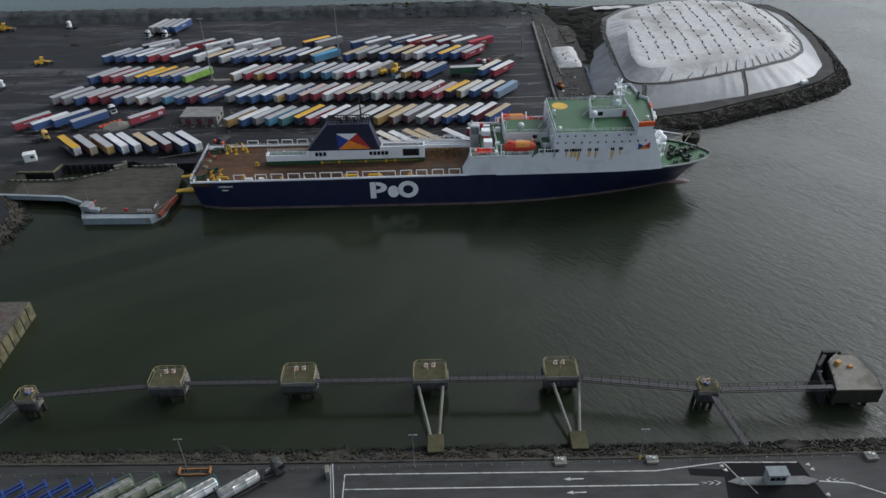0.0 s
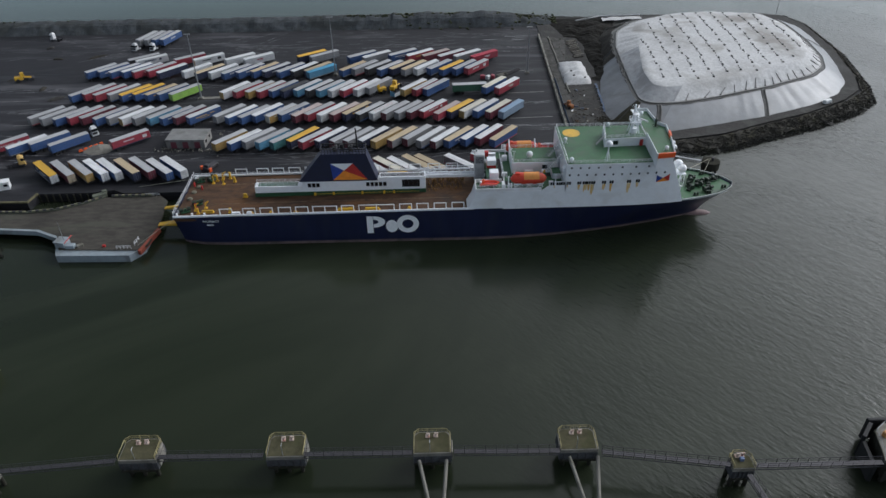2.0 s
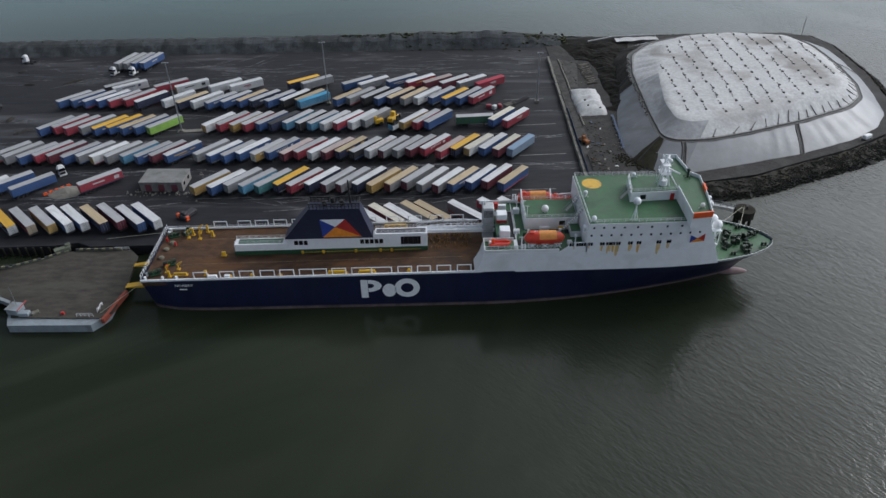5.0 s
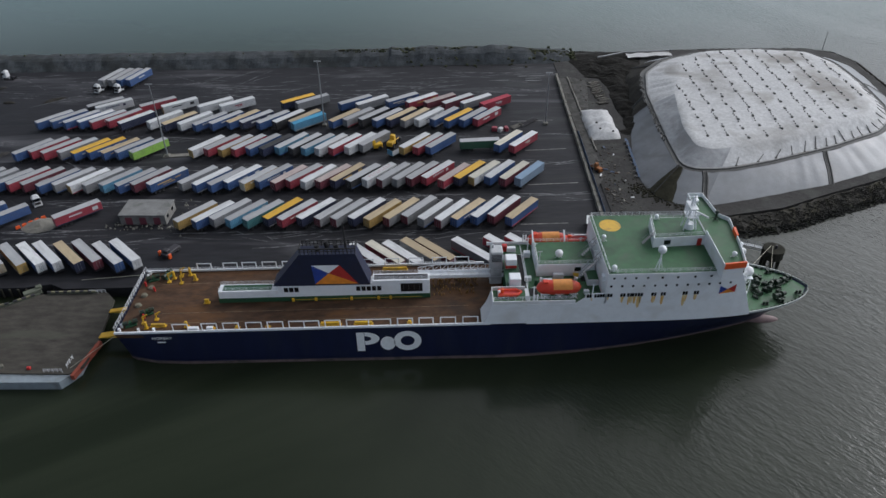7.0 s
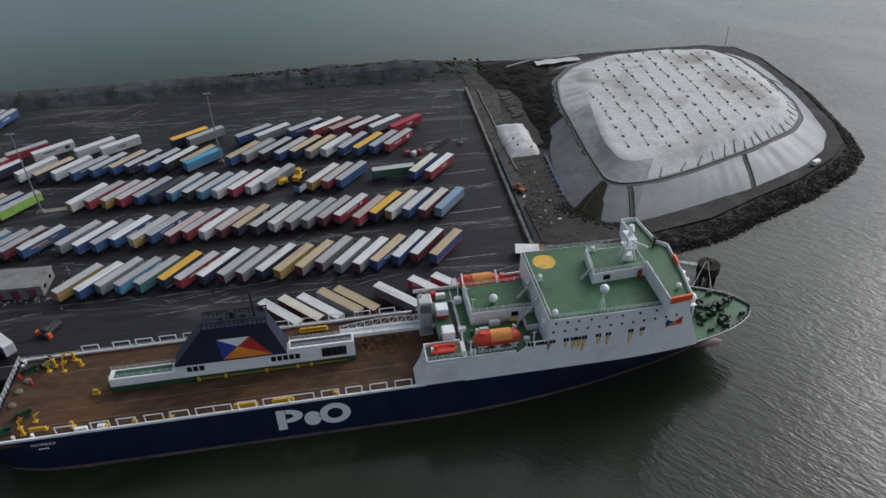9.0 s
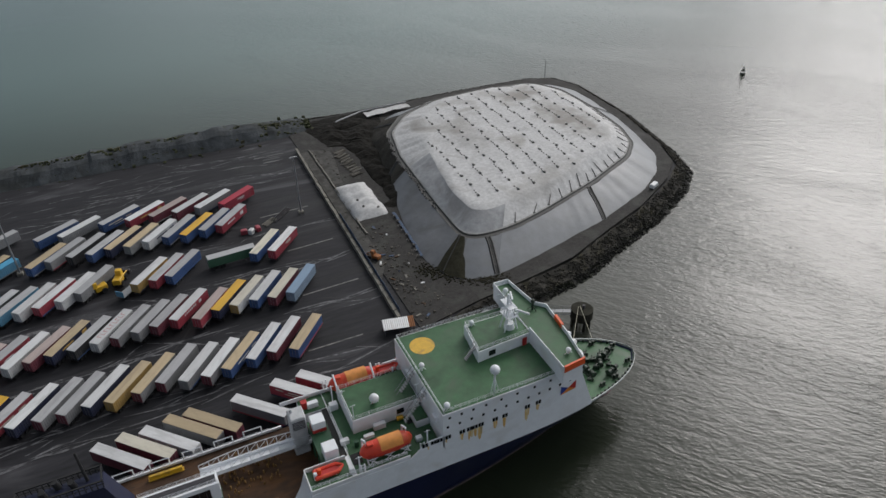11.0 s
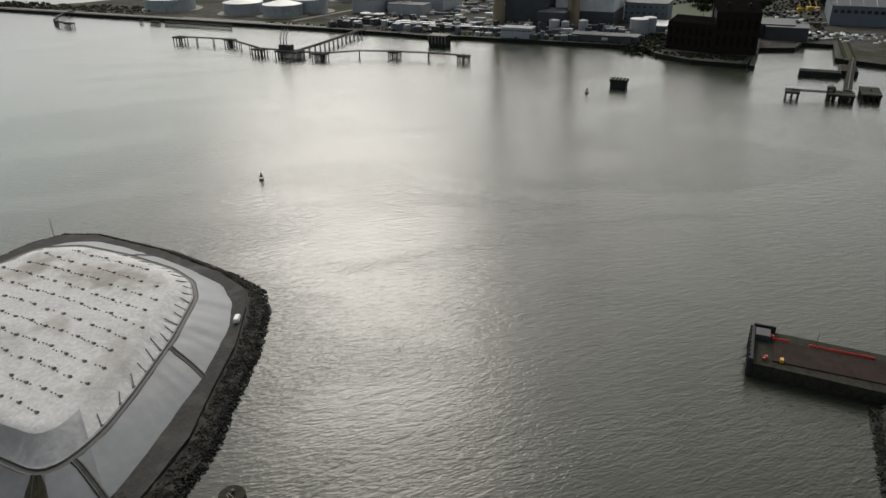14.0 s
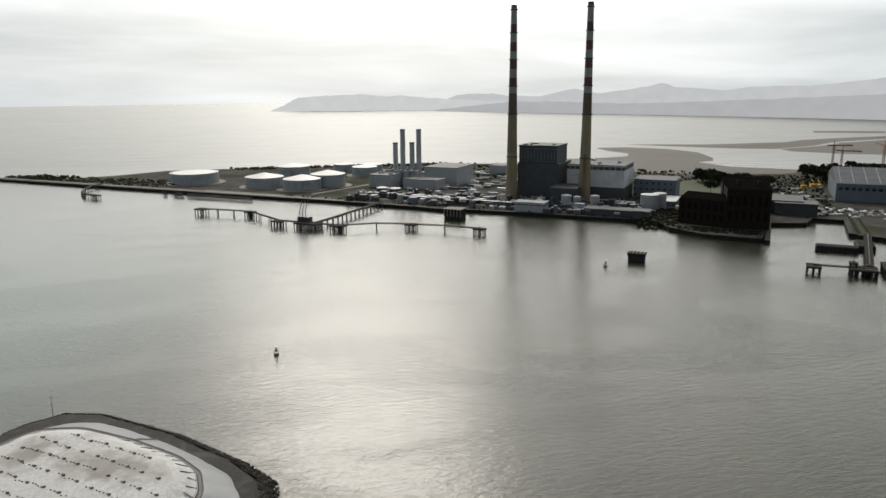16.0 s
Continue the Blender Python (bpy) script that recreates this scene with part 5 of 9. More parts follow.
FB = [(-40.2, -1.4), (-17.2, -1.4), (-17.2, 3.4), (-40.2, 3.4)]
FT = [(-33.2, -0.7), (-20.2, -0.7), (-20.2, 3.0), (-33.2, 3.0)]
funnel = part("funnel", Geo().add([(x, y, 14.7) for x, y in FB] + [(x, y, 23.2) for x, y in FT], [(0, 1, 5, 4), (1, 2, 6, 5), (2, 3, 7, 6), (3, 0, 4, 7), (4, 5, 6, 7)]), FUNNEL, ship, "navy raked funnel casing with emblem")
grid = Geo()
for i in range(15):
    x = -32.8 + i * 0.9
    grid.bar((x, -0.6, 23.2), (x, -0.6, 24.6), 0.14).bar((x, 2.9, 23.2), (x, 2.9, 24.6), 0.14)
grid.box((-26.6, -0.6, 24.7), (13.2, 0.25, 0.25)).box((-26.6, 2.9, 24.7), (13.2, 0.25, 0.25)).box((-33.1, 1.15, 24.7), (0.25, 3.6, 0.25)).box((-20.2, 1.15, 24.7), (0.25, 3.6, 0.25)).box((-26.6, -0.6, 24.0), (13.2, 0.12, 0.12)).box((-26.6, 2.9, 24.0), (13.2, 0.12, 0.12))
part("funnel_grille", grid, RUBBER, funnel, "black rail round the funnel top")
for x, y, h in ((-29, 1.2, 1.6), (-27, 2.4, 1.8), (-24.6, 1.5, 1.5)):
    part("exhaust_pipe", Geo().tube((x, y, 23), (x - 0.3, y, 23 + h), 0.55, n=12), RUBBER, funnel)
part("exhaust_mast", Geo().tube((-22.6, 2, 22), (-22.8, 2, 30.0), 0.28, 0.2), RUBBER, funnel, "thin black vent mast")


def face(u, v, lift=0.06):
    """A point on the funnel's near face: u along, v up."""
    a = lerp(Vector((-40.2, -1.4, 14.7)), Vector((-17.2, -1.4, 14.7)), u)
    b = lerp(Vector((-33.2, -0.7, 23.2)), Vector((-20.2, -0.7, 23.2)), u)
    return lerp(a, b, v) + Vector((0, -lift, 0))


fa, fb, fc, fd, fm = face(0.43, 0.05), face(0.88, 0.05), face(0.70, 0.66), face(0.30, 0.66), face(0.56, 0.40)
for p, q, material in ((fd, fc, HULLWHITE), (fd, fa, BLUE), (fa, fb, FLAGORANGE), (fb, fc, RED)):
    part("emblem_panel", Geo().add([p, q, fm], [(0, 1, 2)]), material, funnel, "triangle of the coloured funnel emblem")
for x0, n in ((-37.4, 3), (-20.2, 5)):
    for i in range(n):
        part("casing_window", Geo().box((x0 + i * 1.25, -1.24, 13.4), (1.0, 0.1, 1.3), bevel=0.03), BLACKGLASS, ship)
part("casing_opening", Geo().box((-7.5, -1.24, 13.5), (5.2, 0.12, 2.4), bevel=0.05), BLACKGLASS, ship, "dark louvred opening")
for i in range(4):
    part("casing_mullion", Geo().box((-9.4 + i * 1.25, -1.32, 13.5), (0.10, 0.08, 2.4)), DARKSTEEL, ship)
for x in (-30.5, -22, -15.5, -12.6, -36):
    part("fire_post", Geo().box((x, -1.6, sheer(x) + 0.3), (0.6, 0.35, 0.9), bevel=0.06), YELLOW, ship, "yellow pipe guard")
part("pipe_run", Geo().tube((-36, -1.55, 10.6), (-5, -1.55, 10.9), 0.06), YELLOW, ship, "yellow pipe along the casing")

# gangway from the casing to the boat deck
gw = Geo().box((5.0, 4.4, 12.6), (22.0, 2.2, 0.2))
for y in (3.4, 5.4):
    gw.box((5.0, y, 12.95), (22.0, 0.18, 0.9))
    top = [(-6 + 22 * k / 12, y, 13.7 + 1.7 * math.sin(math.pi * (0.12 + 0.76 * k / 12))) for k in range(13)]
    for k, (p, q) in enumerate(zip(top, top[1:])):
        gw.bar(p, q, 0.16).bar(p, (p[0], y, 13.3), 0.09)
        gw.bar((p[0], y, 13.35), q, 0.08)
part("gangway", gw, HULLWHITE, ship, "white gangway bridge with arched trusses")
part("vent_tower", Geo().box((13.0, 5.0, 15.0), (3.0, 3.4, 9.6), bevel=0.2).tube((12.2, 5.6, 19.2), (12.2, 5.6, 20.6), 0.3), mat("grey_vent_paint", (0.45, 0.46, 0.47), 0.6, scale=0.8), ship, "pale grey ventilator tower")
for k in range(6):
    part("vent_louvre", Geo().box((13.0, 3.26, 17.2 + k * 0.36), (2.4, 0.1, 0.16)), DARKSTEEL, ship)
for x, y in ((16.6, -4.4), (16.4, 3.0)):
    part("reefer_box", Geo().box((x, y, 17.5), (2.6, 2.6, 2.5), bevel=0.1), HULLWHITE, ship, "white deck store")
part("store_band", Geo().box((16.4, 3.0, 16.7), (2.64, 2.64, 0.8)), RED, ship, "red lower panel")
# thin black plate on the deck draws the shade of the gap
part("deck_well", Geo().box((18.75, 0.6, 16.3), (1.1, 13.0, 0.06)), RUBBER, ship, "black plate for the shaded gap beside the deck stores")
# deckhouse aft of the accommodation, boats and davits
part("boat_deckhouse", Geo().box((28.8, 3.0, 18.0), (13.6, 9.2, 3.4), bevel=0.1), HULLWHITE, ship, "white deckhouse")
part("deckhouse_roof", Geo().box((28.8, 3.0, 19.72), (13.2, 8.8, 0.12)), GREENDECK, ship, "green deckhouse roof")
rails("deckhouse_rail", [(35.4, -1.5, 19.7), (22.2, -1.5, 19.7), (22.2, 7.5, 19.7), (35.4, 7.5, 19.7)])
dome(27.4, 1.0, 19.7, 1.3, 0.95)
part("deckhouse_window", Geo().box((31.6, -1.62, 18.2), (1.5, 0.1, 1.2)), BLACKGLASS, ship)
part("locker", Geo().box((27.0, -2.2, 16.9), (2.4, 0.9, 1.2), bevel=0.08), HULLWHITE, ship)
part("life_raft", Geo().tube((30.6, -2.2, 17.0), (31.8, -2.2, 17.0), 0.45, n=10), YELLOW, ship, "yellow canister")
part("upper_step", Geo().box((34.6, -3.6, 17.1), (2.6, 3.6, 1.7), bevel=0.1), HULLWHITE, ship, "white lower house with stairs")
part("step_top", Geo().box((34.6, -3.6, 17.98), (2.4, 3.4, 0.08)), GREENDECK, ship)
for y in (-4.2, 1.6):
    g = Geo()
    for i in range(12):
        g.box((31.6 + i * 0.38, y, 18.0 + i * 0.5), (0.42, 1.0, 0.08))
    g.bar((31.4, y - 0.5, 19.0), (36.0, y - 0.5, 25.0), 0.08).bar((31.4, y + 0.5, 19.0), (36.0, y + 0.5, 25.0), 0.08)
    part("inclined_ladder", g, STEEL, ship)
for y, z in ((-9.0, 21.5), (-3.5, 22.4), (4.0, 21.5)):
    part("wall_unit", Geo().box((35.7, y, z), (0.7, 1.5, 1.1), bevel=0.08), HULLWHITE, ship)


def lifeboat(y, x0=21.0, x1=31.2, z=18.4):
    boat = part("lifeboat", Geo().loft([[(lerp(x0, x1, t), y + w * math.cos(a), z + 1.15 * w * math.sin(a)) for a in [-math.pi + 2 * math.pi * i / 14 for i in range(14)]]
                for t, w in ((0, 0.15), (0.04, 0.8), (0.12, 1.3), (0.3, 1.55), (0.5, 1.6), (0.7, 1.55), (0.88, 1.3), (0.96, 0.8), (1, 0.15))], closed=True, caps=True), LIFERED, ship, "red-orange enclosed lifeboat", smooth=True)
    part("lifeboat_canopy", Geo().loft([[(lerp(x0, x1, t), y + 1.66 * math.cos(a), z + 1.92 * math.sin(a)) for a in [0.25 + (math.pi - 0.5) * i / 8 for i in range(9)]] for t in (0.36, 0.5, 0.64, 0.78)]), BOATTOP, boat, "yellow-orange canopy panel", smooth=True)
    part("lifeboat_hatch", Geo().box((x0 + 2.0, y, z + 1.7), (1.3, 1.2, 0.5), bevel=0.15), LIFERED, boat)
    part("rubbing_strake", Geo().tube((x0 + 0.9, y - 1.52, z), (x1 - 0.9, y - 1.52, z), 0.09), RED, boat)
    s = 1 if y > 0 else -1
    for x in (x0 + 1.2, x1 - 1.2):
        g = Geo()
        g.tube((x, y - s * 2.4, 16.2), (x, y - s * 2.0, 19.6), 0.2).tube((x, y - s * 2.0, 19.6), (x, y + s * 0.1, 21.0), 0.2).tube((x, y + s * 1.2, 16.2), (x, y - s * 2.2, 18.8), 0.15).tube((x, y, 21.0), (x, y, 19.9), 0.05)
        part("davit", g, HULLWHITE, ship, "white lifeboat davit")


lifeboat(-8.4)
lifeboat(10.6)
# trestles under the boats, lockers, pipes and rails of the boat deck
for y, s0 in ((-8.4, -1), (10.6, 1)):
    for x in (23.0, 26.2, 29.4):
        g = Geo()
        for a, b in (((x - 0.9, y - 1.5, 16.2), (x + 0.9, y - 1.2, 17.5)), ((x + 0.9, y - 1.5, 16.2), (x - 0.9, y - 1.2, 17.5)), ((x - 0.9, y + 1.5, 16.2), (x + 0.9, y + 1.2, 17.5)), ((x + 0.9, y + 1.5, 16.2), (x - 0.9, y + 1.2, 17.5)), ((x - 1.0, y - 1.3, 17.4), (x + 1.0, y - 1.3, 17.4)), ((x, y - 1.4, 17.3), (x, y + 1.4, 17.3))):
            g.bar(a, b, 0.13)
        part("boat_trestle", g, HULLWHITE, ship, "white trestle under the lifeboat")
    for x in (20.4, 31.9):
        g = Geo().bar((x, y + s0 * 2.3, 14.8), (x, y + s0 * 2.3, 18.2), 0.22).bar((x + 0.7, y + s0 * 2.3, 14.8), (x + 0.7, y + s0 * 2.3, 18.2), 0.22)
        for k in range(5):
            g.bar((x, y + s0 * 2.3, 15.2 + k * 0.7), (x + 0.7, y + s0 * 2.3, 15.2 + k * 0.7), 0.1)
        part("davit_ladder", g, HULLWHITE, ship, "white ladder frame of the davit")
for x, y, sx, sy, h, mt in ((19.8, -3.0, 1.6, 0.9, 1.1, HULLWHITE), (21.6, -4.6, 0.8, 0.8, 1.4, GREENGEAR), (24.4, -3.6, 2.0, 0.8, 0.8, HULLWHITE), (18.9, -9.9, 0.9, 0.7, 1.2, HULLWHITE), (32.6, -8.2, 1.2, 0.9, 0.9, HULLWHITE), (20.6, 6.4, 1.6, 1.2, 1.5, HULLWHITE), (15.4, 9.2, 1.2, 1.2, 1.6, RED), (17.0, 8.8, 2.2, 1.0, 1.2, HULLWHITE), (12.6, -8.6, 0.6, 0.6, 1.6, HULLWHITE)):
    part("deck_locker", Geo().box((x, y, 16.28 + h / 2), (sx, sy, h), bevel=0.07), mt, ship)
part("deck_hatch", Geo().box((20.6, -7.4, 16.32), (1.8, 2.6, 0.06)).box((33.0, -3.0, 16.32), (1.6, 1.6, 0.06)), RUBBER, ship, "dark hatch opening")
rails("stair_rail", [(19.6, -5.4, 16.3), (19.6, 6.6, 16.3)])
for x in (22.5, 35.3):
    part("lamp_post", Geo().tube((x, -1.2, 19.7), (x, -1.2, 23.2), 0.09, n=6).bar((x - 0.5, -1.2, 23.2), (x + 0.5, -1.2, 23.2), 0.12), HULLWHITE, ship)
for x, y, z in ((15.0, -8.3, 17.0), (33.2, 10.8, 18.2)):
    g = Geo()
    for sgn in (-1, 1):
        g.tube((x - 2.4, y + sgn * 0.9, z), (x + 1.6, y + sgn * 0.9, z), 0.38, n=10).tube((x + 1.6, y + sgn * 0.9, z), (x + 2.8, y, z + 0.25), 0.38, 0.2, n=10)
    g.tube((x - 2.3, y - 1.0, z), (x - 2.3, y + 1.0, z), 0.38, n=10)
    b = part("rescue_boat", g, LIFERED, ship, "small red-orange rescue boat")
    part("boat_floor", Geo().box((x, y, z - 0.15), (4.0, 1.2, 0.3)), RED, b)
    part("boat_console", Geo().box((x - 1.6, y, z + 0.7), (0.7, 0.7, 1.0), bevel=0.1), ORANGE, b)
    part("boat_cradle", Geo().box((x - 1.4, y, z - 0.5), (0.3, 1.8, 0.7)).box((x + 1.2, y, z - 0.5), (0.3, 1.8, 0.7)), HULLWHITE, ship)
for x, y in ((20.2, -10.6), (33.5, -10.2), (21, 8.4), (33.9, 8.2), (22.5, 6.2)):
    part("deck_post", Geo().tube((x, y, 16.2), (x, y, 20.4), 0.14).bar((x - 0.6, y, 20.2), (x + 0.6, y, 20.2), 0.1), HULLWHITE, ship)
rails("boat_deck_rail", [(11.2, -11.3, 17.1), (29, -11.3, 17.1)])
rails("boat_deck_rail", [(14.6, 11.3, 16.3), (36, 11.3, 16.3)])

# fore deck
part("fore_deck", Geo().prism(plan(65.5, 88.0, 0.30, 24), lambda x, y: sheer(x) - 0.5, lambda x, y: sheer(x) - 0.35), GREENDECK, ship, "green mooring deck")
bwk = Geo()
for side in (-1, 1):
    xs = [70 + i * 0.775 for i in range(25)]
    rows = [[(x, side * hb_deck(x), sheer(x) - 0.1) for x in xs], [(x, side * hb_deck(x), sheer(x) + 0.28) for x in xs], [(x, side * max(0, hb_deck(x) - 0.2), sheer(x) + 0.28) for x in xs], [(x, side * max(0, hb_deck(x) - 0.2), sheer(x) - 0.45) for x in xs]]
    bwk.loft(rows)
part("bow_bulwark", bwk, mat("pale_bulwark_paint", (0.42, 0.45, 0.44), 0.5, var=0.15, scale=0.8), ship, "pale bulwark round the bow")
for i in range(13):
    x = 71.5 + i * 1.22
    for side in (-1, 1):
        part("fairlead", Geo().box((x, side * (hb_deck(x) - 0.5), sheer(x) - 0.05), (0.6, 0.45, 0.6), bevel=0.1), DARKGEAR, ship)


def winch(x, y, z, rz, parent, material):
    p = part("mooring_winch", Geo().box((x, y, z + 0.25), (2.6, 1.5, 0.3), rz, bevel=0.05).box((x, y, z + 0.8), (0.7, 0.8, 1.1), rz, bevel=0.1), material, parent, "dark green mooring winch")
    ca, sa = math.cos(radians(rz)), math.sin(radians(rz))
    for d in (-1.1, 1.1):
        part("winch_drum", Geo().tube((x + (d - 0.5) * ca, y + (d - 0.5) * sa, z + 1.0), (x + (d + 0.5) * ca, y + (d + 0.5) * sa, z + 1.0), 0.5, n=12).tube((x + (d - 0.55) * ca, y + (d - 0.55) * sa, z + 1.0), (x + (d - 0.45) * ca, y + (d - 0.45) * sa, z + 1.0), 0.72, n=12), DARKGEAR, p)


fz = sheer(77) - 0.36
winch(76.4, 1.6, fz, 80, ship, DARKGEAR)
winch(75.0, -2.6, fz, 100, ship, DARKGEAR)
winch(79.0, -0.8, fz, 60, ship, DARKGEAR)
winch(82.0, 0.9, fz, 30, ship, DARKGEAR)
winch(79.8, -4.4, fz, 20, ship, DARKGEAR)
for x, y, h in ((75.2, -0.4, 1.3), (77.6, 3.2, 0.9), (77.2, -1.8, 1.5), (80.6, 1.4, 1.2), (80.4, -2.2, 0.8), (74.0, -4.2, 0.9), (83.6, 1.9, 0.9), (78.0, 0.6, 1.1), (81.0, -0.4, 0.7), (73.6, 1.2, 0.8)):
    part("deck_machinery", Geo().box((x, y, fz + h * 0.35), (0.7, 1.0, h * 0.7), x * 31 % 90, bevel=0.12).tube((x - 0.5, y, fz + h * 0.6), (x + 0.9, y + 0.3, fz + h * 0.6), 0.2, n=8).box((x + 0.5, y - 0.6, fz + h * 0.4), (0.35, 0.35, h * 0.8), bevel=0.06).bar((x, y, fz + h * 0.6), (x + 0.2, y + 0.5, fz + h * 1.1), 0.1), DARKGEAR, ship, "dark green deck machinery")
for x, y in ((71.4, 7.2), (71.6, -4.0)):
    part("vent_head", Geo().tube((x, y, fz), (x, y, fz + 1.3), 0.25, n=8).ball((x, y, fz + 1.4), 0.45, 10, 6), HULLWHITE, ship)
for x, y in ((75.6, -6.8), (79.6, -6.0), (85.0, -2.9), (85.0, 2.6), (75.0, 6.8), (81.0, 5.2)):
    part("bollard", Geo().tube((x - 0.4, y, fz), (x - 0.4, y, fz + 1.0), 0.28, 0.32).tube((x + 0.4, y, fz), (x + 0.4, y, fz + 1.0), 0.28, 0.32).box((x, y, fz + 0.08), (1.6, 0.7, 0.14)), DARKGEAR, ship)

# vehicle deck fittings
for px in ((-61.8, 3.4), (-55.2, 3.4), (-50.3, 3.5), (-45.1, 3.5), (-40.2, 3.5), (-35.3, 6.8), (-27.1, 3.4), (-22.2, 10.0), (-10.6, 3.4), (-5.7, 3.2), (-0.8, 3.4), (4.3, 3.4)):
    x, w = px
    z = sheer(x)
    g = Geo()
    for q in ([x, x + w] if w < 5 else [x, x + w / 2, x + w]):
        g.bar((q, -11.5, z), (q, -11.5, z + 2.15), 0.20)
    g.bar((x - 0.1, -11.5, z + 2.15), (x + w + 0.1, -11.5, z + 2.15), 0.20)
    part("side_frame", g, HULLWHITE, ship, "white portal frame on the deck edge")
for x in (-62.2, -55.6, -50.8, -45.7, -40.6, -21.0, -14.5, -8.4, -2.5, 3.2):
    z = sheer(x)
    part("side_frame", Geo().bar((x, 11.5, z), (x, 11.5, z + 2.15), 0.2).bar((x + 3.5, 11.5, z), (x + 3.5, 11.5, z + 2.15), 0.2).bar((x - 0.1, 11.5, z + 2.15), (x + 3.6, 11.5, z + 2.15), 0.2), HULLWHITE, ship, "white portal frame on the deck edge")
rails("aft_rail", [(-75.2, -11.4, 10), (-75.2, 11.4, 10)], 1.7, 1.3)
rails("edge_rail", [(-75, 11.5, 10.1), (8, 11.5, 10.7)], 0.9, 2.2)
for x0, y in ((-72.6, -8.6), (-72.6, 8.4), (-69.4, 9.6), (-70.0, -4.6)):
    winch(x0, y, 9.7, 25 if y < 9 else 70, ship, GREENGEAR)
for x, y, h in ((-68.4, 7.4, 2.6), (-66.0, 9.6, 2.2), (-65.2, 6.8, 2.4), (-69.8, -8.0, 2.0), (-67.2, -6.8, 1.8)):
    part("deck_davit", Geo().tube((x, y, 9.7), (x, y, 9.7 + h), 0.16, n=7).tube((x, y, 9.7 + h), (x + 1.1, y + 0.4, 10.1 + h), 0.13, n=7).tube((x, y, 9.9 + h * 0.5), (x + 0.8, y + 0.3, 9.9 + h), 0.1, n=6).box((x, y, 9.85), (0.9, 0.9, 0.3)), YELLOW, ship, "yellow deck davit")
for x, y in ((-73.0, 2.2), (-73.2, -1.6), (-72.2, 5.2)):
    part("rope_coil", Geo().tube((x, y, 9.75), (x, y, 10.15), 0.8, 0.7, 12).tube((x, y, 10.1), (x, y, 10.3), 0.5, 0.45, 10), mat("coiled_rope", (0.16, 0.15, 0.11), 0.9, scale=3, bump=0.5), ship, "coil of mooring rope")
for x, y, w, h in ((-66.0, -9.2, 3.2, 0.8), (-68.6, -9.8, 0.5, 1.9), (-59.4, -9.6, 0.6, 1.6), (-67.5, 8.8, 0.5, 2.2), (-63.8, 10.0, 0.5, 2.4), (-62.0, 8.0, 0.6, 1.8), (-56.8, -1.2, 1.0, 1.2), (-53.5, -10.6, 1.4, 0.7), (-26, -10.3, 4.5, 0.9), (-18.5, -10.4, 4.0, 0.9), (-7.9, -10.4, 0.7, 0.8), (-47.5, -10.6, 0.7, 0.8), (-12, 9.8, 6.0, 1.0), (-40.5, -10.6, 0.7, 0.7)):
    part("yellow_fitting", Geo().box((x, y, sheer(x) - 0.3 + h / 2), (w, 0.55, h), bevel=0.06).box((x, y, sheer(x) - 0.2), (w + 0.5, 0.9, 0.15)), YELLOW, ship, "yellow painted deck fitting")
for x in (-58, -57, -53.7):
    part("life_ring_box", Geo().box((x, -10.9, sheer(x) + 0.2), (1.4, 0.8, 0.9), bevel=0.08), HULLWHITE, ship)
lash = Geo()
r4 = random.Random(5)
for i in range(120):
    x, y = r4.uniform(-2.5, 8.5), r4.uniform(4.5, 8.5) if i % 2 else r4.uniform(-1, 6)
    lash.box((x, y, sheer(x) + 0.1), (r4.uniform(0.15, 0.35), 0.2, r4.uniform(0.4, 1.2)), r4.uniform(0, 180))
tagged(part("lashing_trestles", lash, mat("ochre_trestle", (0.22, 0.12, 0.03), 0.7, scale=1.5), ship, "stowed ochre lashing trestles"), kind="stuff")
pots = Geo()
for i in range(32):
    for j in range(9):
        x, y = -72 + i * 2.45 + r4.uniform(-0.2, 0.2), -9.4 + j * 2.35 + r4.uniform(-0.1, 0.1)
        if -56 < x < -1 and -2.4 < y < 4.4:
            continue
        pots.box((x, y, sheer(x) - 0.34), (0.75, 0.14, 0.05), r4.uniform(-3, 3))
tagged(part("lashing_points", pots, mat("worn_lashing_steel", (0.04, 0.026, 0.018), 0.7, scale=2), ship, "rows of dark lashing points in the deck"), kind="stuff")
for y in (-8.2, -4.6, 6.6):
    part("lane_line", Geo().prism([(-70, y - 0.07), (6, y - 0.07), (6, y + 0.07), (-70, y + 0.07)], 9.6, lambda x, yy: sheer(x) - 0.335), mat("worn_lane_paint", (0.17, 0.12, 0.075), 0.8, var=0.5, scale=0.8, dirt=(0.08, 0.045, 0.03), dirt_amount=0.9, dirt_scale=0.5), ship, "worn lane line on the deck")
for x, y in ((-71, 4), (-70.3, -6.2), (-73.8, 6)):
    part("fire_hydrant", Geo().box((x, y, 10.3), (0.4, 0.4, 1.3)), RED, ship)
for x, y in ((-74.4, -10.8), (-74.4, -9.2), (-74.2, 9.4), (-74.2, 10.8), (-70.0, -10.9), (-66.5, -10.9)):
    part("bollard", Geo().tube((x, y, 9.7), (x, y, 10.7), 0.28, 0.34), HULLWHITE, ship)
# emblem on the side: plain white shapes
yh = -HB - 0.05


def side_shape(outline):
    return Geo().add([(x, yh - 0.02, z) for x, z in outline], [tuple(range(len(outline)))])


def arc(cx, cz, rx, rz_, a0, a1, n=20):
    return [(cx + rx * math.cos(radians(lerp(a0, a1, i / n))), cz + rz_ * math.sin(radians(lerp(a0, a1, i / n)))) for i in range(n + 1)]


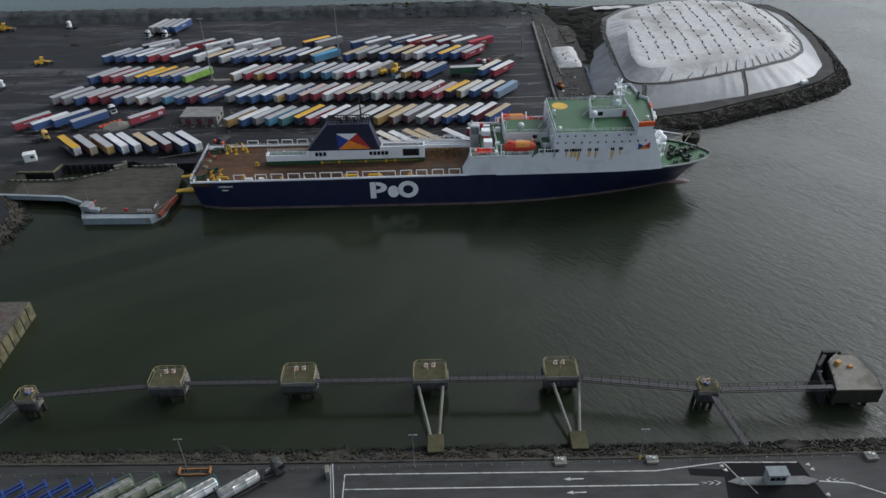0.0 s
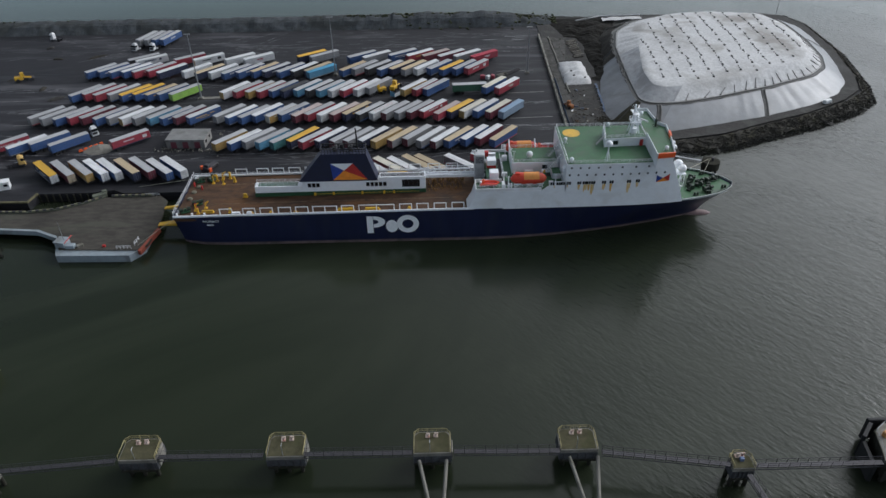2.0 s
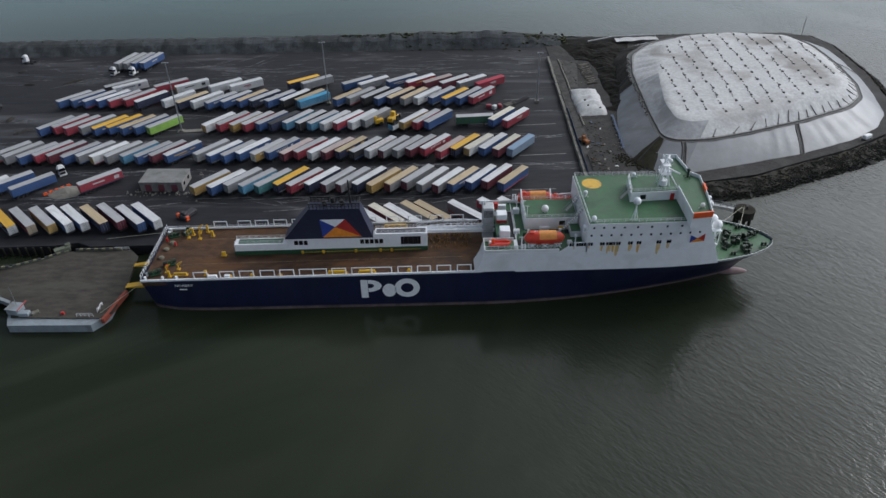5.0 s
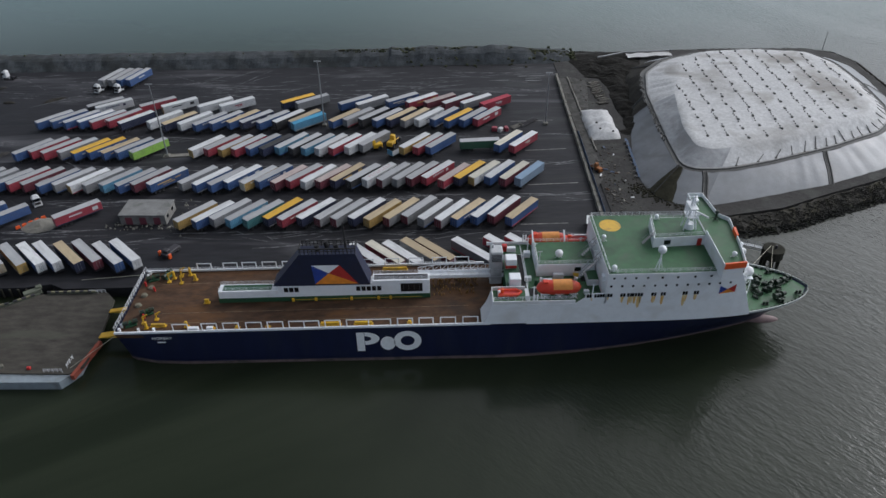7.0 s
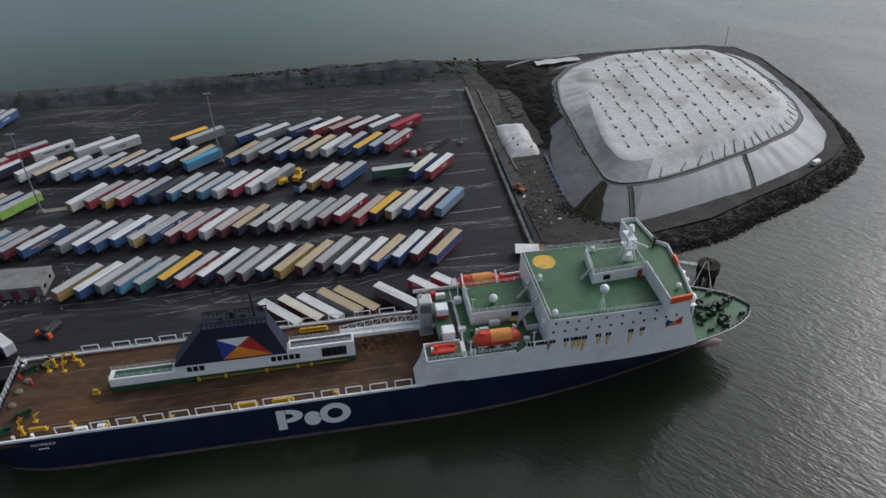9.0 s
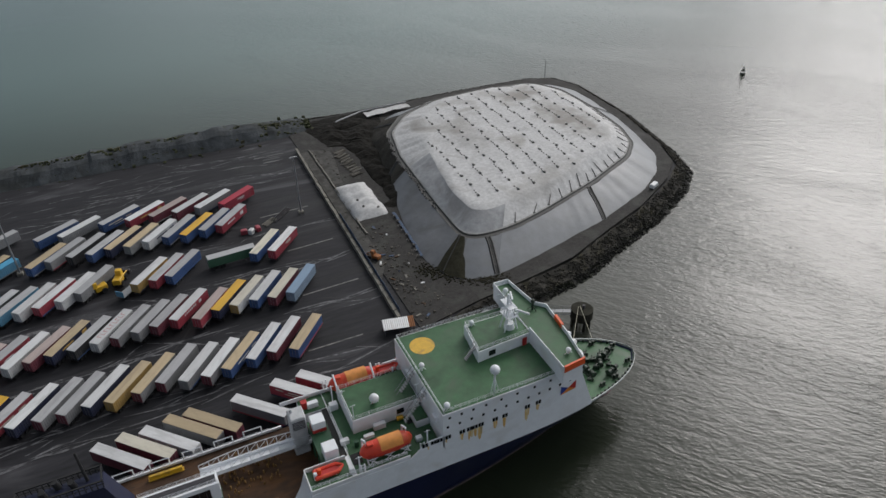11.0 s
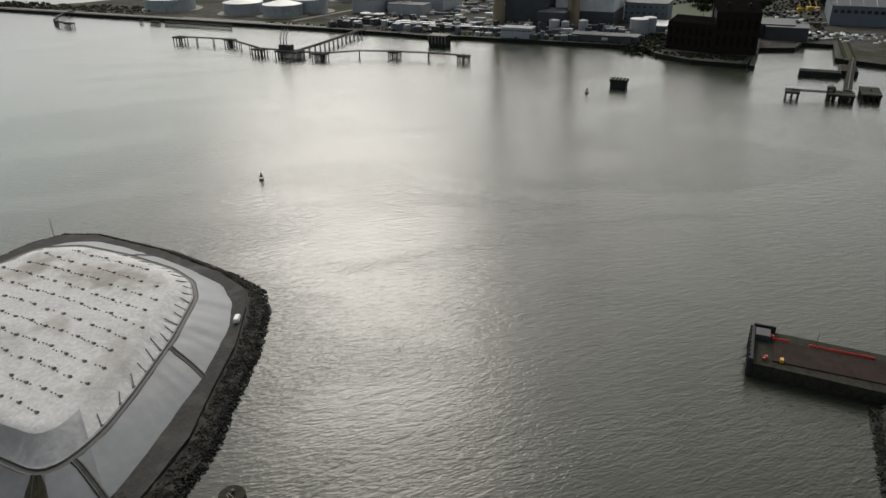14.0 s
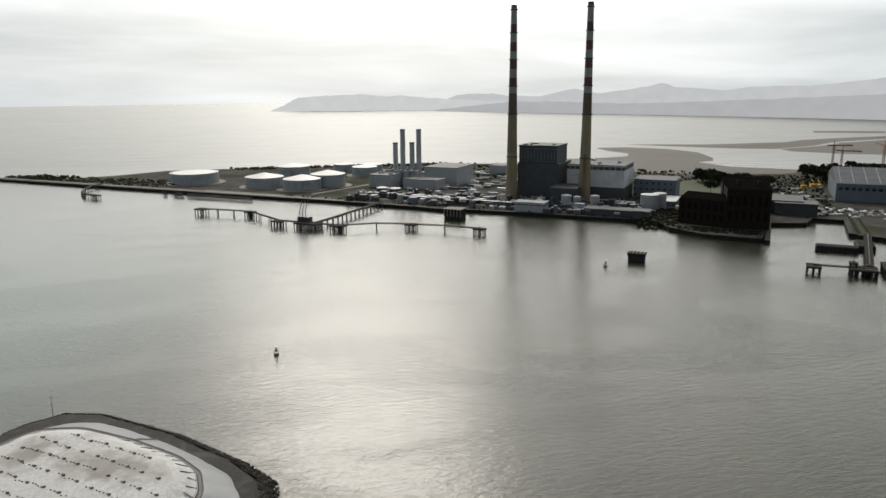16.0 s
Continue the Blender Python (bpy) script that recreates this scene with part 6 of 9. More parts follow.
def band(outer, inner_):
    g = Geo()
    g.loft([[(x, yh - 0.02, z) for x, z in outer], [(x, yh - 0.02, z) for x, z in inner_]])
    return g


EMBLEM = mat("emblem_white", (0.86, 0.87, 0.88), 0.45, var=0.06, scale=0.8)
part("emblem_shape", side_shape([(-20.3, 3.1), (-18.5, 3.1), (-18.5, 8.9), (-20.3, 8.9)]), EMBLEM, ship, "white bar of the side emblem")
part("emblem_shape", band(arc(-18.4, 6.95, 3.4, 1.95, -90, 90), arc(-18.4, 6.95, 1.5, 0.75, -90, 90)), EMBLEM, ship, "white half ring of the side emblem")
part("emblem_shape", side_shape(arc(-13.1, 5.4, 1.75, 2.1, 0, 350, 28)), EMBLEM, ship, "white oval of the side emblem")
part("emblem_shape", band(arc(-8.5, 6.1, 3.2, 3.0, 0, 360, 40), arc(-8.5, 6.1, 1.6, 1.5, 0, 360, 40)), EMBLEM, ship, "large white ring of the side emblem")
# stern ramps and lettering


def text(body, size, m, material, parent, name="lettering"):
    cu = bpy.data.curves.new(name, "FONT")
    cu.body, cu.size, cu.extrude = body, size, 0.01
    tmp = new("lettering_source", cu)
    me = bpy.data.meshes.new_from_object(tmp.evaluated_get(bpy.context.evaluated_depsgraph_get()))
    bpy.data.objects.remove(tmp)
    bpy.data.curves.remove(cu)
    me.materials.clear()
    me.materials.append(material)
    return part(name, me, None, parent, "white painted lettering", at=m)


text("NORBAY", 1.05, pose(-67.2, -HB - 0.06, 8.0, 90, 0, 0) @ Matrix.Diagonal((1.1, 1, 1, 1)), EMBLEM, ship)
part("port_mark", Geo().box((-65.2, -HB - 0.04, 7.1), (1.9, 0.06, 0.3)), EMBLEM, ship, "short white bar of lettering")
for y, x0, ln, hw in ((-4.4, -79.6, 7.4, 0.95), (4.6, -81.4, 5.4, 0.65)):
    part("stern_ramp", Geo().prism([(x0 - ln / 2, y - hw), (x0 + ln / 2, y - hw), (x0 + ln / 2, y + hw), (x0 - ln / 2, y + hw)], 3.0, lambda x, yy: 3.6 + 0.15 * (x - x0)), YELLOW, ship, "yellow ramp flap")
part("stern_door", Geo().box((-75.2, 0, 6.2), (0.3, 15, 4.6)), DARKSTEEL, ship, "dark stern door")
for pts in (((-74, 11, 9.6), (-96, 17, 3.6)), ((-73, 11.4, 9.6), (-60, 14.2, 3.4)), ((78, 8, 11.0), (90, 23, 6.0)), ((82, 6, 10.9), (90.5, 23, 6.0)), ((-74.6, -11, 9.6), (-86, -15.5, 3.2))):
    part("mooring_rope", Geo().tube(pts[0], pts[1], 0.06, n=5), mat("pale_rope", (0.4, 0.38, 0.3), 0.9), ship, "pale mooring rope")

# ---- trailers and yard things ----
PAINT = {
    "w": ("white", (0.56, 0.565, 0.57)), "g": ("grey", (0.36, 0.362, 0.37)), "y": ("yellow", (0.62, 0.36, 0.03)), "t": ("tan", (0.41, 0.325, 0.205)), "p": ("dusty pink-grey", (0.38, 0.31, 0.29)),
    "b": ("pale blue", (0.20, 0.29, 0.40)), "N": ("navy", (0.018, 0.026, 0.075)), "B": ("blue", (0.02, 0.085, 0.27)), "R": ("red", (0.38, 0.012, 0.04)), "M": ("maroon", (0.16, 0.015, 0.035)),
    "Y": ("ochre", (0.42, 0.25, 0.03)), "T": ("teal", (0.03, 0.18, 0.19)), "C": ("sky blue", (0.06, 0.28, 0.46)), "K": ("black", (0.03, 0.03, 0.032)), "G": ("green", (0.03, 0.14, 0.07)), "L": ("lime green", (0.27, 0.52, 0.03)), "c": ("cream", (0.56, 0.53, 0.44)),
}


def paint(code):
    name, col = PAINT[code]
    # grey sides drawn darker than grey roofs, their shade put into the paint
    if code == "g":
        col = (0.235, 0.237, 0.245)
    mean = sum(col) / 3
    col = tuple(0.78 * q + 0.22 * mean + 0.012 for q in col)
    return mat("trailer_paint_" + name, col, 0.5, var=0.1, scale=0.9, bump=0.04, dirt=tuple(0.55 * q + 0.05 for q in col), dirt_amount=0.5, dirt_scale=0.35, rnd=0.12)


def roof_paint(code):
    name, col = PAINT[code]
    return mat("trailer_roof_" + name, col, 0.6, var=0.12, scale=0.7, bump=0.06, dirt=tuple(0.62 * q + 0.03 for q in col), dirt_amount=0.5, dirt_scale=0.8, rnd=0.16, stretch=(0.25, 1.0, 1.0))


TL, TW = 13.7, 2.55
rt = random.Random(33)
CACHE = {}


def cached(key, build):
    if key not in CACHE:
        CACHE[key] = build()
    return CACHE[key]


def trailer_body(code):
    """A box with corrugated sides, as one closed skin."""
    near, far, w = [], [], TW / 2
    for i in range(23):
        x = -TL / 2 + 0.3 + i * (TL - 0.6) / 22
        for dx, dy in ((-0.1, -0.05), (-0.05, 0.01), (0.05, 0.01), (0.1, -0.05)):
            near.append((x + dx, -(w + dy)))
            far.append((x + dx, w + dy))
    plan_ = [(-TL / 2, -(w - 0.05))] + near + [(TL / 2, -(w - 0.05)), (TL / 2, w - 0.05)] + far[::-1] + [(-TL / 2, w - 0.05)]
    return Geo().prism(plan_, 1.2, 3.9).mesh("trailer_body", paint(code))


def wheel_mesh():
    g = Geo()
    ring = [(0.50, -0.15), (0.53, -0.08), (0.53, 0.08), (0.50, 0.15), (0.30, 0.13), (0.12, 0.10)]
    g.loft([[(r * math.cos(2 * math.pi * i / 12), w, 0.53 + r * math.sin(2 * math.pi * i / 12)) for i in range(12)] for r, w in ring], closed=True)
    g.loft([[(r * math.cos(2 * math.pi * i / 12), w, 0.53 + r * math.sin(2 * math.pi * i / 12)) for i in range(12)] for r, w in [(0.50, -0.15), (0.3, -0.13), (0.12, -0.10)]], closed=True)
    return g.mesh("wheel", RUBBER)


def livery(k):
    """Plain bars and blocks of a haulier's livery, on both sides of a box."""
    g = Geo()
    w = TW + 0.10
    if k == 0:
        for i in range(5):
            g.box((-2.0 + i * 0.7, 0, 3.0), (0.42, w, 0.5))
    elif k == 1:
        g.box((0, 0, 3.0), (3.0, w, 0.36)).box((0.4, 0, 2.5), (1.8, w, 0.2))
    elif k == 2:
        g.box((-1.4, 0, 3.0), (5.0, w, 0.3)).box((3.4, 0, 3.0), (2.0, w, 0.3)).box((0, 0, 2.3), (4.2, w, 0.16))
    elif k == 3:
        for i in range(7):
            g.box((-3.0 + i * 0.75, 0, 3.0), (0.42, w, 0.55))
        g.box((3.6, 0, 2.8), (1.0, w, 0.8))
    else:
        g.box((4.6, 0, 2.7), (1.6, w, 1.1)).box((-1.2, 0, 2.9), (3.8, w, 0.4))
    return g


def trailer(x, y, rz, roof, body, front="", label=""):
    """A parked box trailer about (x, y), its rear doors at its own -x end."""
    rn, bn = PAINT[roof][0], PAINT[body][0]
    t = thing("trailer", label or "parked %s box trailer with a dusty %s roof" % (bn, rn), "trailer", (x, y, 3.0), rz, "parked trailers")
    part("trailer_body", cached(("b", body), lambda: trailer_body(body)), None, t)
    part("trailer_roof", cached(("r", roof), lambda: Geo().box((0, 0, 3.95), (TL + 0.04, TW, 0.12), bevel=0.04).mesh("trailer_roof", roof_paint(roof))), None, t, rn + " trailer roof")
    fc = front or body
    leaf = cached(("d", fc), lambda: Geo().box((-TL / 2 - 0.03, 0, 2.55), (0.08, 1.22, 2.6)).mesh("rear_door", paint(fc)))
    lock = cached("bar", lambda: Geo().bar((-TL / 2 - 0.1, 0, 1.3), (-TL / 2 - 0.1, 0, 3.8), 0.06).mesh("lock_rod", STEEL))
    for sy in (-0.64, 0.64):
        d = part("rear_door", leaf, None, t, PAINT[fc][0] + " rear door", at=pose(0, sy, 0))
        part("lock_rod", lock, None, d, at=pose(0, 0.26 if sy < 0 else -0.26, 0))
    if rt.random() < 0.5 and body not in "gK":
        mk = rt.choice("wwwyc" if body not in "wc" else "BRNYK")
        k = rt.randrange(5)
        part("side_marking", cached(("mk", mk, k), lambda: livery(k).mesh("side_marking", paint(mk))), None, t, PAINT[mk][0] + " livery shapes on the side", at=pose(rt.uniform(-1.0, 1.0), 0, rt.uniform(-0.25, 0.2)))
    if rt.random() < 0.3:
        sk = rt.choice("RNgB")
        part("lower_band", cached(("lb", sk), lambda: Geo().box((0, 0, 1.28), (TL - 0.3, TW + 0.07, 0.3)).mesh("lower_band", paint(sk))), None, t, PAINT[sk][0] + " lower side band")
    part("chassis", cached("ch", lambda: Geo().box((0, 0.45, 1.05), (TL - 0.4, 0.2, 0.4)).box((0, -0.45, 1.05), (TL - 0.4, 0.2, 0.4)).box((-4.2, 0, 0.6), (4.0, 1.6, 0.15)).box((-TL / 2 + 0.1, 0, 0.7), (0.15, 2.4, 0.2)).mesh("chassis", DARKSTEEL)), None, t)
    part("landing_gear", cached("lg", lambda: Geo().bar((3.6, -0.8, 0.0), (3.6, -0.8, 1.1), 0.14).bar((3.6, 0.8, 0.0), (3.6, 0.8, 1.1), 0.14).bar((3.6, -0.8, 0.6), (3.6, 0.8, 0.6), 0.1).box((3.6, -0.8, 0.05), (0.3, 0.3, 0.1)).box((3.6, 0.8, 0.05), (0.3, 0.3, 0.1)).mesh("landing_gear", DARKSTEEL)), None, t)
    w = cached("wheel", wheel_mesh)
    for wx in (-5.5, -4.2, -2.9):
        for s in (-1, 1):
            part("wheel", w, None, t, at=pose(wx, s * 1.08, 0))
    return t




def place_right(x, y, ang, roof, body, front=""):
    """By its far right roof corner."""
    a = radians(ang)
    u, r = Vector((math.cos(a), math.sin(a))), Vector((math.sin(a), -math.cos(a)))
    c = Vector((x, y)) - u * TL / 2 - r * TW / 2
    return trailer(c.x, c.y, ang, roof, body, front)


def row(x0, x1, y0, y1, codes, ang, spread=0.5):
    codes, made = codes.split(), []
    for i, c in enumerate(codes):
        if c == "--":
            continue
        t = i / (len(codes) - 1)
        made.append(place_right(lerp(x0, x1, t) + rt.uniform(-0.35, 0.35), lerp(y0, y1, t) + rt.gauss(0, spread), ang + rt.uniform(-1.2, 1.2), c[0], c[1], c[2:3]))
    return made


row(-67.1, 29.2, 252.3, 250.7, "gY wB gg gCC gT yN gR wN ggM ggM wN tY tgM ggM wg wgM tB wB wMM tB", 49.5)
row(-141.8, -82.1, 275.2, 272.6, "gg gg gB gRR gM gB gg wwY gg gC gB gM wB", 49.5)
second_row = row(-72.1, 34.2, 273.4, 273.2, "gg wB gB wB gYc gB pM gR ww pM tN gK ww ggM gg gM wR pR yN cwY wB cM bb", 49.5)
row(-135.0, -94.4, 296.4, 295.4, "gB gR gRR gg yB yB tB gB gL", 49.5)
row(-74.8, -17.1, 296.0, 296.0, "wwY gR gY gR gB KN gC gK gCC ww wR ww gg", 49.5)
row(-3.0, 6.1, 295.0, 295.4, "wYY gRR gB", 49.5)
row(29.7, 34.9, 296.0, 295.2, "cB wR", 49.5)
row(-137.5, -106.6, 319.0, 318.9, "gB gB gB wB gR gR wN", 47)
row(-95.5, -44.0, 316.6, 316.0, "ww tN ww gB gB tB gN gB wK tN", 47)
row(-28.8, 23.6, 316.9, 314.6, "tB gg gK gB tN tg ww gB yB gB gR", 47)
row(-122.3, -118.3, 330.7, 329.5, "gK ww", 35, 0.1)
row(-101.9, -93.1, 330.4, 329.4, "gR wwY", 35, 0.1)
row(-79.6, -70.7, 328.8, 329.0, "ww ww", 35, 0.1)
row(-47.5, -42.2, 330.7, 330.4, "yN gg", 35, 0.1)
row(-25.1, -18.5, 328.6, 328.3, "gB wg", 35, 0.1)
row(-7.1, 28.6, 330.2, 327.2, "gB wR pM wM wg --", 35, 0.3)
place_right(28.6, 326.4, 35, "R", "R")
row(-145.4, -123.8, 252.3, 252.3, "gR wB gB gB", 45, 0.8)
place_right(-102.9, 253.8, 43, "g", "R")
# large faded roof marks on one white box
marks = Geo()
for i in range(9):
    marks.box((-4.6 + i * 1.15, 0.0, 4.03), (0.16, 1.3, 0.03)).box((-4.25 + i * 1.15, 0.5 * (-1) ** i, 4.03), (0.6, 0.16, 0.03))
part("roof_marking", marks, mat("faded_red_marking", (0.42, 0.22, 0.21), 0.7, var=0.2, scale=1.0), second_row[12], "faded red bars painted on the roof")
# a green box stands across the row
trailer(14.2, 290.0, 4, "g", "G")
# open-topped blue box and a low flatbed in the rows
place_right(-41.6, 313.4, 40, "C", "C")


def place_left(x, y, ang, roof, body, front=""):
    a = radians(ang)
    u, w = Vector((math.cos(a), math.sin(a))), Vector((-math.sin(a), math.cos(a)))
    c = Vector((x, y)) + u * TL / 2 + w * TW / 2
    return trailer(c.x, c.y, ang + 180, roof, body, front)


for (x, y), c in zip(((-134.4, 230.9), (-128.8, 231.0), (-123.0, 231.3), (-118.1, 231.5), (-113.8, 231.9), (-107.9, 231.6), (-103.2, 232.4), (-97.0, 231.1), (-92.7, 232.3)), "yNw gMt gYY wBw wBw tNN gMM wNB wBw".split()):
    place_left(x, y, -45, c[0], c[1], c[2])
for (x, y), c in zip(((-26.0, 228.3), (-21.1, 229.0), (-16.5, 228.9), (-11.6, 230.1), (-7.5, 230.2), (2.6, 229.9), (11.5, 231.0), (17.5, 231.2)), "wM cM ww tg tM wg wR wR".split()):
    place_left(x, y, -46, c[0], c[1])


def tractor(x, y, rz, code="w", label="white road tractor unit parked on asphalt"):
    t = thing("tractor_unit", label, "truck", (x, y, 3.0), rz, "tractor units")
    cab = part("cab", Geo().box((1.6, 0, 2.1), (2.1, 2.45, 2.5), bevel=0.25, taper=0.93).box((1.4, 0, 3.5), (1.6, 2.2, 0.6), bevel=0.25, taper=0.8), paint(code), t, PAINT[code][0] + " sleeper cab")
    part("windscreen", Geo().box((2.64, 0, 2.55), (0.08, 2.1, 0.95)), BLACKGLASS, cab)
    for s in (-1, 1):
        part("side_glass", Geo().box((2.0, s * 1.2, 2.5), (0.9, 0.08, 0.8)), BLACKGLASS, cab)
        part("mirror", Geo().box((2.6, s * 1.42, 2.5), (0.2, 0.2, 0.7), bevel=0.05), RUBBER, cab)
    part("grille", Geo().box((2.66, 0, 1.35), (0.08, 1.7, 0.8)), RUBBER, cab)
    part("bumper", Geo().box((2.6, 0, 0.65), (0.3, 2.45, 0.5), bevel=0.08), paint(code), t)
    part("frame", Geo().box((-1.3, 0.4, 0.9), (4.2, 0.2, 0.3)).box((-1.3, -0.4, 0.9), (4.2, 0.2, 0.3)).box((-1.8, 0, 1.15), (1.0, 1.1, 0.12)), DARKSTEEL, t)
    part("fuel_tank", Geo().tube((-0.6, 1.0, 0.85), (0.6, 1.0, 0.85), 0.33, n=10), STEEL, t)
    for wx in (1.9, -1.9):
        for s in (-1, 1):
            part("wheel", cached("wheel", wheel_mesh), None, t, at=pose(wx, s * 1.05, 0))
    return t


for i, c in enumerate(("gg", "gg", "gB", "gB")):
    place_right(-132.5 + i * 3.65, 361.8, 69, c[0], c[1])
tractor(-138.4, 347.2, 249)
tractor(-130.2, 347.0, 249)
tractor(-126.0, 259.5, -50)
tractor(-143.0, 236.0, 30, "y", "yellow terminal tractor beside the parked trailers")
tractor(-181.5, 284.5, 100)
tractor(-183.0, 362.5, 170)

# amenity block
shed = thing("brick_shed", "grey flat-roofed shed with three maroon doors", "building", (-88.2, 250.8, 3.0), -2)
part("shed_body", Geo().box((0, 0, 1.6), (13.6, 8.6, 3.2)), mat("grubby_render", (0.20, 0.195, 0.185), 0.9, var=0.2, scale=0.6, dirt=(0.1, 0.1, 0.09), dirt_amount=0.7, dirt_scale=0.3), shed, "grubby grey walls")
part("shed_roof", Geo().box((0, 0, 3.3), (14.0, 9.0, 0.25), bevel=0.05), mat("felt_roof", (0.19, 0.19, 0.185), 0.9, var=0.2, scale=0.4, dirt=(0.11, 0.11, 0.1), dirt_amount=0.7, dirt_scale=0.25), shed, "flat felt roof")
for x in (-4.2, 0, 4.2):
    part("shed_door", Geo().box((x, -4.33, 1.3), (2.0, 0.12, 2.4), bevel=0.03), paint("M"), shed, "maroon door")
for y in (-2.2, 1.8):
    part("shed_window", Geo().box((6.83, y, 1.9), (0.1, 1.3, 1.0)), BLACKGLASS, shed)
junk = Geo()
rj = random.Random(8)
for i in range(60):
    junk.rock((-88 + rj.uniform(-12, 12), 245.4 + rj.gauss(0, 1.2), 3.2), rj.uniform(0.12, 0.4), rj)
for i in range(40):
    junk.rock((-76 + rj.uniform(-3, 6), 250 + rj.gauss(0, 4), 3.2), rj.uniform(0.12, 0.35), rj)
tagged(new("shed_litter", junk.mesh("shed_litter", CONCRETE)), "scattered pale stones around the shed", "rubble", "", "stuff")


def lamp_mast(x, y, h, arm=True):
    t = thing("lamp_mast", "tall thin galvanised floodlight mast", "lamp mast", (x, y, 3.0), 0, "floodlight masts")
    part("mast_base", Geo().box((0, 0, 0.4), (1.6, 1.6, 0.8), bevel=0.08), CONCRETE, t)
    part("mast_shaft", Geo().tube((0, 0, 0.6), (0, 0, h), 0.30, 0.11, 10), STEEL, t)
    head = part("lamp_head", Geo().box((0, 0, h), (2.2, 0.2, 0.16)), STEEL, t)
    for dx in (-1.0, -0.35, 0.35, 1.0):
        part("floodlight", Geo().box((dx, -0.25, h - 0.05), (0.45, 0.4, 0.22), bevel=0.05), STEEL, head)


lamp_mast(-94.0, 289.4, 26.5)
lamp_mast(-42.2, 311.2, 25.0)
lamp_mast(39.8, 309.2, 20.0)
# pale concrete island at the mast's foot
structure("mast_island", Geo().box((-91, 289.6, 3.15), (9, 2.2, 0.35), 3, bevel=0.06), CONCRETE, "pale concrete island at the mast's foot", "kerb")


def loader(x, y, rz, label, s=1.0, body=YELLOW):
    t = thing("wheel_loader", label, "loader", (x, y, 3.0), rz)
    part("loader_body", Geo().box((-1.2 * s, 0, 1.5 * s), (3.0 * s, 1.9 * s, 1.3 * s), bevel=0.15), body, t)
    part("loader_cab", Geo().box((0.2 * s, 0, 2.7 * s), (1.4 * s, 1.5 * s, 1.5 * s), bevel=0.12, taper=0.9), body, t)
    part("cab_glass", Geo().box((0.93 * s, 0, 2.8 * s), (0.06, 1.2 * s, 0.9 * s)), BLACKGLASS, t)
    part("loader_arm", Geo().bar((0.6 * s, -0.6 * s, 1.6 * s), (3.2 * s, -0.6 * s, 1.1 * s), 0.25 * s).bar((0.6 * s, 0.6 * s, 1.6 * s), (3.2 * s, 0.6 * s, 1.1 * s), 0.25 * s), body, t)
    part("bucket", Geo().box((3.6 * s, 0, 0.7 * s), (1.0 * s, 2.6 * s, 1.0 * s), bevel=0.2), DARKSTEEL, t)
    for wx in (-1.7 * s, 1.2 * s):
        for sy in (-1, 1):
            part("wheel", cached("wheel", wheel_mesh), None, t, at=pose(wx, sy * 1.05 * s, 0) @ Matrix.Scale(1.35 * s, 4))


loader(-16.2, 294.6, 70, "yellow wheel loader between parked trailers", 1.15)
loader(-22.6, 291.4, 200, "yellow wheel loader lifting forks beside trailers", 1.1)
loader(51.8, 273.6, 120, "rusty orange digger among rubble", 0.85, mat("rusty_orange_paint", (0.30, 0.105, 0.025), 0.7, var=0.3, scale=1.0, bump=0.1, dirt=(0.12, 0.06, 0.03), dirt_amount=0.8, dirt_scale=0.8))
loader(-176.0, 312.0, 30, "yellow excavator on the bare yard", 1.1)
loader(-216.0, 360.0, 10, "orange loader at the yard's edge", 1.2)
bed = thing("flatbed_trailer", "empty grey flatbed trailer", "trailer", (-12.5, 289.5, 3.0), 47)
part("flat_deck", Geo().box((0, 0, 1.25), (12.5, 2.5, 0.25), bevel=0.04), STEEL, bed)
part("headboard", Geo().box((-6.2, 0, 2.2), (0.1, 2.5, 1.8)), paint("C"), bed, "sky blue headboard")
for wx in (-4.6, -3.3, 3.6):
    for s in (-1, 1):
        part("wheel", cached("wheel", wheel_mesh), None, bed, at=pose(wx, s * 1.05, 0))
# a stack of swap frames and a pile of scrap on the open yard
for i, (x, y) in enumerate(((32, 309), (29, 307.6), (35, 312))):
    t = thing("frame_stack", "rusty frames stacked on the asphalt", "stack", (x, y, 3.0), rt.uniform(0, 60))
    for j in range(3):
        part("frame_bar", Geo().box((0, -0.8 + j * 0.8, 0.3), (5.0, 0.25, 0.5)), CONCRETE if i % 2 else DARKSTEEL, t)
for k, (x, y) in enumerate(((20.5, 304.5), (22.6, 303.8), (24.8, 304.6))):
    t = thing("scrap_cab", "small red and white wreck on asphalt", "scrap", (x, y, 3.0), k * 50)
    part("wreck_body", Geo().box((0, 0, 0.8), (2.0, 1.4, 1.5), bevel=0.2), paint("R" if k != 1 else "w"), t)
# earth heap with orange barriers
pile = Geo()
rows = []
for j in range(7):
    rr = 4.2 * (1 - j / 6.2)
    rows.append([(-119.5 + rr * 1.3 * math.cos(2 * math.pi * i / 18) * (1 + 0.15 * nz(i, j, 0.6, 3)), 247.2 + rr * math.sin(2 * math.pi * i / 18), 3.0 + 0.28 * j + 0.15 * nz(i, j, 0.9, 5)) for i in range(18)])
pile.loft(rows, closed=True, caps=True)
tagged(new("spoil_mound", pile.mesh("spoil_mound", CONCRETE)), "pale mound of loose spoil on the yard", "mound")
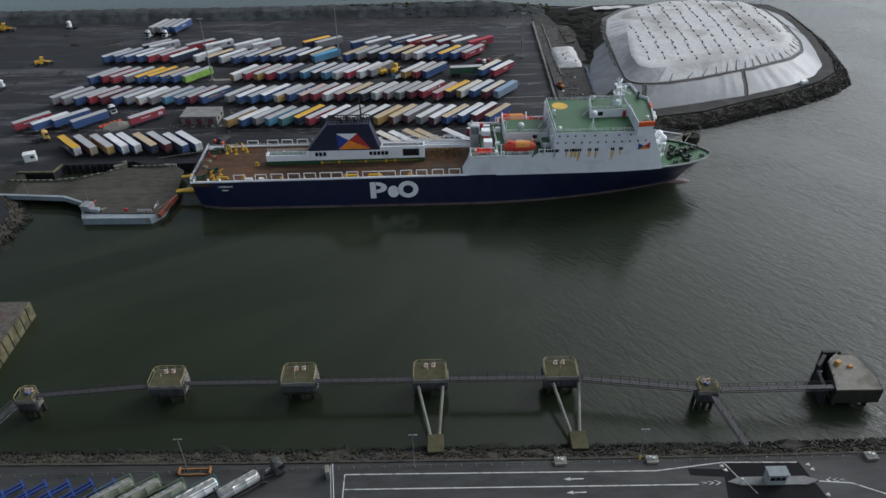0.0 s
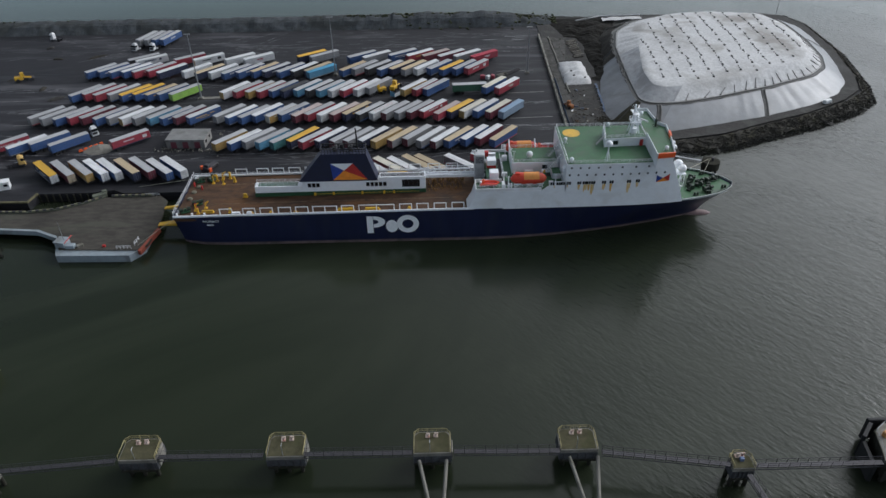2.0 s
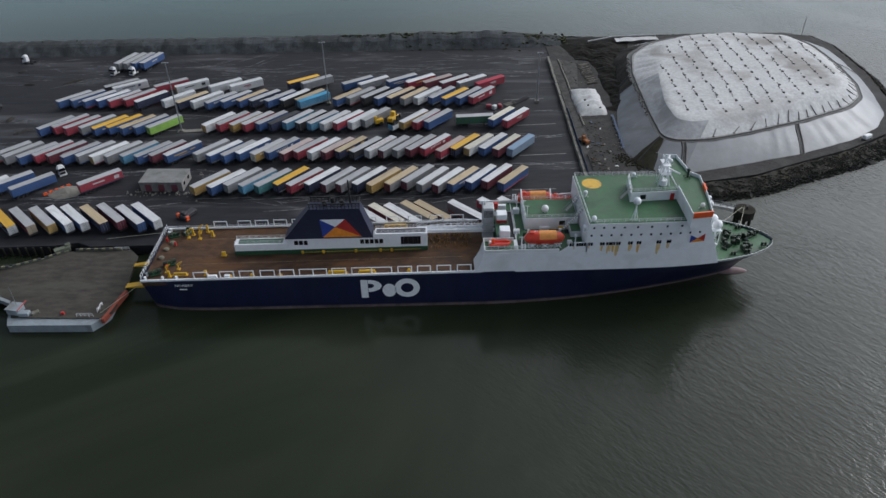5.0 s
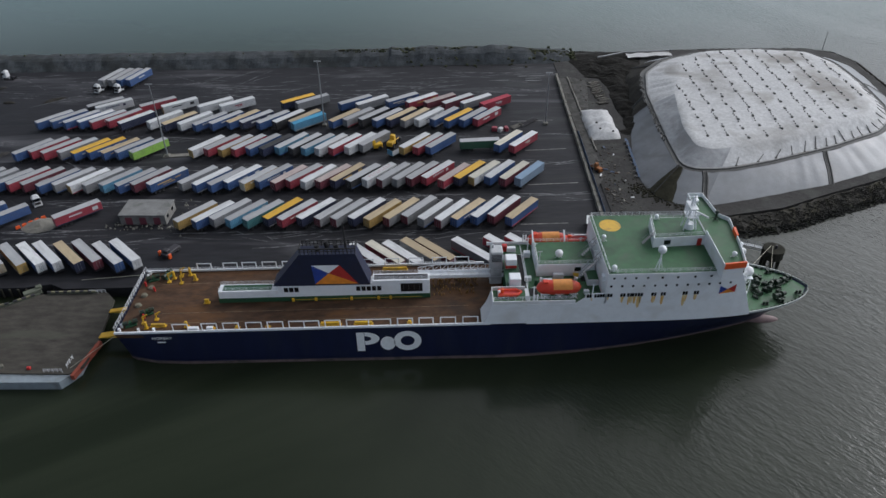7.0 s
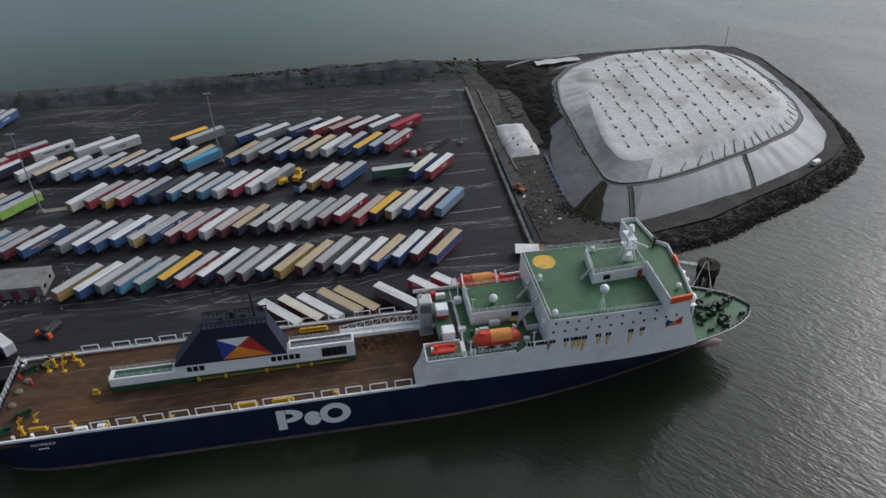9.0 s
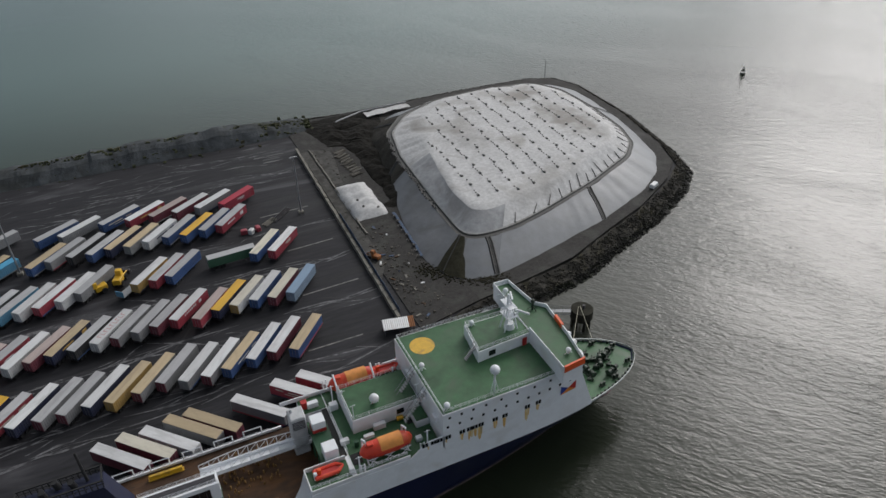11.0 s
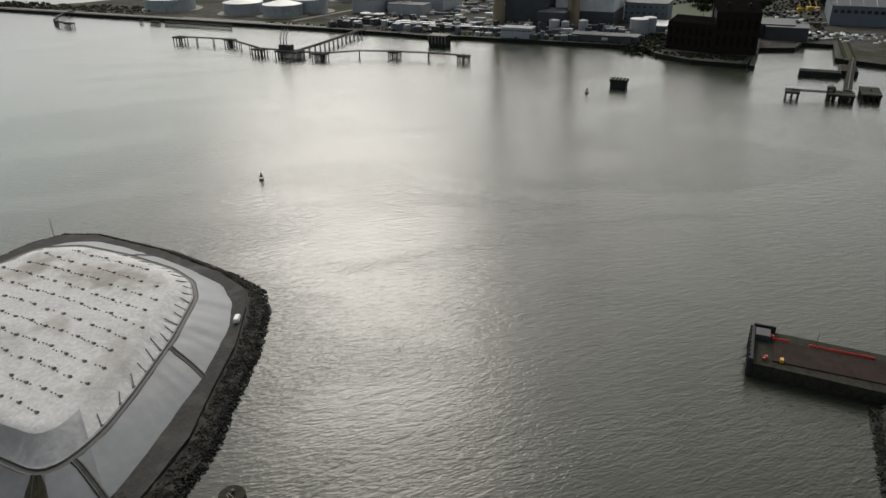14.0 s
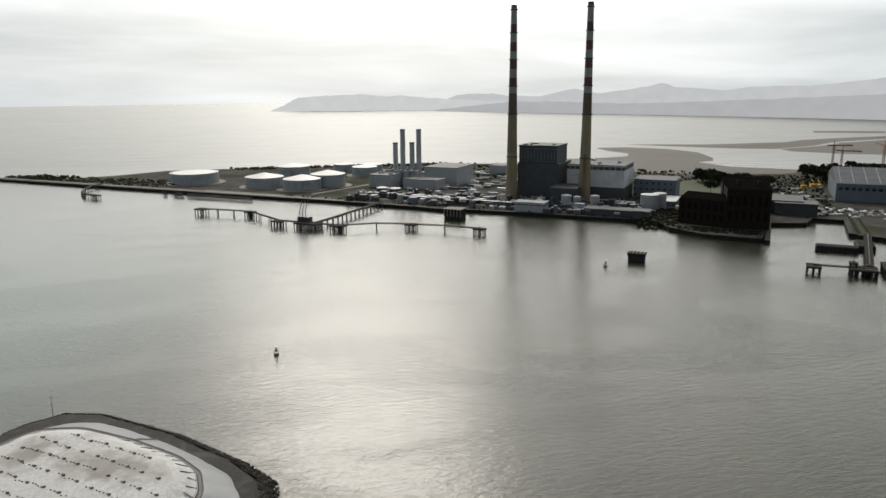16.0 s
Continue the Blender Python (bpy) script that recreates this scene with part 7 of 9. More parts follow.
for i in range(5):
    t = thing("barrier", "orange plastic barrier beside the gravel heap", "barrier", (-125.2 + i * 1.3, 245.6 + i * 1.3, 3.0), 45, "orange barriers")
    part("barrier_body", Geo().box((0, 0, 0.5), (1.5, 0.45, 1.0), bevel=0.08, taper=0.8), ORANGE, t)
    part("barrier_foot", Geo().box((0, 0, 0.06), (1.6, 0.6, 0.12)), RUBBER, t)
cart = thing("dark_vehicle", "dark tug with bright orange side frames", "vehicle", (-75.9, 231.6, 3.0), 62)
part("tug_body", Geo().box((0, 0, 0.9), (5.6, 2.2, 1.0), bevel=0.15).box((-1.4, 0, 1.8), (1.5, 1.8, 1.0), bevel=0.2), DARKSTEEL, cart)
for s in (-1, 1):
    part("orange_frame", Geo().box((-2.2, s * 1.9, 1.0), (1.1, 0.5, 1.4), bevel=0.1), ORANGE, cart)
for wx in (-1.8, 1.8):
    for s in (-1, 1):
        part("wheel", cached("wheel", wheel_mesh), None, cart, at=pose(wx, s * 1.0, 0))
# portable cabin by the linkspan
cab2 = thing("site_cabin", "white portable cabin near the linkspan", "cabin", (-140.3, 221.2, 3.0), 20)
part("cabin_body", Geo().box((0, 0, 1.3), (3.8, 2.6, 2.6), bevel=0.06), WHITE, cab2)
part("cabin_roof", Geo().box((0, 0, 2.68), (4.0, 2.8, 0.15)), WHITE, cab2)
part("cabin_window", Geo().box((0.8, -1.33, 1.6), (1.2, 0.06, 0.8)), BLACKGLASS, cab2)
# spoil and clutter on the open far yard
for i in range(14):
    x, y = rt.uniform(-230, -150), rt.uniform(285, 362)
    t = thing("spoil_heap", "low dark spoil heap on the yard", "heap", (x, y, 3.0), rt.uniform(0, 90), "spoil heaps")
    part("spoil", Geo().ball((0, 0, -0.2), (rt.uniform(2, 5), rt.uniform(0.8, 1.8), rt.uniform(0.5, 1.1)), 12, 5), EARTH if i % 3 else GRAVEL, t)
van = thing("white_van", "white van on the stockpile's perimeter track", "van", (150.4, 270.6, 3.95), 25)
van.scale = (0.7, 0.85, 0.8)
part("van_body", Geo().box((0, 0, 1.25), (4.8, 1.9, 1.6), bevel=0.25).box((2.1, 0, 0.85), (1.2, 1.8, 0.9), bevel=0.25), WHITE, van)
part("van_glass", Geo().box((2.35, 0, 1.6), (0.2, 1.6, 0.6)), BLACKGLASS, van)
for wx in (-1.5, 1.7):
    for s in (-1, 1):
        part("wheel", Geo().tube((wx, s * 0.95, 0.33), (wx, s * 0.75, 0.33), 0.33, n=12), RUBBER, van)

lean_to = thing("quay_shelter", "open shelter with a tilted white corrugated sheet roof and rusty end", "shelter", (46.2, 240.3, 3.0), -12)
for i in range(16):
    part("roof_sheet", Geo().add([(-3.9 + i * 0.5 + q, -1.7 + yy, 2.0 + 0.75 * (yy / 3.4) + zz + dz) for yy in (0, 3.4) for dz in (0, 0.06) for q, zz in ((0, 0), (0.24, 0.09), (0.5, 0))],
         [(0, 1, 7, 6), (1, 2, 8, 7), (3, 9, 10, 4), (4, 10, 11, 5), (0, 6, 9, 3), (2, 5, 11, 8), (0, 3, 4, 1), (1, 4, 5, 2), (6, 7, 10, 9), (7, 8, 11, 10)]), WHITE if i < 13 else mat("rusty_sheet", (0.22, 0.09, 0.035), 0.85, var=0.3, scale=1.0, bump=0.1), lean_to)
for px in (-3.6, 0.0, 3.8):
    part("post", Geo().bar((px, -1.5, 0), (px, -1.5, 2.0), 0.14).bar((px, 1.5, 0), (px, 1.5, 2.65), 0.14), DARKSTEEL, lean_to)
part("back_wall", Geo().box((0, 1.6, 1.25), (7.6, 0.14, 2.5)), CONCRETE, lean_to, "grey back wall")

# ---- linkspan pontoon by the ship's stern ----
link = thing("linkspan", "floating steel linkspan with worn brown deck", "linkspan", (0, 0, 0))
FAR_EDGE = [(-141.5, 206.8), (-126, 206.5), (-118, 207.7), (-110.6, 211.3), (-105.4, 214.8)]
DECK = [(-108.6, 186.6), (-86, 185.6), (-83.6, 188), (-83.2, 197), (-85, 212), (-88, 215.2)] + FAR_EDGE[::-1] + [(-141.5, 198), (-130, 196.8), (-118.2, 195.6), (-111.2, 192)]
part("pontoon_hull", Geo().prism([(-109.4, 186.2), (-86, 185.2), (-84.4, 187.8), (-84.6, 197), (-87, 211), (-90, 214.6), (-103, 214.6), (-110.8, 211), (-111.4, 192)], -1.0, 2.3), PONTOON, link, "pale blue-grey pontoon side")
part("pontoon_bow", Geo().prism([(-109.5, 186.4), (-108.4, 183.9), (-87.4, 183.4), (-85.4, 186.0)], -0.5, 2.25), PONTOON, link, "pale blue-grey pontoon face")
part("link_deck", Geo().prism(DECK, 2.0, 2.6), RAMPDECK, link, "brown worn vehicle deck with mossy patches")
part("edge_band", Geo().prism([(-85.4, 185.0), (-84.6, 185.0), (-82.5, 196.4), (-83.3, 196.4)], 1.3, 2.7), mat("dull_red_fender", (0.26, 0.06, 0.035), 0.8, var=0.3, scale=0.8), link, "dull red fender edge")
HAZARD = mat("worn_hazard_paint", (0.20, 0.19, 0.12), 0.8, scale=1.0)
MOSSYSTEEL = mat("mossy_steel", (0.11, 0.12, 0.09), 0.8, var=0.3, scale=0.8)
for line in (FAR_EDGE, [(-103.4, 215.0), (-90.4, 215.1)]):
    for a, b in zip(line, line[1:]):
        ln, d = math.hypot(b[0] - a[0], b[1] - a[1]), math.degrees(math.atan2(b[1] - a[1], b[0] - a[0]))
        part("side_girder", Geo().box(((a[0] + b[0]) / 2, (a[1] + b[1]) / 2, 2.5), (ln, 0.4, 1.0), d), MOSSYSTEEL, link, "mossy steel side girder")
        for k in range(max(1, int(ln / 1.05))):
            u = (k + 0.5) * 1.05 / ln
            part("hazard_block", Geo().box((lerp(a[0], b[0], u), lerp(a[1], b[1], u) - 0.05, 3.2), (0.9, 0.46, 0.42), d), HAZARD if k % 2 else DARKSTEEL, link)
for a, b in zip(DECK[-4:], DECK[-3:]):
    d = math.degrees(math.atan2(b[1] - a[1], b[0] - a[0]))
    part("side_girder", Geo().box(((a[0] + b[0]) / 2, (a[1] + b[1]) / 2 - 0.2, 2.5), (math.hypot(b[0] - a[0], b[1] - a[1]), 0.45, 1.5), d).box(((a[0] + b[0]) / 2, (a[1] + b[1]) / 2 - 0.2, 3.35), (math.hypot(b[0] - a[0], b[1] - a[1]), 0.9, 0.14), d), PONTOON, link, "pale blue-grey side girder")
structure("quay_kerb", Geo().box((-134.6, 212.2, 3.1), (12.0, 0.7, 0.5), -1, bevel=0.06).box((-128.4, 214.6, 3.1), (0.7, 5.4, 0.5), -11, bevel=0.06), MATS["mossy_quay_panel"], "broken pale concrete edge above the dark water", "quay")
part("bank_seat", Geo().box((-139.5, 204, 1.6), (5, 14, 3.0), 8), WETCONC, link, "dark abutment")
part("winch_house", Geo().box((-108.2, 188.9, 3.4), (3.0, 3.0, 1.7), -12, bevel=0.1).box((-105.4, 187.5, 3.1), (2.6, 1.6, 1.1), bevel=0.1).box((-108.2, 188.9, 4.3), (3.3, 3.3, 0.12), -12), PONTOON, link, "small pale blue machinery box")
part("winch_hatch", Geo().box((-102.9, 188.0, 2.9), (1.8, 1.2, 0.6), 35, bevel=0.12), CONCRETE, link)
part("red_lever", Geo().bar((-106.7, 187.2, 4.2), (-105.6, 190.2, 5.0), 0.22), RED, link, "red lever")
rails("link_rail", [(-91.8, 186.3, 2.6), (-87.6, 186.2, 2.6)], 1.1, 1.0, HULLWHITE, link)
rails("link_rail", [(-87.1, 187.7, 2.6), (-86.9, 190.6, 2.6)], 1.1, 1.0, HULLWHITE, link)
rails("link_rail", [(-92.4, 215.0, 2.6), (-88.2, 215.0, 2.6)], 1.1, 1.0, HULLWHITE, link)
part("red_box", Geo().box((-95.8, 187.5, 2.9), (0.8, 0.6, 0.7), bevel=0.05), RED, link)
for x, y, h in ((-129.5, 196.0, 8.0), (-107.5, 189, 8.0)):
    part("lamp_pole", Geo().tube((x, y, 2.4), (x, y, 2.4 + h), 0.09, 0.05, 6), STEEL, link)
part("lift_housing", Geo().box((-107.2, 215.0, 3.2), (4.2, 1.6, 1.4), 35, bevel=0.1).box((-106.0, 216.3, 3.9), (1.4, 1.2, 0.9), 35, bevel=0.08), MOSSYSTEEL, link, "mossy lifting gear housing")
for i in range(9):
    part("fender_post", Geo().tube((-127.5 + i * 2.2, 216.9, -1), (-127.5 + i * 2.2, 216.9, 2.8), 0.3), WETCONC, link)

# ---- mooring dolphins and walkway on the near side ----


YELLOWRAIL = mat("faded_yellow_rail", (0.34, 0.29, 0.13), 0.7, var=0.3, scale=2.0, dirt=(0.12, 0.10, 0.06), dirt_amount=0.8, dirt_scale=1.2)
FACE = mat("slate_concrete_face", (0.085, 0.088, 0.095), 0.85, spec=0.15, var=0.3, scale=0.8, bump=0.2, dirt=(0.04, 0.042, 0.04), dirt_amount=0.8, dirt_scale=0.4)


def dolphin(x, y, sx, sy, small=False):
    t = thing("mooring_dolphin", "mossy concrete mooring dolphin on piles", "dolphin", (x, y, 0), 0, "mooring dolphins")
    a, b, c = sx / 2, sy / 2, min(sx, sy) * (0.28 if small else 0.16)
    ring = [(-a, -b), (a, -b), (a, b - c), (a - c, b), (-a + c, b), (-a, b - c)]
    part("cap", Geo().prism([(px * 1.03, py * 1.03) for px, py in ring], 3.0, 5.0), FACE, t, "slate-grey stained concrete cap")
    part("cap_lip", Geo().prism(ring, 5.0, 5.88), CONCRETE, t, "pale weathered upper edge of the cap")
    part("deck", Geo().prism([(px * 0.94, py * 0.92) for px, py in ring], 5.8, 5.97), MOSSY, t, "mossy deck")
    part("worn_face", Geo().box((a * 1.03 + 0.12, -0.1 * sy, 4.3), (0.3, sy * 0.6, 2.0), bevel=0.08), CONCRETE, t, "pale worn end face")
    part("lower_beam", Geo().box((0, -b - 0.12, 2.9), (sx * 0.98, 0.4, 0.5), bevel=0.06), WETCONC, t)
    for px in (-0.36, 0, 0.36):
        for py in (-0.3, 0.3):
            part("support_post", Geo().tube((px * sx, py * sy, -2), (px * sx, py * sy, 3.1), 0.42, n=10), WETCONC, t)
    for p, q in zip(ring[1:], ring[2:] + ring[:1]):
        if (p, q) == (ring[5], ring[0]) or q == ring[0]:
            continue
        g = Geo()
        pa, qa = Vector((*p, 5.9)) * 0.97, Vector((*q, 5.9)) * 0.97
        pa.z = qa.z = 5.9
        k = max(1, int((qa - pa).length / 1.4))
        for i in range(k + 1):
            m = lerp(pa, qa, i / k)
            g.bar(m, m + Vector((0, 0, 1.05)), 0.09)
        g.bar(pa + Vector((0, 0, 1.05)), qa + Vector((0, 0, 1.05)), 0.10).bar(pa + Vector((0, 0, 0.55)), qa + Vector((0, 0, 0.55)), 0.07)
        part("guard_rail", g, YELLOWRAIL, t, "faded yellow guard rail")
    g = Geo()
    for py in (-0.46, 0.3):
        g.bar((-0.485 * sx, py * sy, 5.9), (-0.485 * sx, py * sy, 6.95), 0.09)
    part("guard_rail", g.bar((-0.485 * sx, -0.46 * sy, 6.95), (-0.485 * sx, 0.3 * sy, 6.95), 0.1), YELLOWRAIL, t, "faded yellow guard rail")
    for k in range(5):
        part("timber_fender", Geo().box((-0.4 * sx + k * 0.2 * sx, -b * 1.03 - 0.1, 4.1), (0.22, 0.2, 1.9), bevel=0.04), DARKSTEEL, t)
    for px, py in ((-0.12, 0.26), (0.10, 0.28)):
        part("bollard", Geo().box((px * sx, py * sy, 6.05), (0.9, 0.7, 0.16)).tube((px * sx, py * sy, 6.1), (px * sx + 0.15, py * sy, 6.75), 0.26, 0.2, 10).tube((px * sx - 0.25, py * sy, 6.75), (px * sx + 0.5, py * sy, 6.85), 0.22, 0.16, 8), mat("rusty_white_hook", (0.55, 0.44, 0.38), 0.7, var=0.3, scale=2.5, dirt=(0.4, 0.10, 0.05), dirt_amount=0.8, dirt_scale=1.5), t, "red and white mooring hook")
    if not small:
        part("lamp_post", Geo().tube((-0.06 * sx, -0.44 * sy, 5.9), (-0.06 * sx, -0.44 * sy, 8.6), 0.07, n=6).bar((-0.06 * sx, -0.44 * sy, 8.6), (-0.06 * sx, -0.30 * sy, 8.7), 0.09), STEEL, t)
    else:
        part("valve_box", Geo().box((0.1, 0.1, 6.3), (0.8, 0.7, 0.7), bevel=0.06), mat("faded_blue_box", (0.10, 0.14, 0.24), 0.7, var=0.3, scale=1.5), t, "faded blue valve box")
    return t


for x in (-59.9, -30.9, -2.0, 26.9):
    dolphin(x, 112.2, 7.4, 5.3)
dolphin(-89.0, 108.0, 4.0, 3.6, True)
dolphin(57.6, 106.0, 4.2, 3.6, True)
big = thing("berthing_dolphin", "large concrete berthing dolphin with chamfered corner", "dolphin", (0, 0, 0), 0, "mooring dolphins")
OUT = [(84.3, 103.3), (94.4, 103.2), (94.9, 106.4), (93.9, 112.6), (92.6, 114.2), (89.2, 114.2), (86.4, 112.2), (85.5, 107.6)]
part("cap", Geo().prism(OUT, 2.4, 6.1), WETCONC, big, "stained concrete cap")
part("deck", Geo().prism([(lerp(x, 89.3, 0.05), lerp(y, 108.3, 0.05)) for x, y in OUT], 6.0, 6.22), CONCRETE, big, "pale concrete deck")
for x, y in ((86, 105), (89.5, 105), (93, 105), (87, 112), (91, 112), (89, 108.5)):
    part("support_post", Geo().tube((x, y, -2), (x, y, 3.8), 0.5, n=10), WETCONC, big)
part("fender_panel", Geo().box((88.8, 115.2, 3.4), (4.2, 0.8, 5.6), 0, bevel=0.1).box((85.4, 112.6, 3.4), (4.6, 0.8, 5.6), 48, bevel=0.1).box((83.6, 107.6, 2.8), (0.8, 6.4, 4.4), -8, bevel=0.1), RUBBER, big, "black fender panel")
part("quick_release_hook", Geo().box((88.0, 110.9, 6.8), (1.4, 1.0, 1.3), 30, bevel=0.15).box((90.4, 110.0, 6.5), (1.0, 0.7, 0.8), bevel=0.1), mat("faded_orange", (0.45, 0.23, 0.08), 0.7), big, "faded orange mooring hook")
rails("dolphin_rail", [(94.2, 103.5, 6.1), (94.6, 106.4, 6.1), (93.6, 112.4, 6.1)], 1.0, 1.8, STEEL, big)
rails("dolphin_rail", [(85.0, 104.2, 6.1), (85.8, 107.6, 6.1), (86.7, 112.0, 6.1), (89.3, 113.9, 6.1)], 1.0, 1.8, STEEL, big)


def walkway(a, b, w=1.05, material=DARKSTEEL):
    a, b = Vector(a), Vector(b)
    t = thing("walkway", "dark steel lattice walkway over the water", "walkway", (0, 0, 0), 0, "walkway spans")
    d = (b - a)
    ln = d.length
    u = d.normalized()
    s = Vector((-u.y, u.x, 0)).normalized() * (w / 2)
    part("grating", Geo().add([a - s, b - s, b + s, a + s, a - s - Vector((0, 0, 0.15)), b - s - Vector((0, 0, 0.15)), b + s - Vector((0, 0, 0.15)), a + s - Vector((0, 0, 0.15))], [(0, 1, 2, 3), (7, 6, 5, 4), (0, 4, 5, 1), (1, 5, 6, 2), (2, 6, 7, 3), (3, 7, 4, 0)]), material, t)
    for sg in (-1, 1):
        g = Geo()
        o = s * sg
        g.bar(a + o + Vector((0, 0, 1.1)), b + o + Vector((0, 0, 1.1)), 0.08).bar(a + o + Vector((0, 0, 0.5)), b + o + Vector((0, 0, 0.5)), 0.05).bar(a + o - Vector((0, 0, 0.7)), b + o - Vector((0, 0, 0.7)), 0.14)
        k = max(2, int(ln / 1.9))
        for i in range(k + 1):
            p = lerp(a, b, i / k) + o
            g.bar(p - Vector((0, 0, 0.7)), p + Vector((0, 0, 1.1)), 0.07)
            if i < k:
                q = lerp(a, b, (i + 1) / k) + o
                g.bar(p - Vector((0, 0, 0.7)), q, 0.06)
        part("side_truss", g, material, t)


XS = [(-87.2, 107.6), (-64.1, 109.6), (-55.9, 110.2), (-35.3, 110.0), (-27.1, 110.0), (-5.9, 109.8), (2.3, 109.8), (23.1, 109.4), (31.3, 108.9), (55.2, 105.2), (60.0, 104.8), (84.4, 104.8)]
for i in range(0, 12, 2):
    walkway((*XS[i], 6.0), (*XS[i + 1], 6.0))
walkway((58.0, 102.8, 6.0), (61.2, 91.0, 4.6))
walkway((-90.4, 105.2, 6.0), (-96.8, 93.0, 4.6))
for x0, x1, xm in ((-4.6, 0.8, -1.0), (25.0, 30.6, 28.4)):
    t = thing("raking_strut", "pale raking tubular struts on a concrete block", "strut", (0, 0, 0), 0, "dolphin struts")
    for xa, xb in ((x0, xm - 0.9), (x1, xm + 0.7)):
        part("strut_tube", Geo().tube((xa, 108.9, 4.6), (xb, 97.2, 1.2), 0.36, n=10), CONCRETE, t, "pale encrusted tube")
    part("strut_block", Geo().box((xm, 95.0, 1.4), (3.4, 4.6, 2.6), bevel=0.12), MOSSY, t, "mossy concrete block")
# dolphin off the ship's bow
bd = thing("mooring_dolphin", "weathered round dolphin with walkway off the bow", "dolphin", (90.5, 224.5, 0), 0, "mooring dolphins")
part("cap", Geo().tube((0, 0, 3.2), (0, 0, 5.8), 2.9, n=14), WETCONC, bd, "dark round cap")
for i in range(7):
    part("support_post", Geo().tube((2.2 * math.cos(i * 0.9), 2.2 * math.sin(i * 0.9), -2), (2.2 * math.cos(i * 0.9), 2.2 * math.sin(i * 0.9), 3.4), 0.4, n=8), WETCONC, bd)
part("bollard", Geo().tube((0.5, 0, 5.8), (0.5, 0, 6.8), 0.35, n=10), DARKSTEEL, bd)
walkway((87.6, 225.2, 5.6), (68.5, 236.5, 4.2), 1.2, STEEL)
# pier end gear seen across the dock mouth
pf = thing("pier_fender", "black timber and rubber fender frame at the pier's end", "fender", (0, 0, 0))
part("fender_frame", Geo().box((196.0, 124.8, 3.2), (18.5, 0.9, 5.4), bevel=0.1).box((206.2, 121.8, 3.4), (0.8, 6.0, 5.6), bevel=0.1), RUBBER, pf)
for i in range(9):
    part("fender_post", Geo().tube((187.5 + i * 2.2, 125.4, -1), (187.5 + i * 2.2, 125.4, 6.0), 0.32, n=8), RUBBER, pf)
part("pier_hut", Geo().box((202.6, 122.2, 5.0), (4.4, 4.0, 1.8), bevel=0.1), DARKSTEEL, pf)
for i in range(11):
    if i in (2, 3):
        continue
    t = thing("barrier", "bright red plastic barrier along the pier edge", "barrier", (201.9, 118.5 - i * 2.4, 4.4), 90, "red barriers")
    part("barrier_body", Geo().box((0, 0, 0.3), (2.3, 0.2, 0.6), bevel=0.05), mat("signal_red", (0.62, 0.03, 0.02), 0.5), t)
for x, y in ((190.2, 121.6), (191.4, 121.0), (203.2, 119.6)):
    t = thing("bollard", "red painted quay bollard", "bollard", (x, y, 4.2), 0, "pier bollards")
    part("bollard_post", Geo().tube((0, 0, 0), (0, 0, 0.8), 0.35, 0.45, 10), RED, t)
t = thing("equipment_box", "yellow equipment box on the pier", "box", (191.0, 117.0, 4.3))
part("box_body", Geo().box((0, 0, 0.45), (1.5, 0.9, 0.9), bevel=0.06), YELLOW, t)
t = thing("pier_lamp", "thin dark lamp post on the pier", "lamp post", (203.2, 108, 4.3))
part("lamp_shaft", Geo().tube((0, 0, 0), (0, 0, 5), 0.08, 0.05, 6), DARKSTEEL, t)

# ---- terminal road on the near side ----


def stripe(x0, y0, x1, y1, w=0.22):
    d = math.degrees(math.atan2(y1 - y0, x1 - x0))
    structure("road_line", Geo().box(((x0 + x1) / 2, (y0 + y1) / 2, 3.912), (math.hypot(x1 - x0, y1 - y0), w, 0.02), d), LINE, "white painted road line", "marking")


for a in ((-18.7, 86.9, 41.6, 86.0), (41.6, 86.0, 55.3, 87.6), (55.3, 87.6, 69.6, 87.2), (-18.7, 86.9, -18.4, 60.0), (-18.4, 83.5, 49.0, 82.7), (55.3, 87.6, 57.6, 82.8), (72.0, 82.8, 78.0, 82.2), (78.0, 82.2, 84.5, 79.0), (84.5, 79.0, 88, 75), (-18.4, 80.0, 52, 79.4)):
    stripe(*a)
for y in (84.6, 81.6):
    arrow = Geo().box((26.2, y, 3.912), (2.4, 0.22, 0.02)).add([(23.6, y, 3.925), (24.9, y - 0.4, 3.925), (24.9, y + 0.4, 3.925)], [(0, 1, 2)])
    structure("lane_arrow", arrow, LINE, "white painted lane arrow", "marking")
patch = Geo().prism([(53.0, 76.5), (72.6, 76.5), (70.0, 87.2), (55.4, 87.4), (55.0, 86.0), (48.0, 86.4), (48.0, 84.8), (54.4, 84.2)], 3.85, 3.908)
structure("dark_patch", patch, mat("fresh_asphalt", (0.012, 0.012, 0.013), 0.85, spec=0.1, var=0.2, scale=0.6, bump=0.1), "fresh black asphalt patch round the booth", "road")
for x, y in ((54.2, 86.8), (54.6, 85.8), (71.0, 86.6), (71.4, 85.5), (71.8, 79.8)):
    structure("road_triangle", Geo().add([(x, y, 3.925), (x + 0.9, y - 0.35, 3.925), (x + 0.9, y + 0.45, 3.925)], [(0, 1, 2)]), LINE, "white triangle on the road", "marking")
isl = thing("traffic_island", "raised concrete island with control booth", "island", (0, 0, 3.9))
part("island_kerb", Geo().prism([(54.6, 83.0), (57, 82.2), (69.6, 82.0), (72.0, 82.9), (69.6, 83.9), (57, 84.0)], 0, 0.22), mat("pale_kerb", (0.19, 0.19, 0.185), 0.85, scale=0.8, spec=0.2), isl)
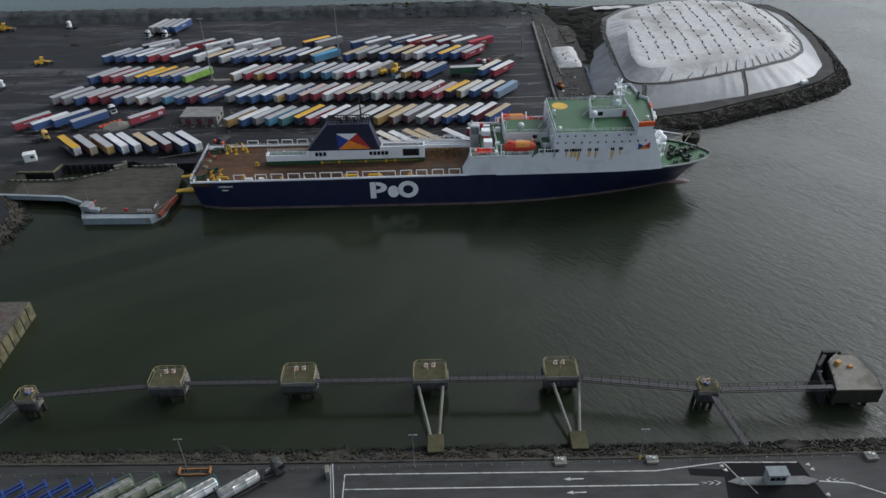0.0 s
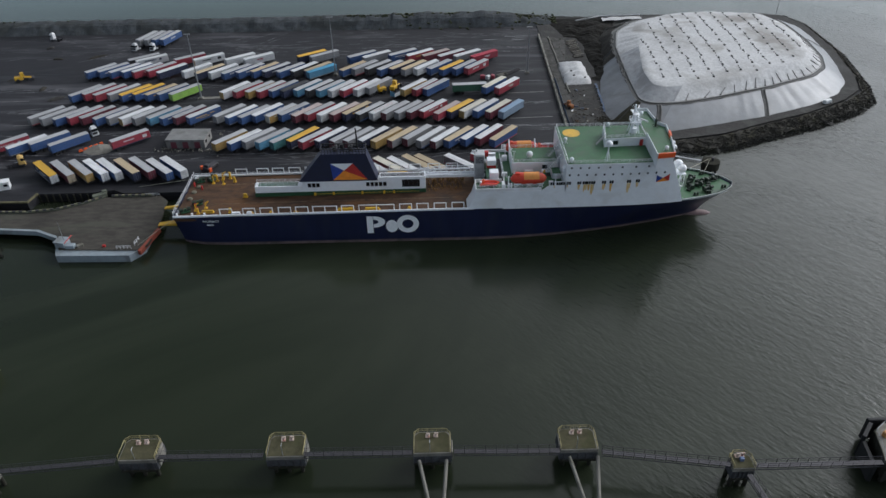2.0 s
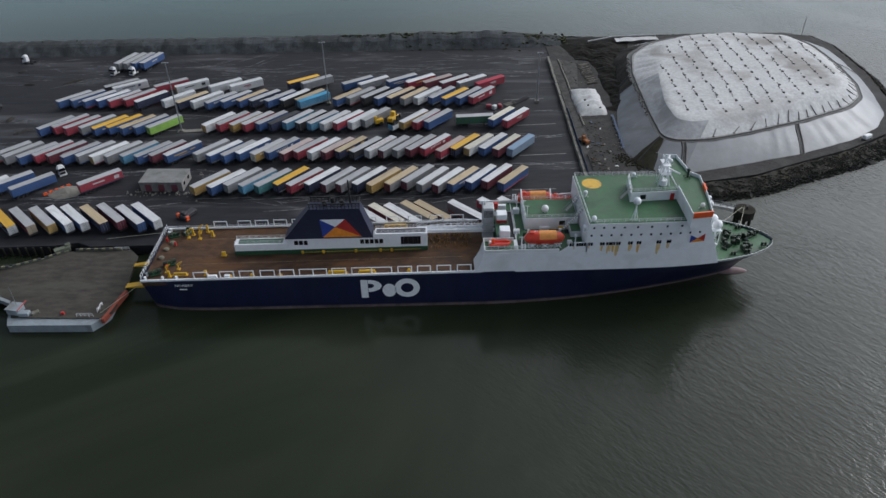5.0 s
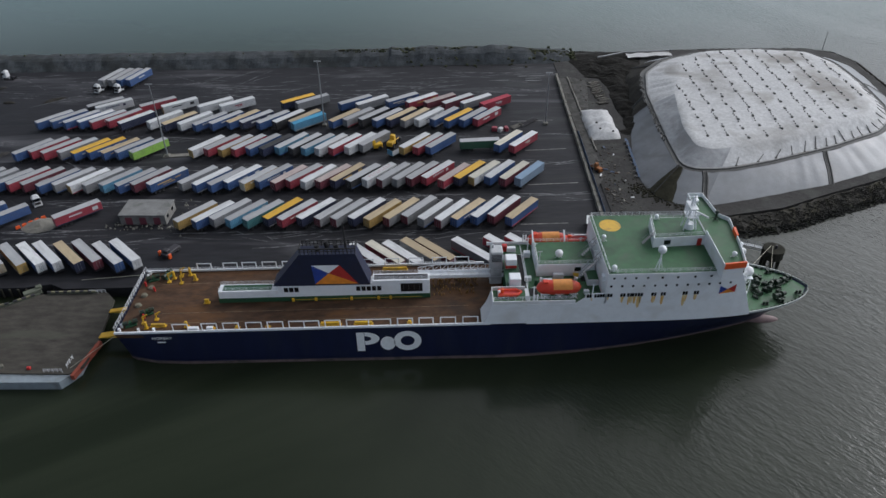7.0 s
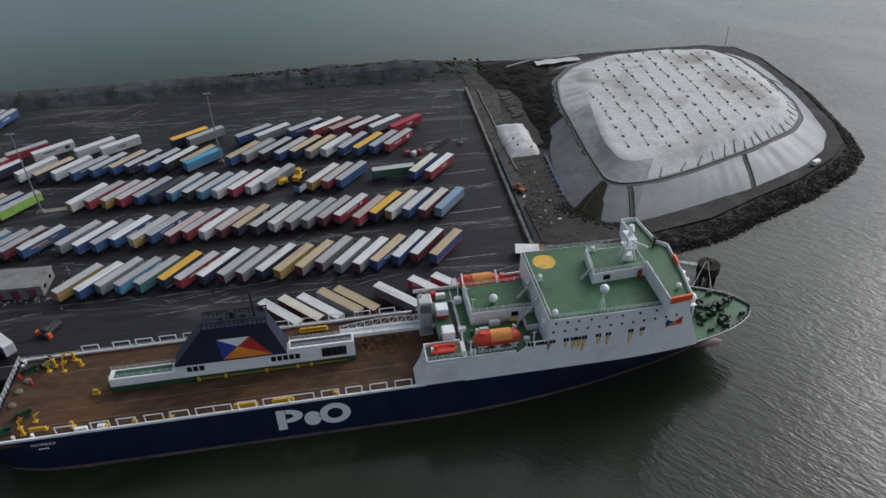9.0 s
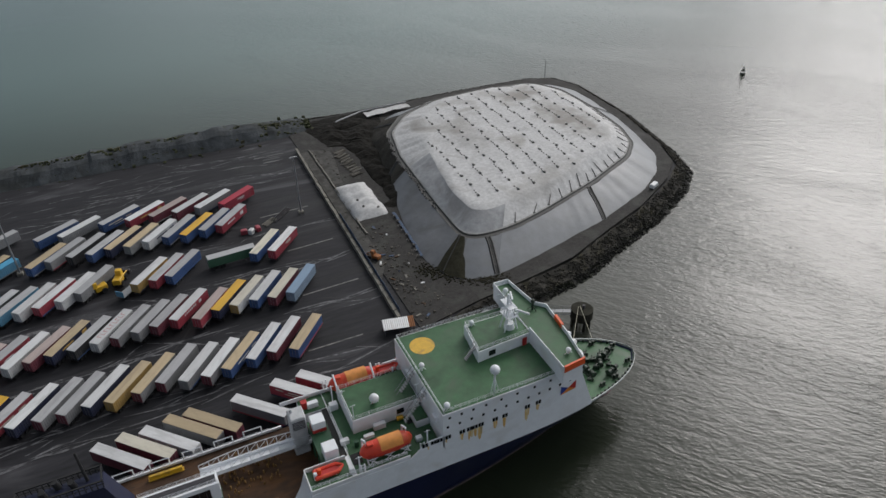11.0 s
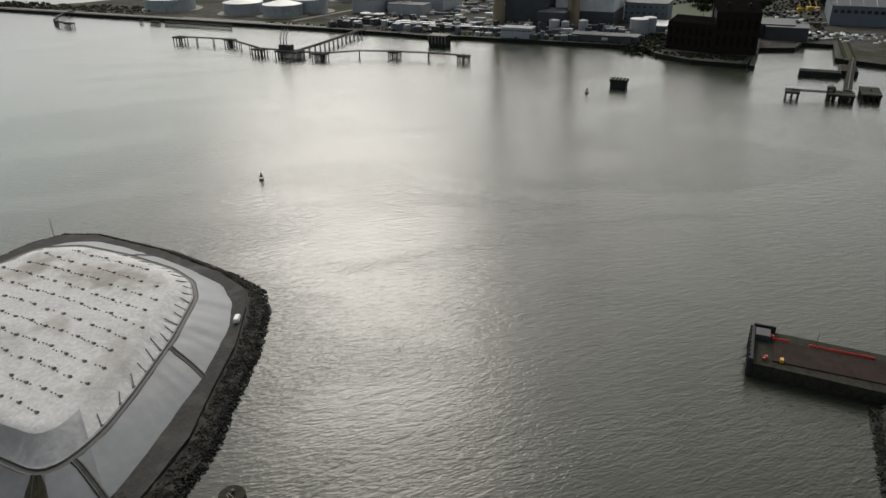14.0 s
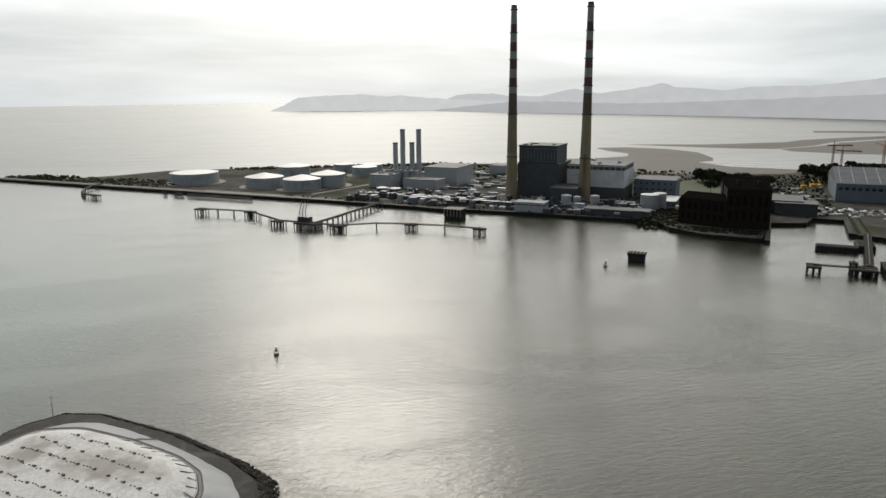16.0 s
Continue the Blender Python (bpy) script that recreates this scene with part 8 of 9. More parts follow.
booth = thing("control_booth", "pale green-grey control booth with flat roof", "booth", (63.4, 83.0, 4.12))
part("booth_shell", Geo().box((0, 0, 1.35), (3.6, 1.9, 2.7), bevel=0.06), mat("pale_green_cladding", (0.34, 0.38, 0.36), 0.5, scale=0.8), booth)
part("booth_roof", Geo().box((0, 0, 2.82), (4.0, 2.3, 0.2), bevel=0.05), mat("booth_roof_felt", (0.20, 0.23, 0.24), 0.8, scale=0.8), booth)
for x0, sg in ((50.4, 1), (76.4, -1)):
    for k in range(3):
        structure("road_chevron", Geo().add([(x0 + sg * k * 1.3, 83.0, 3.925), (x0 + sg * (k * 1.3 - 0.9), 83.0 + 0.16 * (k + 1.4), 3.925), (x0 + sg * (k * 1.3 - 0.55), 83.0 + 0.16 * (k + 1.4), 3.925), (x0 + sg * (k * 1.3 + 0.4), 83.0, 3.925), (x0 + sg * (k * 1.3 - 0.55), 83.0 - 0.16 * (k + 1.4), 3.925), (x0 + sg * (k * 1.3 - 0.9), 83.0 - 0.16 * (k + 1.4), 3.925)], [(0, 1, 2, 3), (0, 3, 4, 5)]), LINE, "white painted chevron before the island", "marking")
for dx in (-1.0, 0.0, 1.0):
    part("booth_window", Geo().box((dx, -0.97, 1.7), (0.85, 0.06, 0.9)), BLACKGLASS, booth)
for x0 in (57.5, 68.2):
    rails("booth_rail", [(x0, 82.1, 0.2), (x0 + 2.6, 82.1, 0.2)], 1.0, 0.9, STEEL, isl)
bar = thing("boom_barrier", "white boom barrier beside the booth", "barrier", (57.2, 82.9, 4.1))
part("barrier_post", Geo().box((0, 0, 0.5), (0.4, 0.4, 1.0), bevel=0.05), WHITE, bar)
part("boom", Geo().bar((0, 0, 0.95), (1.6, -3.4, 1.0), 0.1), WHITE, bar)
text("STOP", 2.0, pose(-15.9, 76.8, 3.925, 0, 0, 90), LINE, isl, "road_lettering").parent = None
bpy.data.objects["road_lettering"].matrix_basis = pose(-15.9, 76.8, 3.925, 0, 0, 90)
tagged(bpy.data.objects["road_lettering"], "white painted road lettering", "marking", "", "structure")
structure("shore_coping", Geo().box((121.5, 89.0, 4.0), (123, 0.5, 0.3), bevel=0.06).box((10, 89.5, 4.0), (100, 0.5, 0.3), -0.69, bevel=0.06).box((-70.5, 90.75, 4.0), (61, 0.5, 0.3), -1.22, bevel=0.06), mat("grey_coping", (0.062, 0.058, 0.05), 0.9, spec=0.15, var=0.4, scale=0.6, dirt=(0.03, 0.028, 0.024), dirt_amount=0.6, dirt_scale=0.2), "grey concrete coping above the rubble shore", "kerb")
rail_near = thing("guard_rail", "low grey guard rail along the shore", "guard rail", (0, 0, 3.9))
for i in range(60):
    part("rail_post", Geo().box((-86 + i * 3.0, 88.2, 0.35), (0.12, 0.12, 0.6)), STEEL, rail_near)
part("rail_beam", Geo().box((2.5, 88.2, 0.55), (177, 0.06, 0.16)), mat("dull_guard_rail", (0.09, 0.088, 0.08), 0.8), rail_near)
for x, h in ((-49.6, 9.0), (-5.2, 8.6), (39.1, 8.6)):
    t = thing("street_lamp", "slim grey street lamp on the shore road", "street lamp", (x, 88.6, 4.1), 0, "shore street lamps")
    part("lamp_shaft", Geo().tube((0, 0, 0), (0, 0.3, h), 0.12, 0.06, 8), STEEL, t)
    part("lamp_arm", Geo().box((0, 0.3, h), (1.4, 0.12, 0.08)), STEEL, t)
    for dx in (-0.6, 0.6):
        part("lantern", Geo().box((dx, 0.3, h - 0.03), (0.5, 0.25, 0.12), bevel=0.04), STEEL, t)
part("yellow_sleeve", Geo().tube((0, 0, 0), (0, 0, 1.2), 0.2), YELLOW, t)
pal = thing("crate", "orange-brown timber crate frame by the road", "crate", (-48.0, 87.6, 3.9))
part("crate_frame", Geo().box((0, 0, 0.2), (6.2, 0.2, 0.4)).box((0, 1.3, 0.2), (6.2, 0.2, 0.4)).box((-3, 0.65, 0.5), (0.2, 1.5, 1.0)).box((3, 0.65, 0.5), (0.2, 1.5, 1.0)), mat("orange_timber", (0.30, 0.14, 0.05), 0.8), pal)
gate = thing("lift_gate", "grey steel frame with sagging boom", "gate", (-21.0, 86.6, 3.9))
part("gate_post", Geo().box((-0.9, 0, 1.2), (0.8, 1.8, 2.4), 10, bevel=0.06), CONCRETE, gate)
part("gate_boom", Geo().bar((0, 1.4, 2.0), (0.9, -6, 1.0), 0.16).bar((-0.3, 0.8, 2.2), (0.4, -5.8, 1.1), 0.1), STEEL, gate)
for x, y in ((41.5, 88.4), (84.5, 88.0), (23.5, 88.6)):
    t = thing("hose_station", "small concrete service pit with pipes", "pit", (x, y, 3.9))
    part("pit_box", Geo().box((0, 0, 0.3), (2.4, 1.8, 0.6), bevel=0.05), CONCRETE, t)
    part("pit_valve", Geo().box((0.3, 0, 0.8), (0.5, 0.3, 0.5)).box((-0.4, 0.2, 0.8), (0.3, 0.3, 0.6)), WHITE, t)
# parked tank trailers and skeletal chassis
AL = mat("aluminium_tank", (0.55, 0.56, 0.55), 0.35, 0.5, var=0.1, scale=0.8)


def tanker(x, y, rz, material, frame_mat, label):
    """A tank container of about eight metres on a road chassis, in its frame."""
    t = thing("tank_trailer", label, "tank trailer", (x, y, 3.9), rz, "parked tank trailers")
    tank = part("tank", Geo().loft([[(lx, r * math.cos(2 * math.pi * i / 18), 2.45 + r * math.sin(2 * math.pi * i / 18)) for i in range(18)] for lx, r in ((-4.1, 0.2), (-4.0, 0.8), (-3.7, 1.15), (-3.3, 1.24), (-1.4, 1.24), (-1.35, 1.28), (-1.2, 1.28), (-1.15, 1.24), (1.2, 1.24), (1.25, 1.28), (1.4, 1.28), (1.45, 1.24), (3.3, 1.24), (3.7, 1.15), (4.0, 0.8), (4.1, 0.2))], closed=True, caps=True), material, t, smooth=True)
    part("top_walk", Geo().box((0, -0.25, 3.72), (7.2, 0.75, 0.08)), mat("dull_walkway", (0.22, 0.22, 0.20), 0.8, scale=2), tank, "dull grey top walkway")
    for lx in (-2.2, 0.1, 2.2):
        part("manhole", Geo().box((lx, 0.1, 3.8), (0.7, 0.5, 0.22), bevel=0.06), STEEL, tank)
    fr = Geo()
    for lx in (-4.1, 4.1):
        for sy in (-1.2, 1.2):
            fr.bar((lx, sy, 1.1), (lx, sy, 3.75), 0.16)
        fr.bar((lx, -1.2, 3.7), (lx, 1.2, 3.7), 0.16).bar((lx, -1.2, 1.2), (lx, 1.2, 1.2), 0.16).bar((lx, -1.2, 1.3), (lx, 0, 2.4), 0.12).bar((lx, 1.2, 1.3), (lx, 0, 2.4), 0.12)
    for sy in (-1.2, 1.2):
        fr.bar((-4.1, sy, 3.7), (4.1, sy, 3.7), 0.12).bar((-4.1, sy, 1.2), (4.1, sy, 1.2), 0.16)
    part("tank_frame", fr, frame_mat, t)
    part("chassis", Geo().box((0, 0.5, 0.95), (9.4, 0.18, 0.35)).box((0, -0.5, 0.95), (9.4, 0.18, 0.35)), DARKSTEEL, t)
    for wx in (-3.6, -2.3, -1.0):
        for s in (-1, 1):
            part("wheel", cached("wheel", wheel_mesh), None, t, at=pose(wx, s * 1.08, 0))


OLIVE = mat("olive_tank", (0.19, 0.20, 0.15), 0.6, var=0.25, scale=0.8, dirt=(0.1, 0.1, 0.07), dirt_amount=0.6, dirt_scale=0.4)
GREENFRAME = mat("green_tank_frame", (0.07, 0.13, 0.075), 0.6, scale=1.0)
TEALFRAME = mat("teal_tank_frame", (0.02, 0.10, 0.11), 0.6, scale=1.0)
for x, y, m2, fm2, lb in ((-38.1, 83.3, AL, DARKSTEEL, "polished aluminium tank trailer"), (-45.6, 81.7, WHITE, TEALFRAME, "white tank container in a teal frame"), (-51.4, 81.0, OLIVE, GREENFRAME, "dull olive tank container on a trailer"), (-56.4, 82.0, OLIVE, GREENFRAME, "dull olive tank container on a trailer"), (-61.6, 82.2, OLIVE, GREENFRAME, "dull olive tank container on a trailer")):
    tanker(x, y, 36, m2, fm2, lb)
tractor(-33.0, 86.9, 36, "K", "dark tractor unit coupled to the tank trailer").location.z = 3.9
CHB = mat("blue_chassis", (0.02, 0.05, 0.22), 0.5, scale=0.8)
for i in range(5):
    t = thing("chassis_trailer", "empty blue skeletal chassis trailer", "trailer", (-66.6 - i * 4.4, 82.0, 3.9), 40, "blue chassis trailers")
    part("beam", Geo().box((0, 0.45, 1.2), (11.5, 0.22, 0.45)).box((0, -0.45, 1.2), (11.5, 0.22, 0.45)), CHB, t)
    for lx in (-5.5, -2, 2, 5.5):
        part("cross_member", Geo().box((lx, 0, 1.35), (0.35, 2.4, 0.3)), CHB, t)
    for wx in (-4.2, -2.9):
        for s in (-1, 1):
            part("wheel", cached("wheel", wheel_mesh), None, t, at=pose(wx, s * 1.08, 0))

# ---- far shore: power station and oil berth ----
rf = random.Random(77)
FAR = [(650, 1128), (651, 900), (655, 700), (657, 560), (655, 470), (651, 440), (660, 400), (662, 330), (666, 232), (636, 216), (618, 187), (615, 147), (690, 141), (702, 112), (730, 106), (737, 77), (664, 79), (640, 20), (640, -220), (1330, -220),
       (1292, 6), (1186, 60), (1100, 120), (1045, 235), (1050, 320), (1085, 430), (1085, 550), (1050, 645), (980, 690), (928, 786), (868, 900), (819, 965), (735, 990), (692, 1025), (705, 1072), (662, 1128)]
# ground tone is raised to put some distance haze into it
SITE = mat("works_ground", (0.075, 0.072, 0.066), 0.95, spec=0.03, var=0.45, scale=0.09, bump=0.1, dirt=(0.036, 0.040, 0.024), dirt_amount=0.9, dirt_scale=0.016, dirt_at=0.46)
TREEDARK = mat("dark_foliage", (0.020, 0.023, 0.012), 0.95, spec=0.05, var=0.5, scale=0.5, bump=0.5)
structure("ground_far_shore", Geo().prism(FAR, -2, 2.6), SITE, "low industrial shore with yards and grass", "ground")
edge = Geo()
for (ax, ay), (bx, by) in zip(FAR[:18], FAR[1:19]):
    d = math.degrees(math.atan2(by - ay, bx - ax))
    edge.box(((ax + bx) / 2, (ay + by) / 2, 1.6), (math.hypot(bx - ax, by - ay) + 2, 4.0, 3.4), d)
structure("sea_wall", edge, WETROCK, "dark tide-stained sea wall", "wall")
strip = Geo().prism([(659, 1120), (664, 1120), (668, 640), (667, 560), (661, 560), (660, 700)], 2.5, 2.75)
structure("shore_road", strip, CONCRETE, "pale road along the sea wall", "road")
for pts in ([(1420, 432), (1481, 466), (1516, 409), (1500, 328), (1440, 264), (1332, 230), (1280, 226), (1252, 248), (1196, 198), (1187, 111), (1199, 36), (1090, 40), (970, 334), (943, 405), (1060, 470), (1142, 480), (1219, 477), (1265, 413), (1314, 373), (1372, 381)],
            [(1593, 423), (1647, 265), (1771, 110), (1859, 73), (1975, -28), (2071, -120), (1959, -106), (1825, 6), (1686, 58), (1569, 133), (1558, 205), (1570, 318)],
            [(1572, 123), (1674, 48), (1791, -2), (1918, -100), (1870, -240), (1540, -200), (1503, -49), (1493, 12), (1524, 104)],
            [(2253, 31), (2290, -145), (2197, -135), (2169, 35)]):
    structure("mud_flat", Geo().prism(pts, -0.5, 0.12), MUD, "pale wet tidal mud flat", "mud flat")

# brick is near black: the halls' backlit shade is put into the colour
BRICK = mat("dark_brick", (0.024, 0.015, 0.014), 0.9, spec=0.1, var=0.25, scale=0.3, bump=0.2)
DARKCLAD = mat("dark_cladding", (0.055, 0.06, 0.066), 0.7, var=0.2, scale=0.12, bump=0.1)
HALLWHITE = mat("white_hall_cladding", (0.56, 0.57, 0.58), 0.6, var=0.12, scale=0.1, bump=0.05, dirt=(0.38, 0.38, 0.37), dirt_amount=0.6, dirt_scale=0.06)
PALECLAD = mat("pale_cladding", (0.35, 0.365, 0.38), 0.6, var=0.1, scale=0.1, bump=0.05)
BLUECLAD = mat("blue_grey_cladding", (0.10, 0.125, 0.15), 0.6, var=0.12, scale=0.1, bump=0.05)
# tank grey is lightened, with distance haze put into the colour
TANKGREY = mat("tank_paint", (0.30, 0.325, 0.34), 0.5, var=0.12, scale=0.15, bump=0.05, dirt=(0.14, 0.15, 0.16), dirt_amount=0.6, dirt_scale=0.08)
TANKTOP = mat("tank_roof", (0.50, 0.51, 0.515), 0.5, var=0.08, scale=0.2, bump=0.03)
CHIMNEY = mat("stained_chimney_concrete", (0.27, 0.225, 0.14), 0.9, var=0.2, scale=0.08, bump=0.1, dirt=(0.11, 0.075, 0.045), dirt_amount=0.8, dirt_scale=0.05, stretch=(1, 1, 0.15))
CHIMRED = mat("chimney_red_band", (0.105, 0.055, 0.05), 0.8, var=0.15, scale=0.2)
CHIMWHITE = mat("chimney_white_band", (0.27, 0.262, 0.25), 0.8, var=0.15, scale=0.2)
CHIMDARK = mat("chimney_dark_band", (0.12, 0.09, 0.065), 0.85, var=0.2, scale=0.15)


def chimney(x, y):
    t = thing("chimney", "very tall tapered power station chimney, red and white banded", "chimney", (x, y, 2.6), 0, "tall chimneys")
    top, r0, r1 = 201.0, 6.6, 3.0

    def rad(z):
        return lerp(r0, r1, (z / top) ** 0.8)

    cuts = [0, 50, 90, 112, 119, 128, 137, 146, 155, 164, 173, 182, 191, 198, top]
    mats = [CHIMNEY, CHIMNEY, CHIMDARK, CHIMWHITE, CHIMRED, CHIMWHITE, CHIMRED, CHIMWHITE, CHIMRED, CHIMWHITE, CHIMRED, CHIMWHITE, CHIMWHITE, CHIMRED]
    for a, b, m in zip(cuts, cuts[1:], mats):
        part("shaft" if a < 112 else "band", Geo().tube((0, 0, a), (0, 0, b), rad(a), rad(b), 28), m, t, smooth=False)
    for z in (45, 90, 119, 146, 173, 196):
        part("gallery", Geo().tube((0, 0, z), (0, 0, z + 1.0), rad(z) + 0.8, rad(z) + 0.8, 24), DARKSTEEL, t)


chimney(745.0, 397.0)
chimney(754.5, 319.5)


def building(label, x0, x1, y0, y1, h, wall, roof=None, name="industrial_building", windows=0, base=2.6, roof_units=0, band=None):
    cx, cy = (x0 + x1) / 2, (y0 + y1) / 2
    t = thing(name, label, "building", (cx, cy, base), 0, "works buildings")
    sx, sy = x1 - x0, y1 - y0
    g = Geo().box((0, 0, h / 2), (sx, sy, h))
    part("wall_shell", g, wall, t)
    part("roof", Geo().box((0, 0, h + 0.25), (sx + 0.8, sy + 0.8, 0.5)), roof or DARKCLAD, t)
    if band:
        part("cladding_band", Geo().box((0, 0, band[0]), (sx + 0.3, sy + 0.3, band[1])), band[2], t)
    n = max(3, int(sy / 6))
    for i in range(n):
        part("rib", Geo().box((-sx / 2 - 0.05, -sy / 2 + (i + 0.5) * sy / n, h * 0.5), (0.25, 0.4, h * 0.98)), wall, t)
    for k in range(windows):
        z = h * (k + 0.6) / (windows + 0.2)
        for i in range(n):
            part("window", Geo().box((-sx / 2 - 0.1, -sy / 2 + (i + 0.5) * sy / n + 1.6, z), (0.25, 2.0, 1.6)), BLACKGLASS, t)
    for i in range(roof_units):
        part("roof_unit", Geo().box((rf.uniform(-0.35, 0.35) * sx, rf.uniform(-0.42, 0.42) * sy, h + 1.4), (rf.uniform(2, 5), rf.uniform(2, 5), 2.2), bevel=0.1), wall, t)
    return t


building("tall dark boiler house of the power station", 753, 804, 347, 393, 38, DARKCLAD, name="boiler_house", roof_units=3)
t = building("upper dark boiler house with ribbed cladding", 754.5, 796, 350, 392, 56, DARKCLAD, name="boiler_house", roof_units=5)
for k in range(11):
    part("wall_louvre", Geo().box((-20.9, -18.5 + k * 3.7, 47), (0.5, 1.5, 9.0)), mat("pale_louvre", (0.10, 0.112, 0.118), 0.7, var=0.3, scale=0.2), t, "weathered grey louvre panel")
part("floor_band", Geo().box((-20.9, 0, 40.5), (0.6, 42, 0.8)).box((-20.9, 0, 53.6), (0.6, 42, 1.2)), mat("pale_louvre", (0.10, 0.112, 0.118)), t, "paler band round the wall")
part("roof_parapet", Geo().box((0, 0, 57.0), (43, 43.5, 1.0)), DARKCLAD, t)
t = building("pale turbine hall above a dark plinth", 768, 822, 281, 342, 37, HALLWHITE, name="turbine_hall", roof_units=4, band=(34, 3.5, DARKCLAD))
part("dark_plinth", Geo().box((-1, 0, 7), (55, 62, 14)), DARKCLAD, t, "dark lower storey")
building("low dark annexe between chimneys", 728, 766, 322, 350, 16, DARKCLAD)
building("blue-grey office block beyond the turbine hall", 800, 840, 232, 276, 20, BLUECLAD, windows=3)
building("pale combined-cycle turbine hall", 815, 870, 492, 536, 22, PALECLAD, name="turbine_hall")
building("grey boiler housing below the four stacks", 812, 838, 545, 596, 13, PALECLAD, roof_units=6)
building("grey plant building by the stacks", 770, 796, 560, 590, 15, PALECLAD, roof_units=3)
building("low pale gas treatment shed", 775, 800, 500, 545, 11, PALECLAD)
building("pale green shed on the horizon shore", 950, 980, 470, 500, 12, PALECLAD)
building("white pump house with dark band on the quay", 668, 684, 338, 368, 9, PALECLAD, PALECLAD, name="pump_house", band=(6.8, 0.9, DARKCLAD))
building("long low quay building", 672, 690, 240, 300, 6, DARKCLAD)


def brick_hall(a, b, depth, h, label, bays, chimney_pots=0):
    """A long hall whose front runs from a to b, with piers, window openings and a pitched roof."""
    a, b = Vector((*a, 2.6)), Vector((*b, 2.6))
    ln = (b - a).length
    t = thing("brick_hall", label, "building", (a.x, a.y, 2.6), math.degrees(math.atan2(b.y - a.y, b.x - a.x)), "brick halls")
    part("wall_shell", Geo().prism([(0, 0), (ln, 0), (ln, depth), (0, depth)], 0, h), BRICK, t)
    # roof and windows carry the same backlit darkness in their colours
    part("roof", Geo().add([(-0.5, -0.5, h), (ln + 0.5, -0.5, h), (ln + 0.5, depth + 0.5, h), (-0.5, depth + 0.5, h), (-0.5, depth / 2, h + 4), (ln + 0.5, depth / 2, h + 4)], [(0, 1, 5, 4), (2, 3, 4, 5), (0, 4, 3), (1, 2, 5), (3, 2, 1, 0)]), mat("backlit_slate", (0.010, 0.009, 0.009), 1.0, spec=0.0, var=0.3, scale=0.3), t, "dark slate roof with its backlit tone in the colour")
    for i in range(bays + 1):
        part("brick_pier", Geo().box((ln * i / bays, -0.3, h / 2), (1.4, 0.8, h)), BRICK, t)
    for i in range(bays):
        for k in range(2):
            part("window", Geo().box((ln * (i + 0.5) / bays, -0.05, h * (0.32 + 0.38 * k)), (ln / bays * 0.42, 0.3, h * 0.24)), mat("backlit_window", (0.012, 0.010, 0.010), 0.9, spec=0.05, var=0.3, scale=0.5), t, "dark window panel with its backlit tone in the colour")
    for i in range(chimney_pots):
        part("chimney_stack", Geo().box((ln * (i + 0.5) / chimney_pots, depth * 0.3, h + 3), (2, 2, 6)), BRICK, t)


brick_hall((651, 174), (656, 141), 34, 34, "tall derelict dark brick power hall beside the basin", 6, 2)
brick_hall((665, 213), (652, 175), 30, 23, "lower dark red brick hall beside the basin", 7)
brick_hall((692, 180), (696, 143), 34, 33, "dark brick hall behind the first", 5)
building("pale flat-roofed store behind the brick hall", 745, 790, 178, 212, 9, BRICK, CONCRETE)
building("pale low roof beside the silos", 752, 792, 226, 240, 5, BLUECLAD, WHITE)
shed = thing("large_shed", "large blue-grey shed with pitched roof beyond the basin", "building", (851, 10, 2.6), 0, "works buildings")
part("wall_shell", Geo().prism([(0, -90), (110, -90), (110, 68), (0, 68)], 0, 19), BLUECLAD, shed)
part("roof", Geo().add([(-1, -91, 19), (-1, 69, 19), (55, 69, 31), (55, -91, 31), (111, 69, 19), (111, -91, 19)], [(0, 3, 2, 1), (3, 5, 4, 2), (1, 2, 4), (0, 5, 3)]), mat("sheet_roof", (0.085, 0.095, 0.11), 0.7, spec=0.2, var=0.25, scale=0.12, stretch=(1, 0.2, 1)), shed, "weathered sheet roof")
for k in range(26):
    part("shed_window", Geo().box((-0.2, -86 + k * 6, 13.5), (0.5, 3.6, 3.0)), BLACKGLASS, shed)
    if k % 2:
        part("roof_rib", Geo().bar((0, -86 + k * 6, 19.2), (55, -86 + k * 6, 31.2), 0.5), BLUECLAD, shed)
building("low grey wall building by the basin head", 740, 765, 100, 136, 11, DARKCLAD, DARKCLAD)
for x, y, sx, sy, h in ((953, 93, 6, 8, 5), (945, 104, 4, 6, 4), (960, 86, 7, 5, 4)):
    t = thing("yellow_plant", "yellow construction plant beyond the basin", "plant", (x, y, 2.6), 20)
    part("plant_body", Geo().box((0, 0, h / 2), (sx, sy, h), bevel=0.4), YELLOW, t)
    part("plant_arm", Geo().bar((0, 0, h), (sx, 0, h + 5), 0.8), YELLOW, t)
for k in range(17):
    t = thing("white_boat", "white laid-up boat or van on the basin edge", "boat", (784 + rf.uniform(-7, 14), 54 + k * 3.2 + rf.uniform(-1, 1), 2.6), rf.uniform(-20, 20), "laid-up boats")
    part("boat_hull", Geo().box((0, 0, 1.1), (rf.uniform(5, 8), 2.2, 1.2), bevel=0.4).box((-0.6, 0, 1.9), (2.4, 1.6, 0.7), bevel=0.25, taper=0.8), WHITE if k % 3 else PALECLAD, t)
structure("basin_wall", Geo().box((731, 92, 1.4), (5, 36, 3.6)).box((700, 140, 1.5), (90, 3, 3.8)).box((640, 141, 1.4), (60, 4, 3.4)), WETROCK, "dark weedy basin wall", "wall")
building("low quay store beside the basin", 748, 790, 112, 150, 12, DARKCLAD)
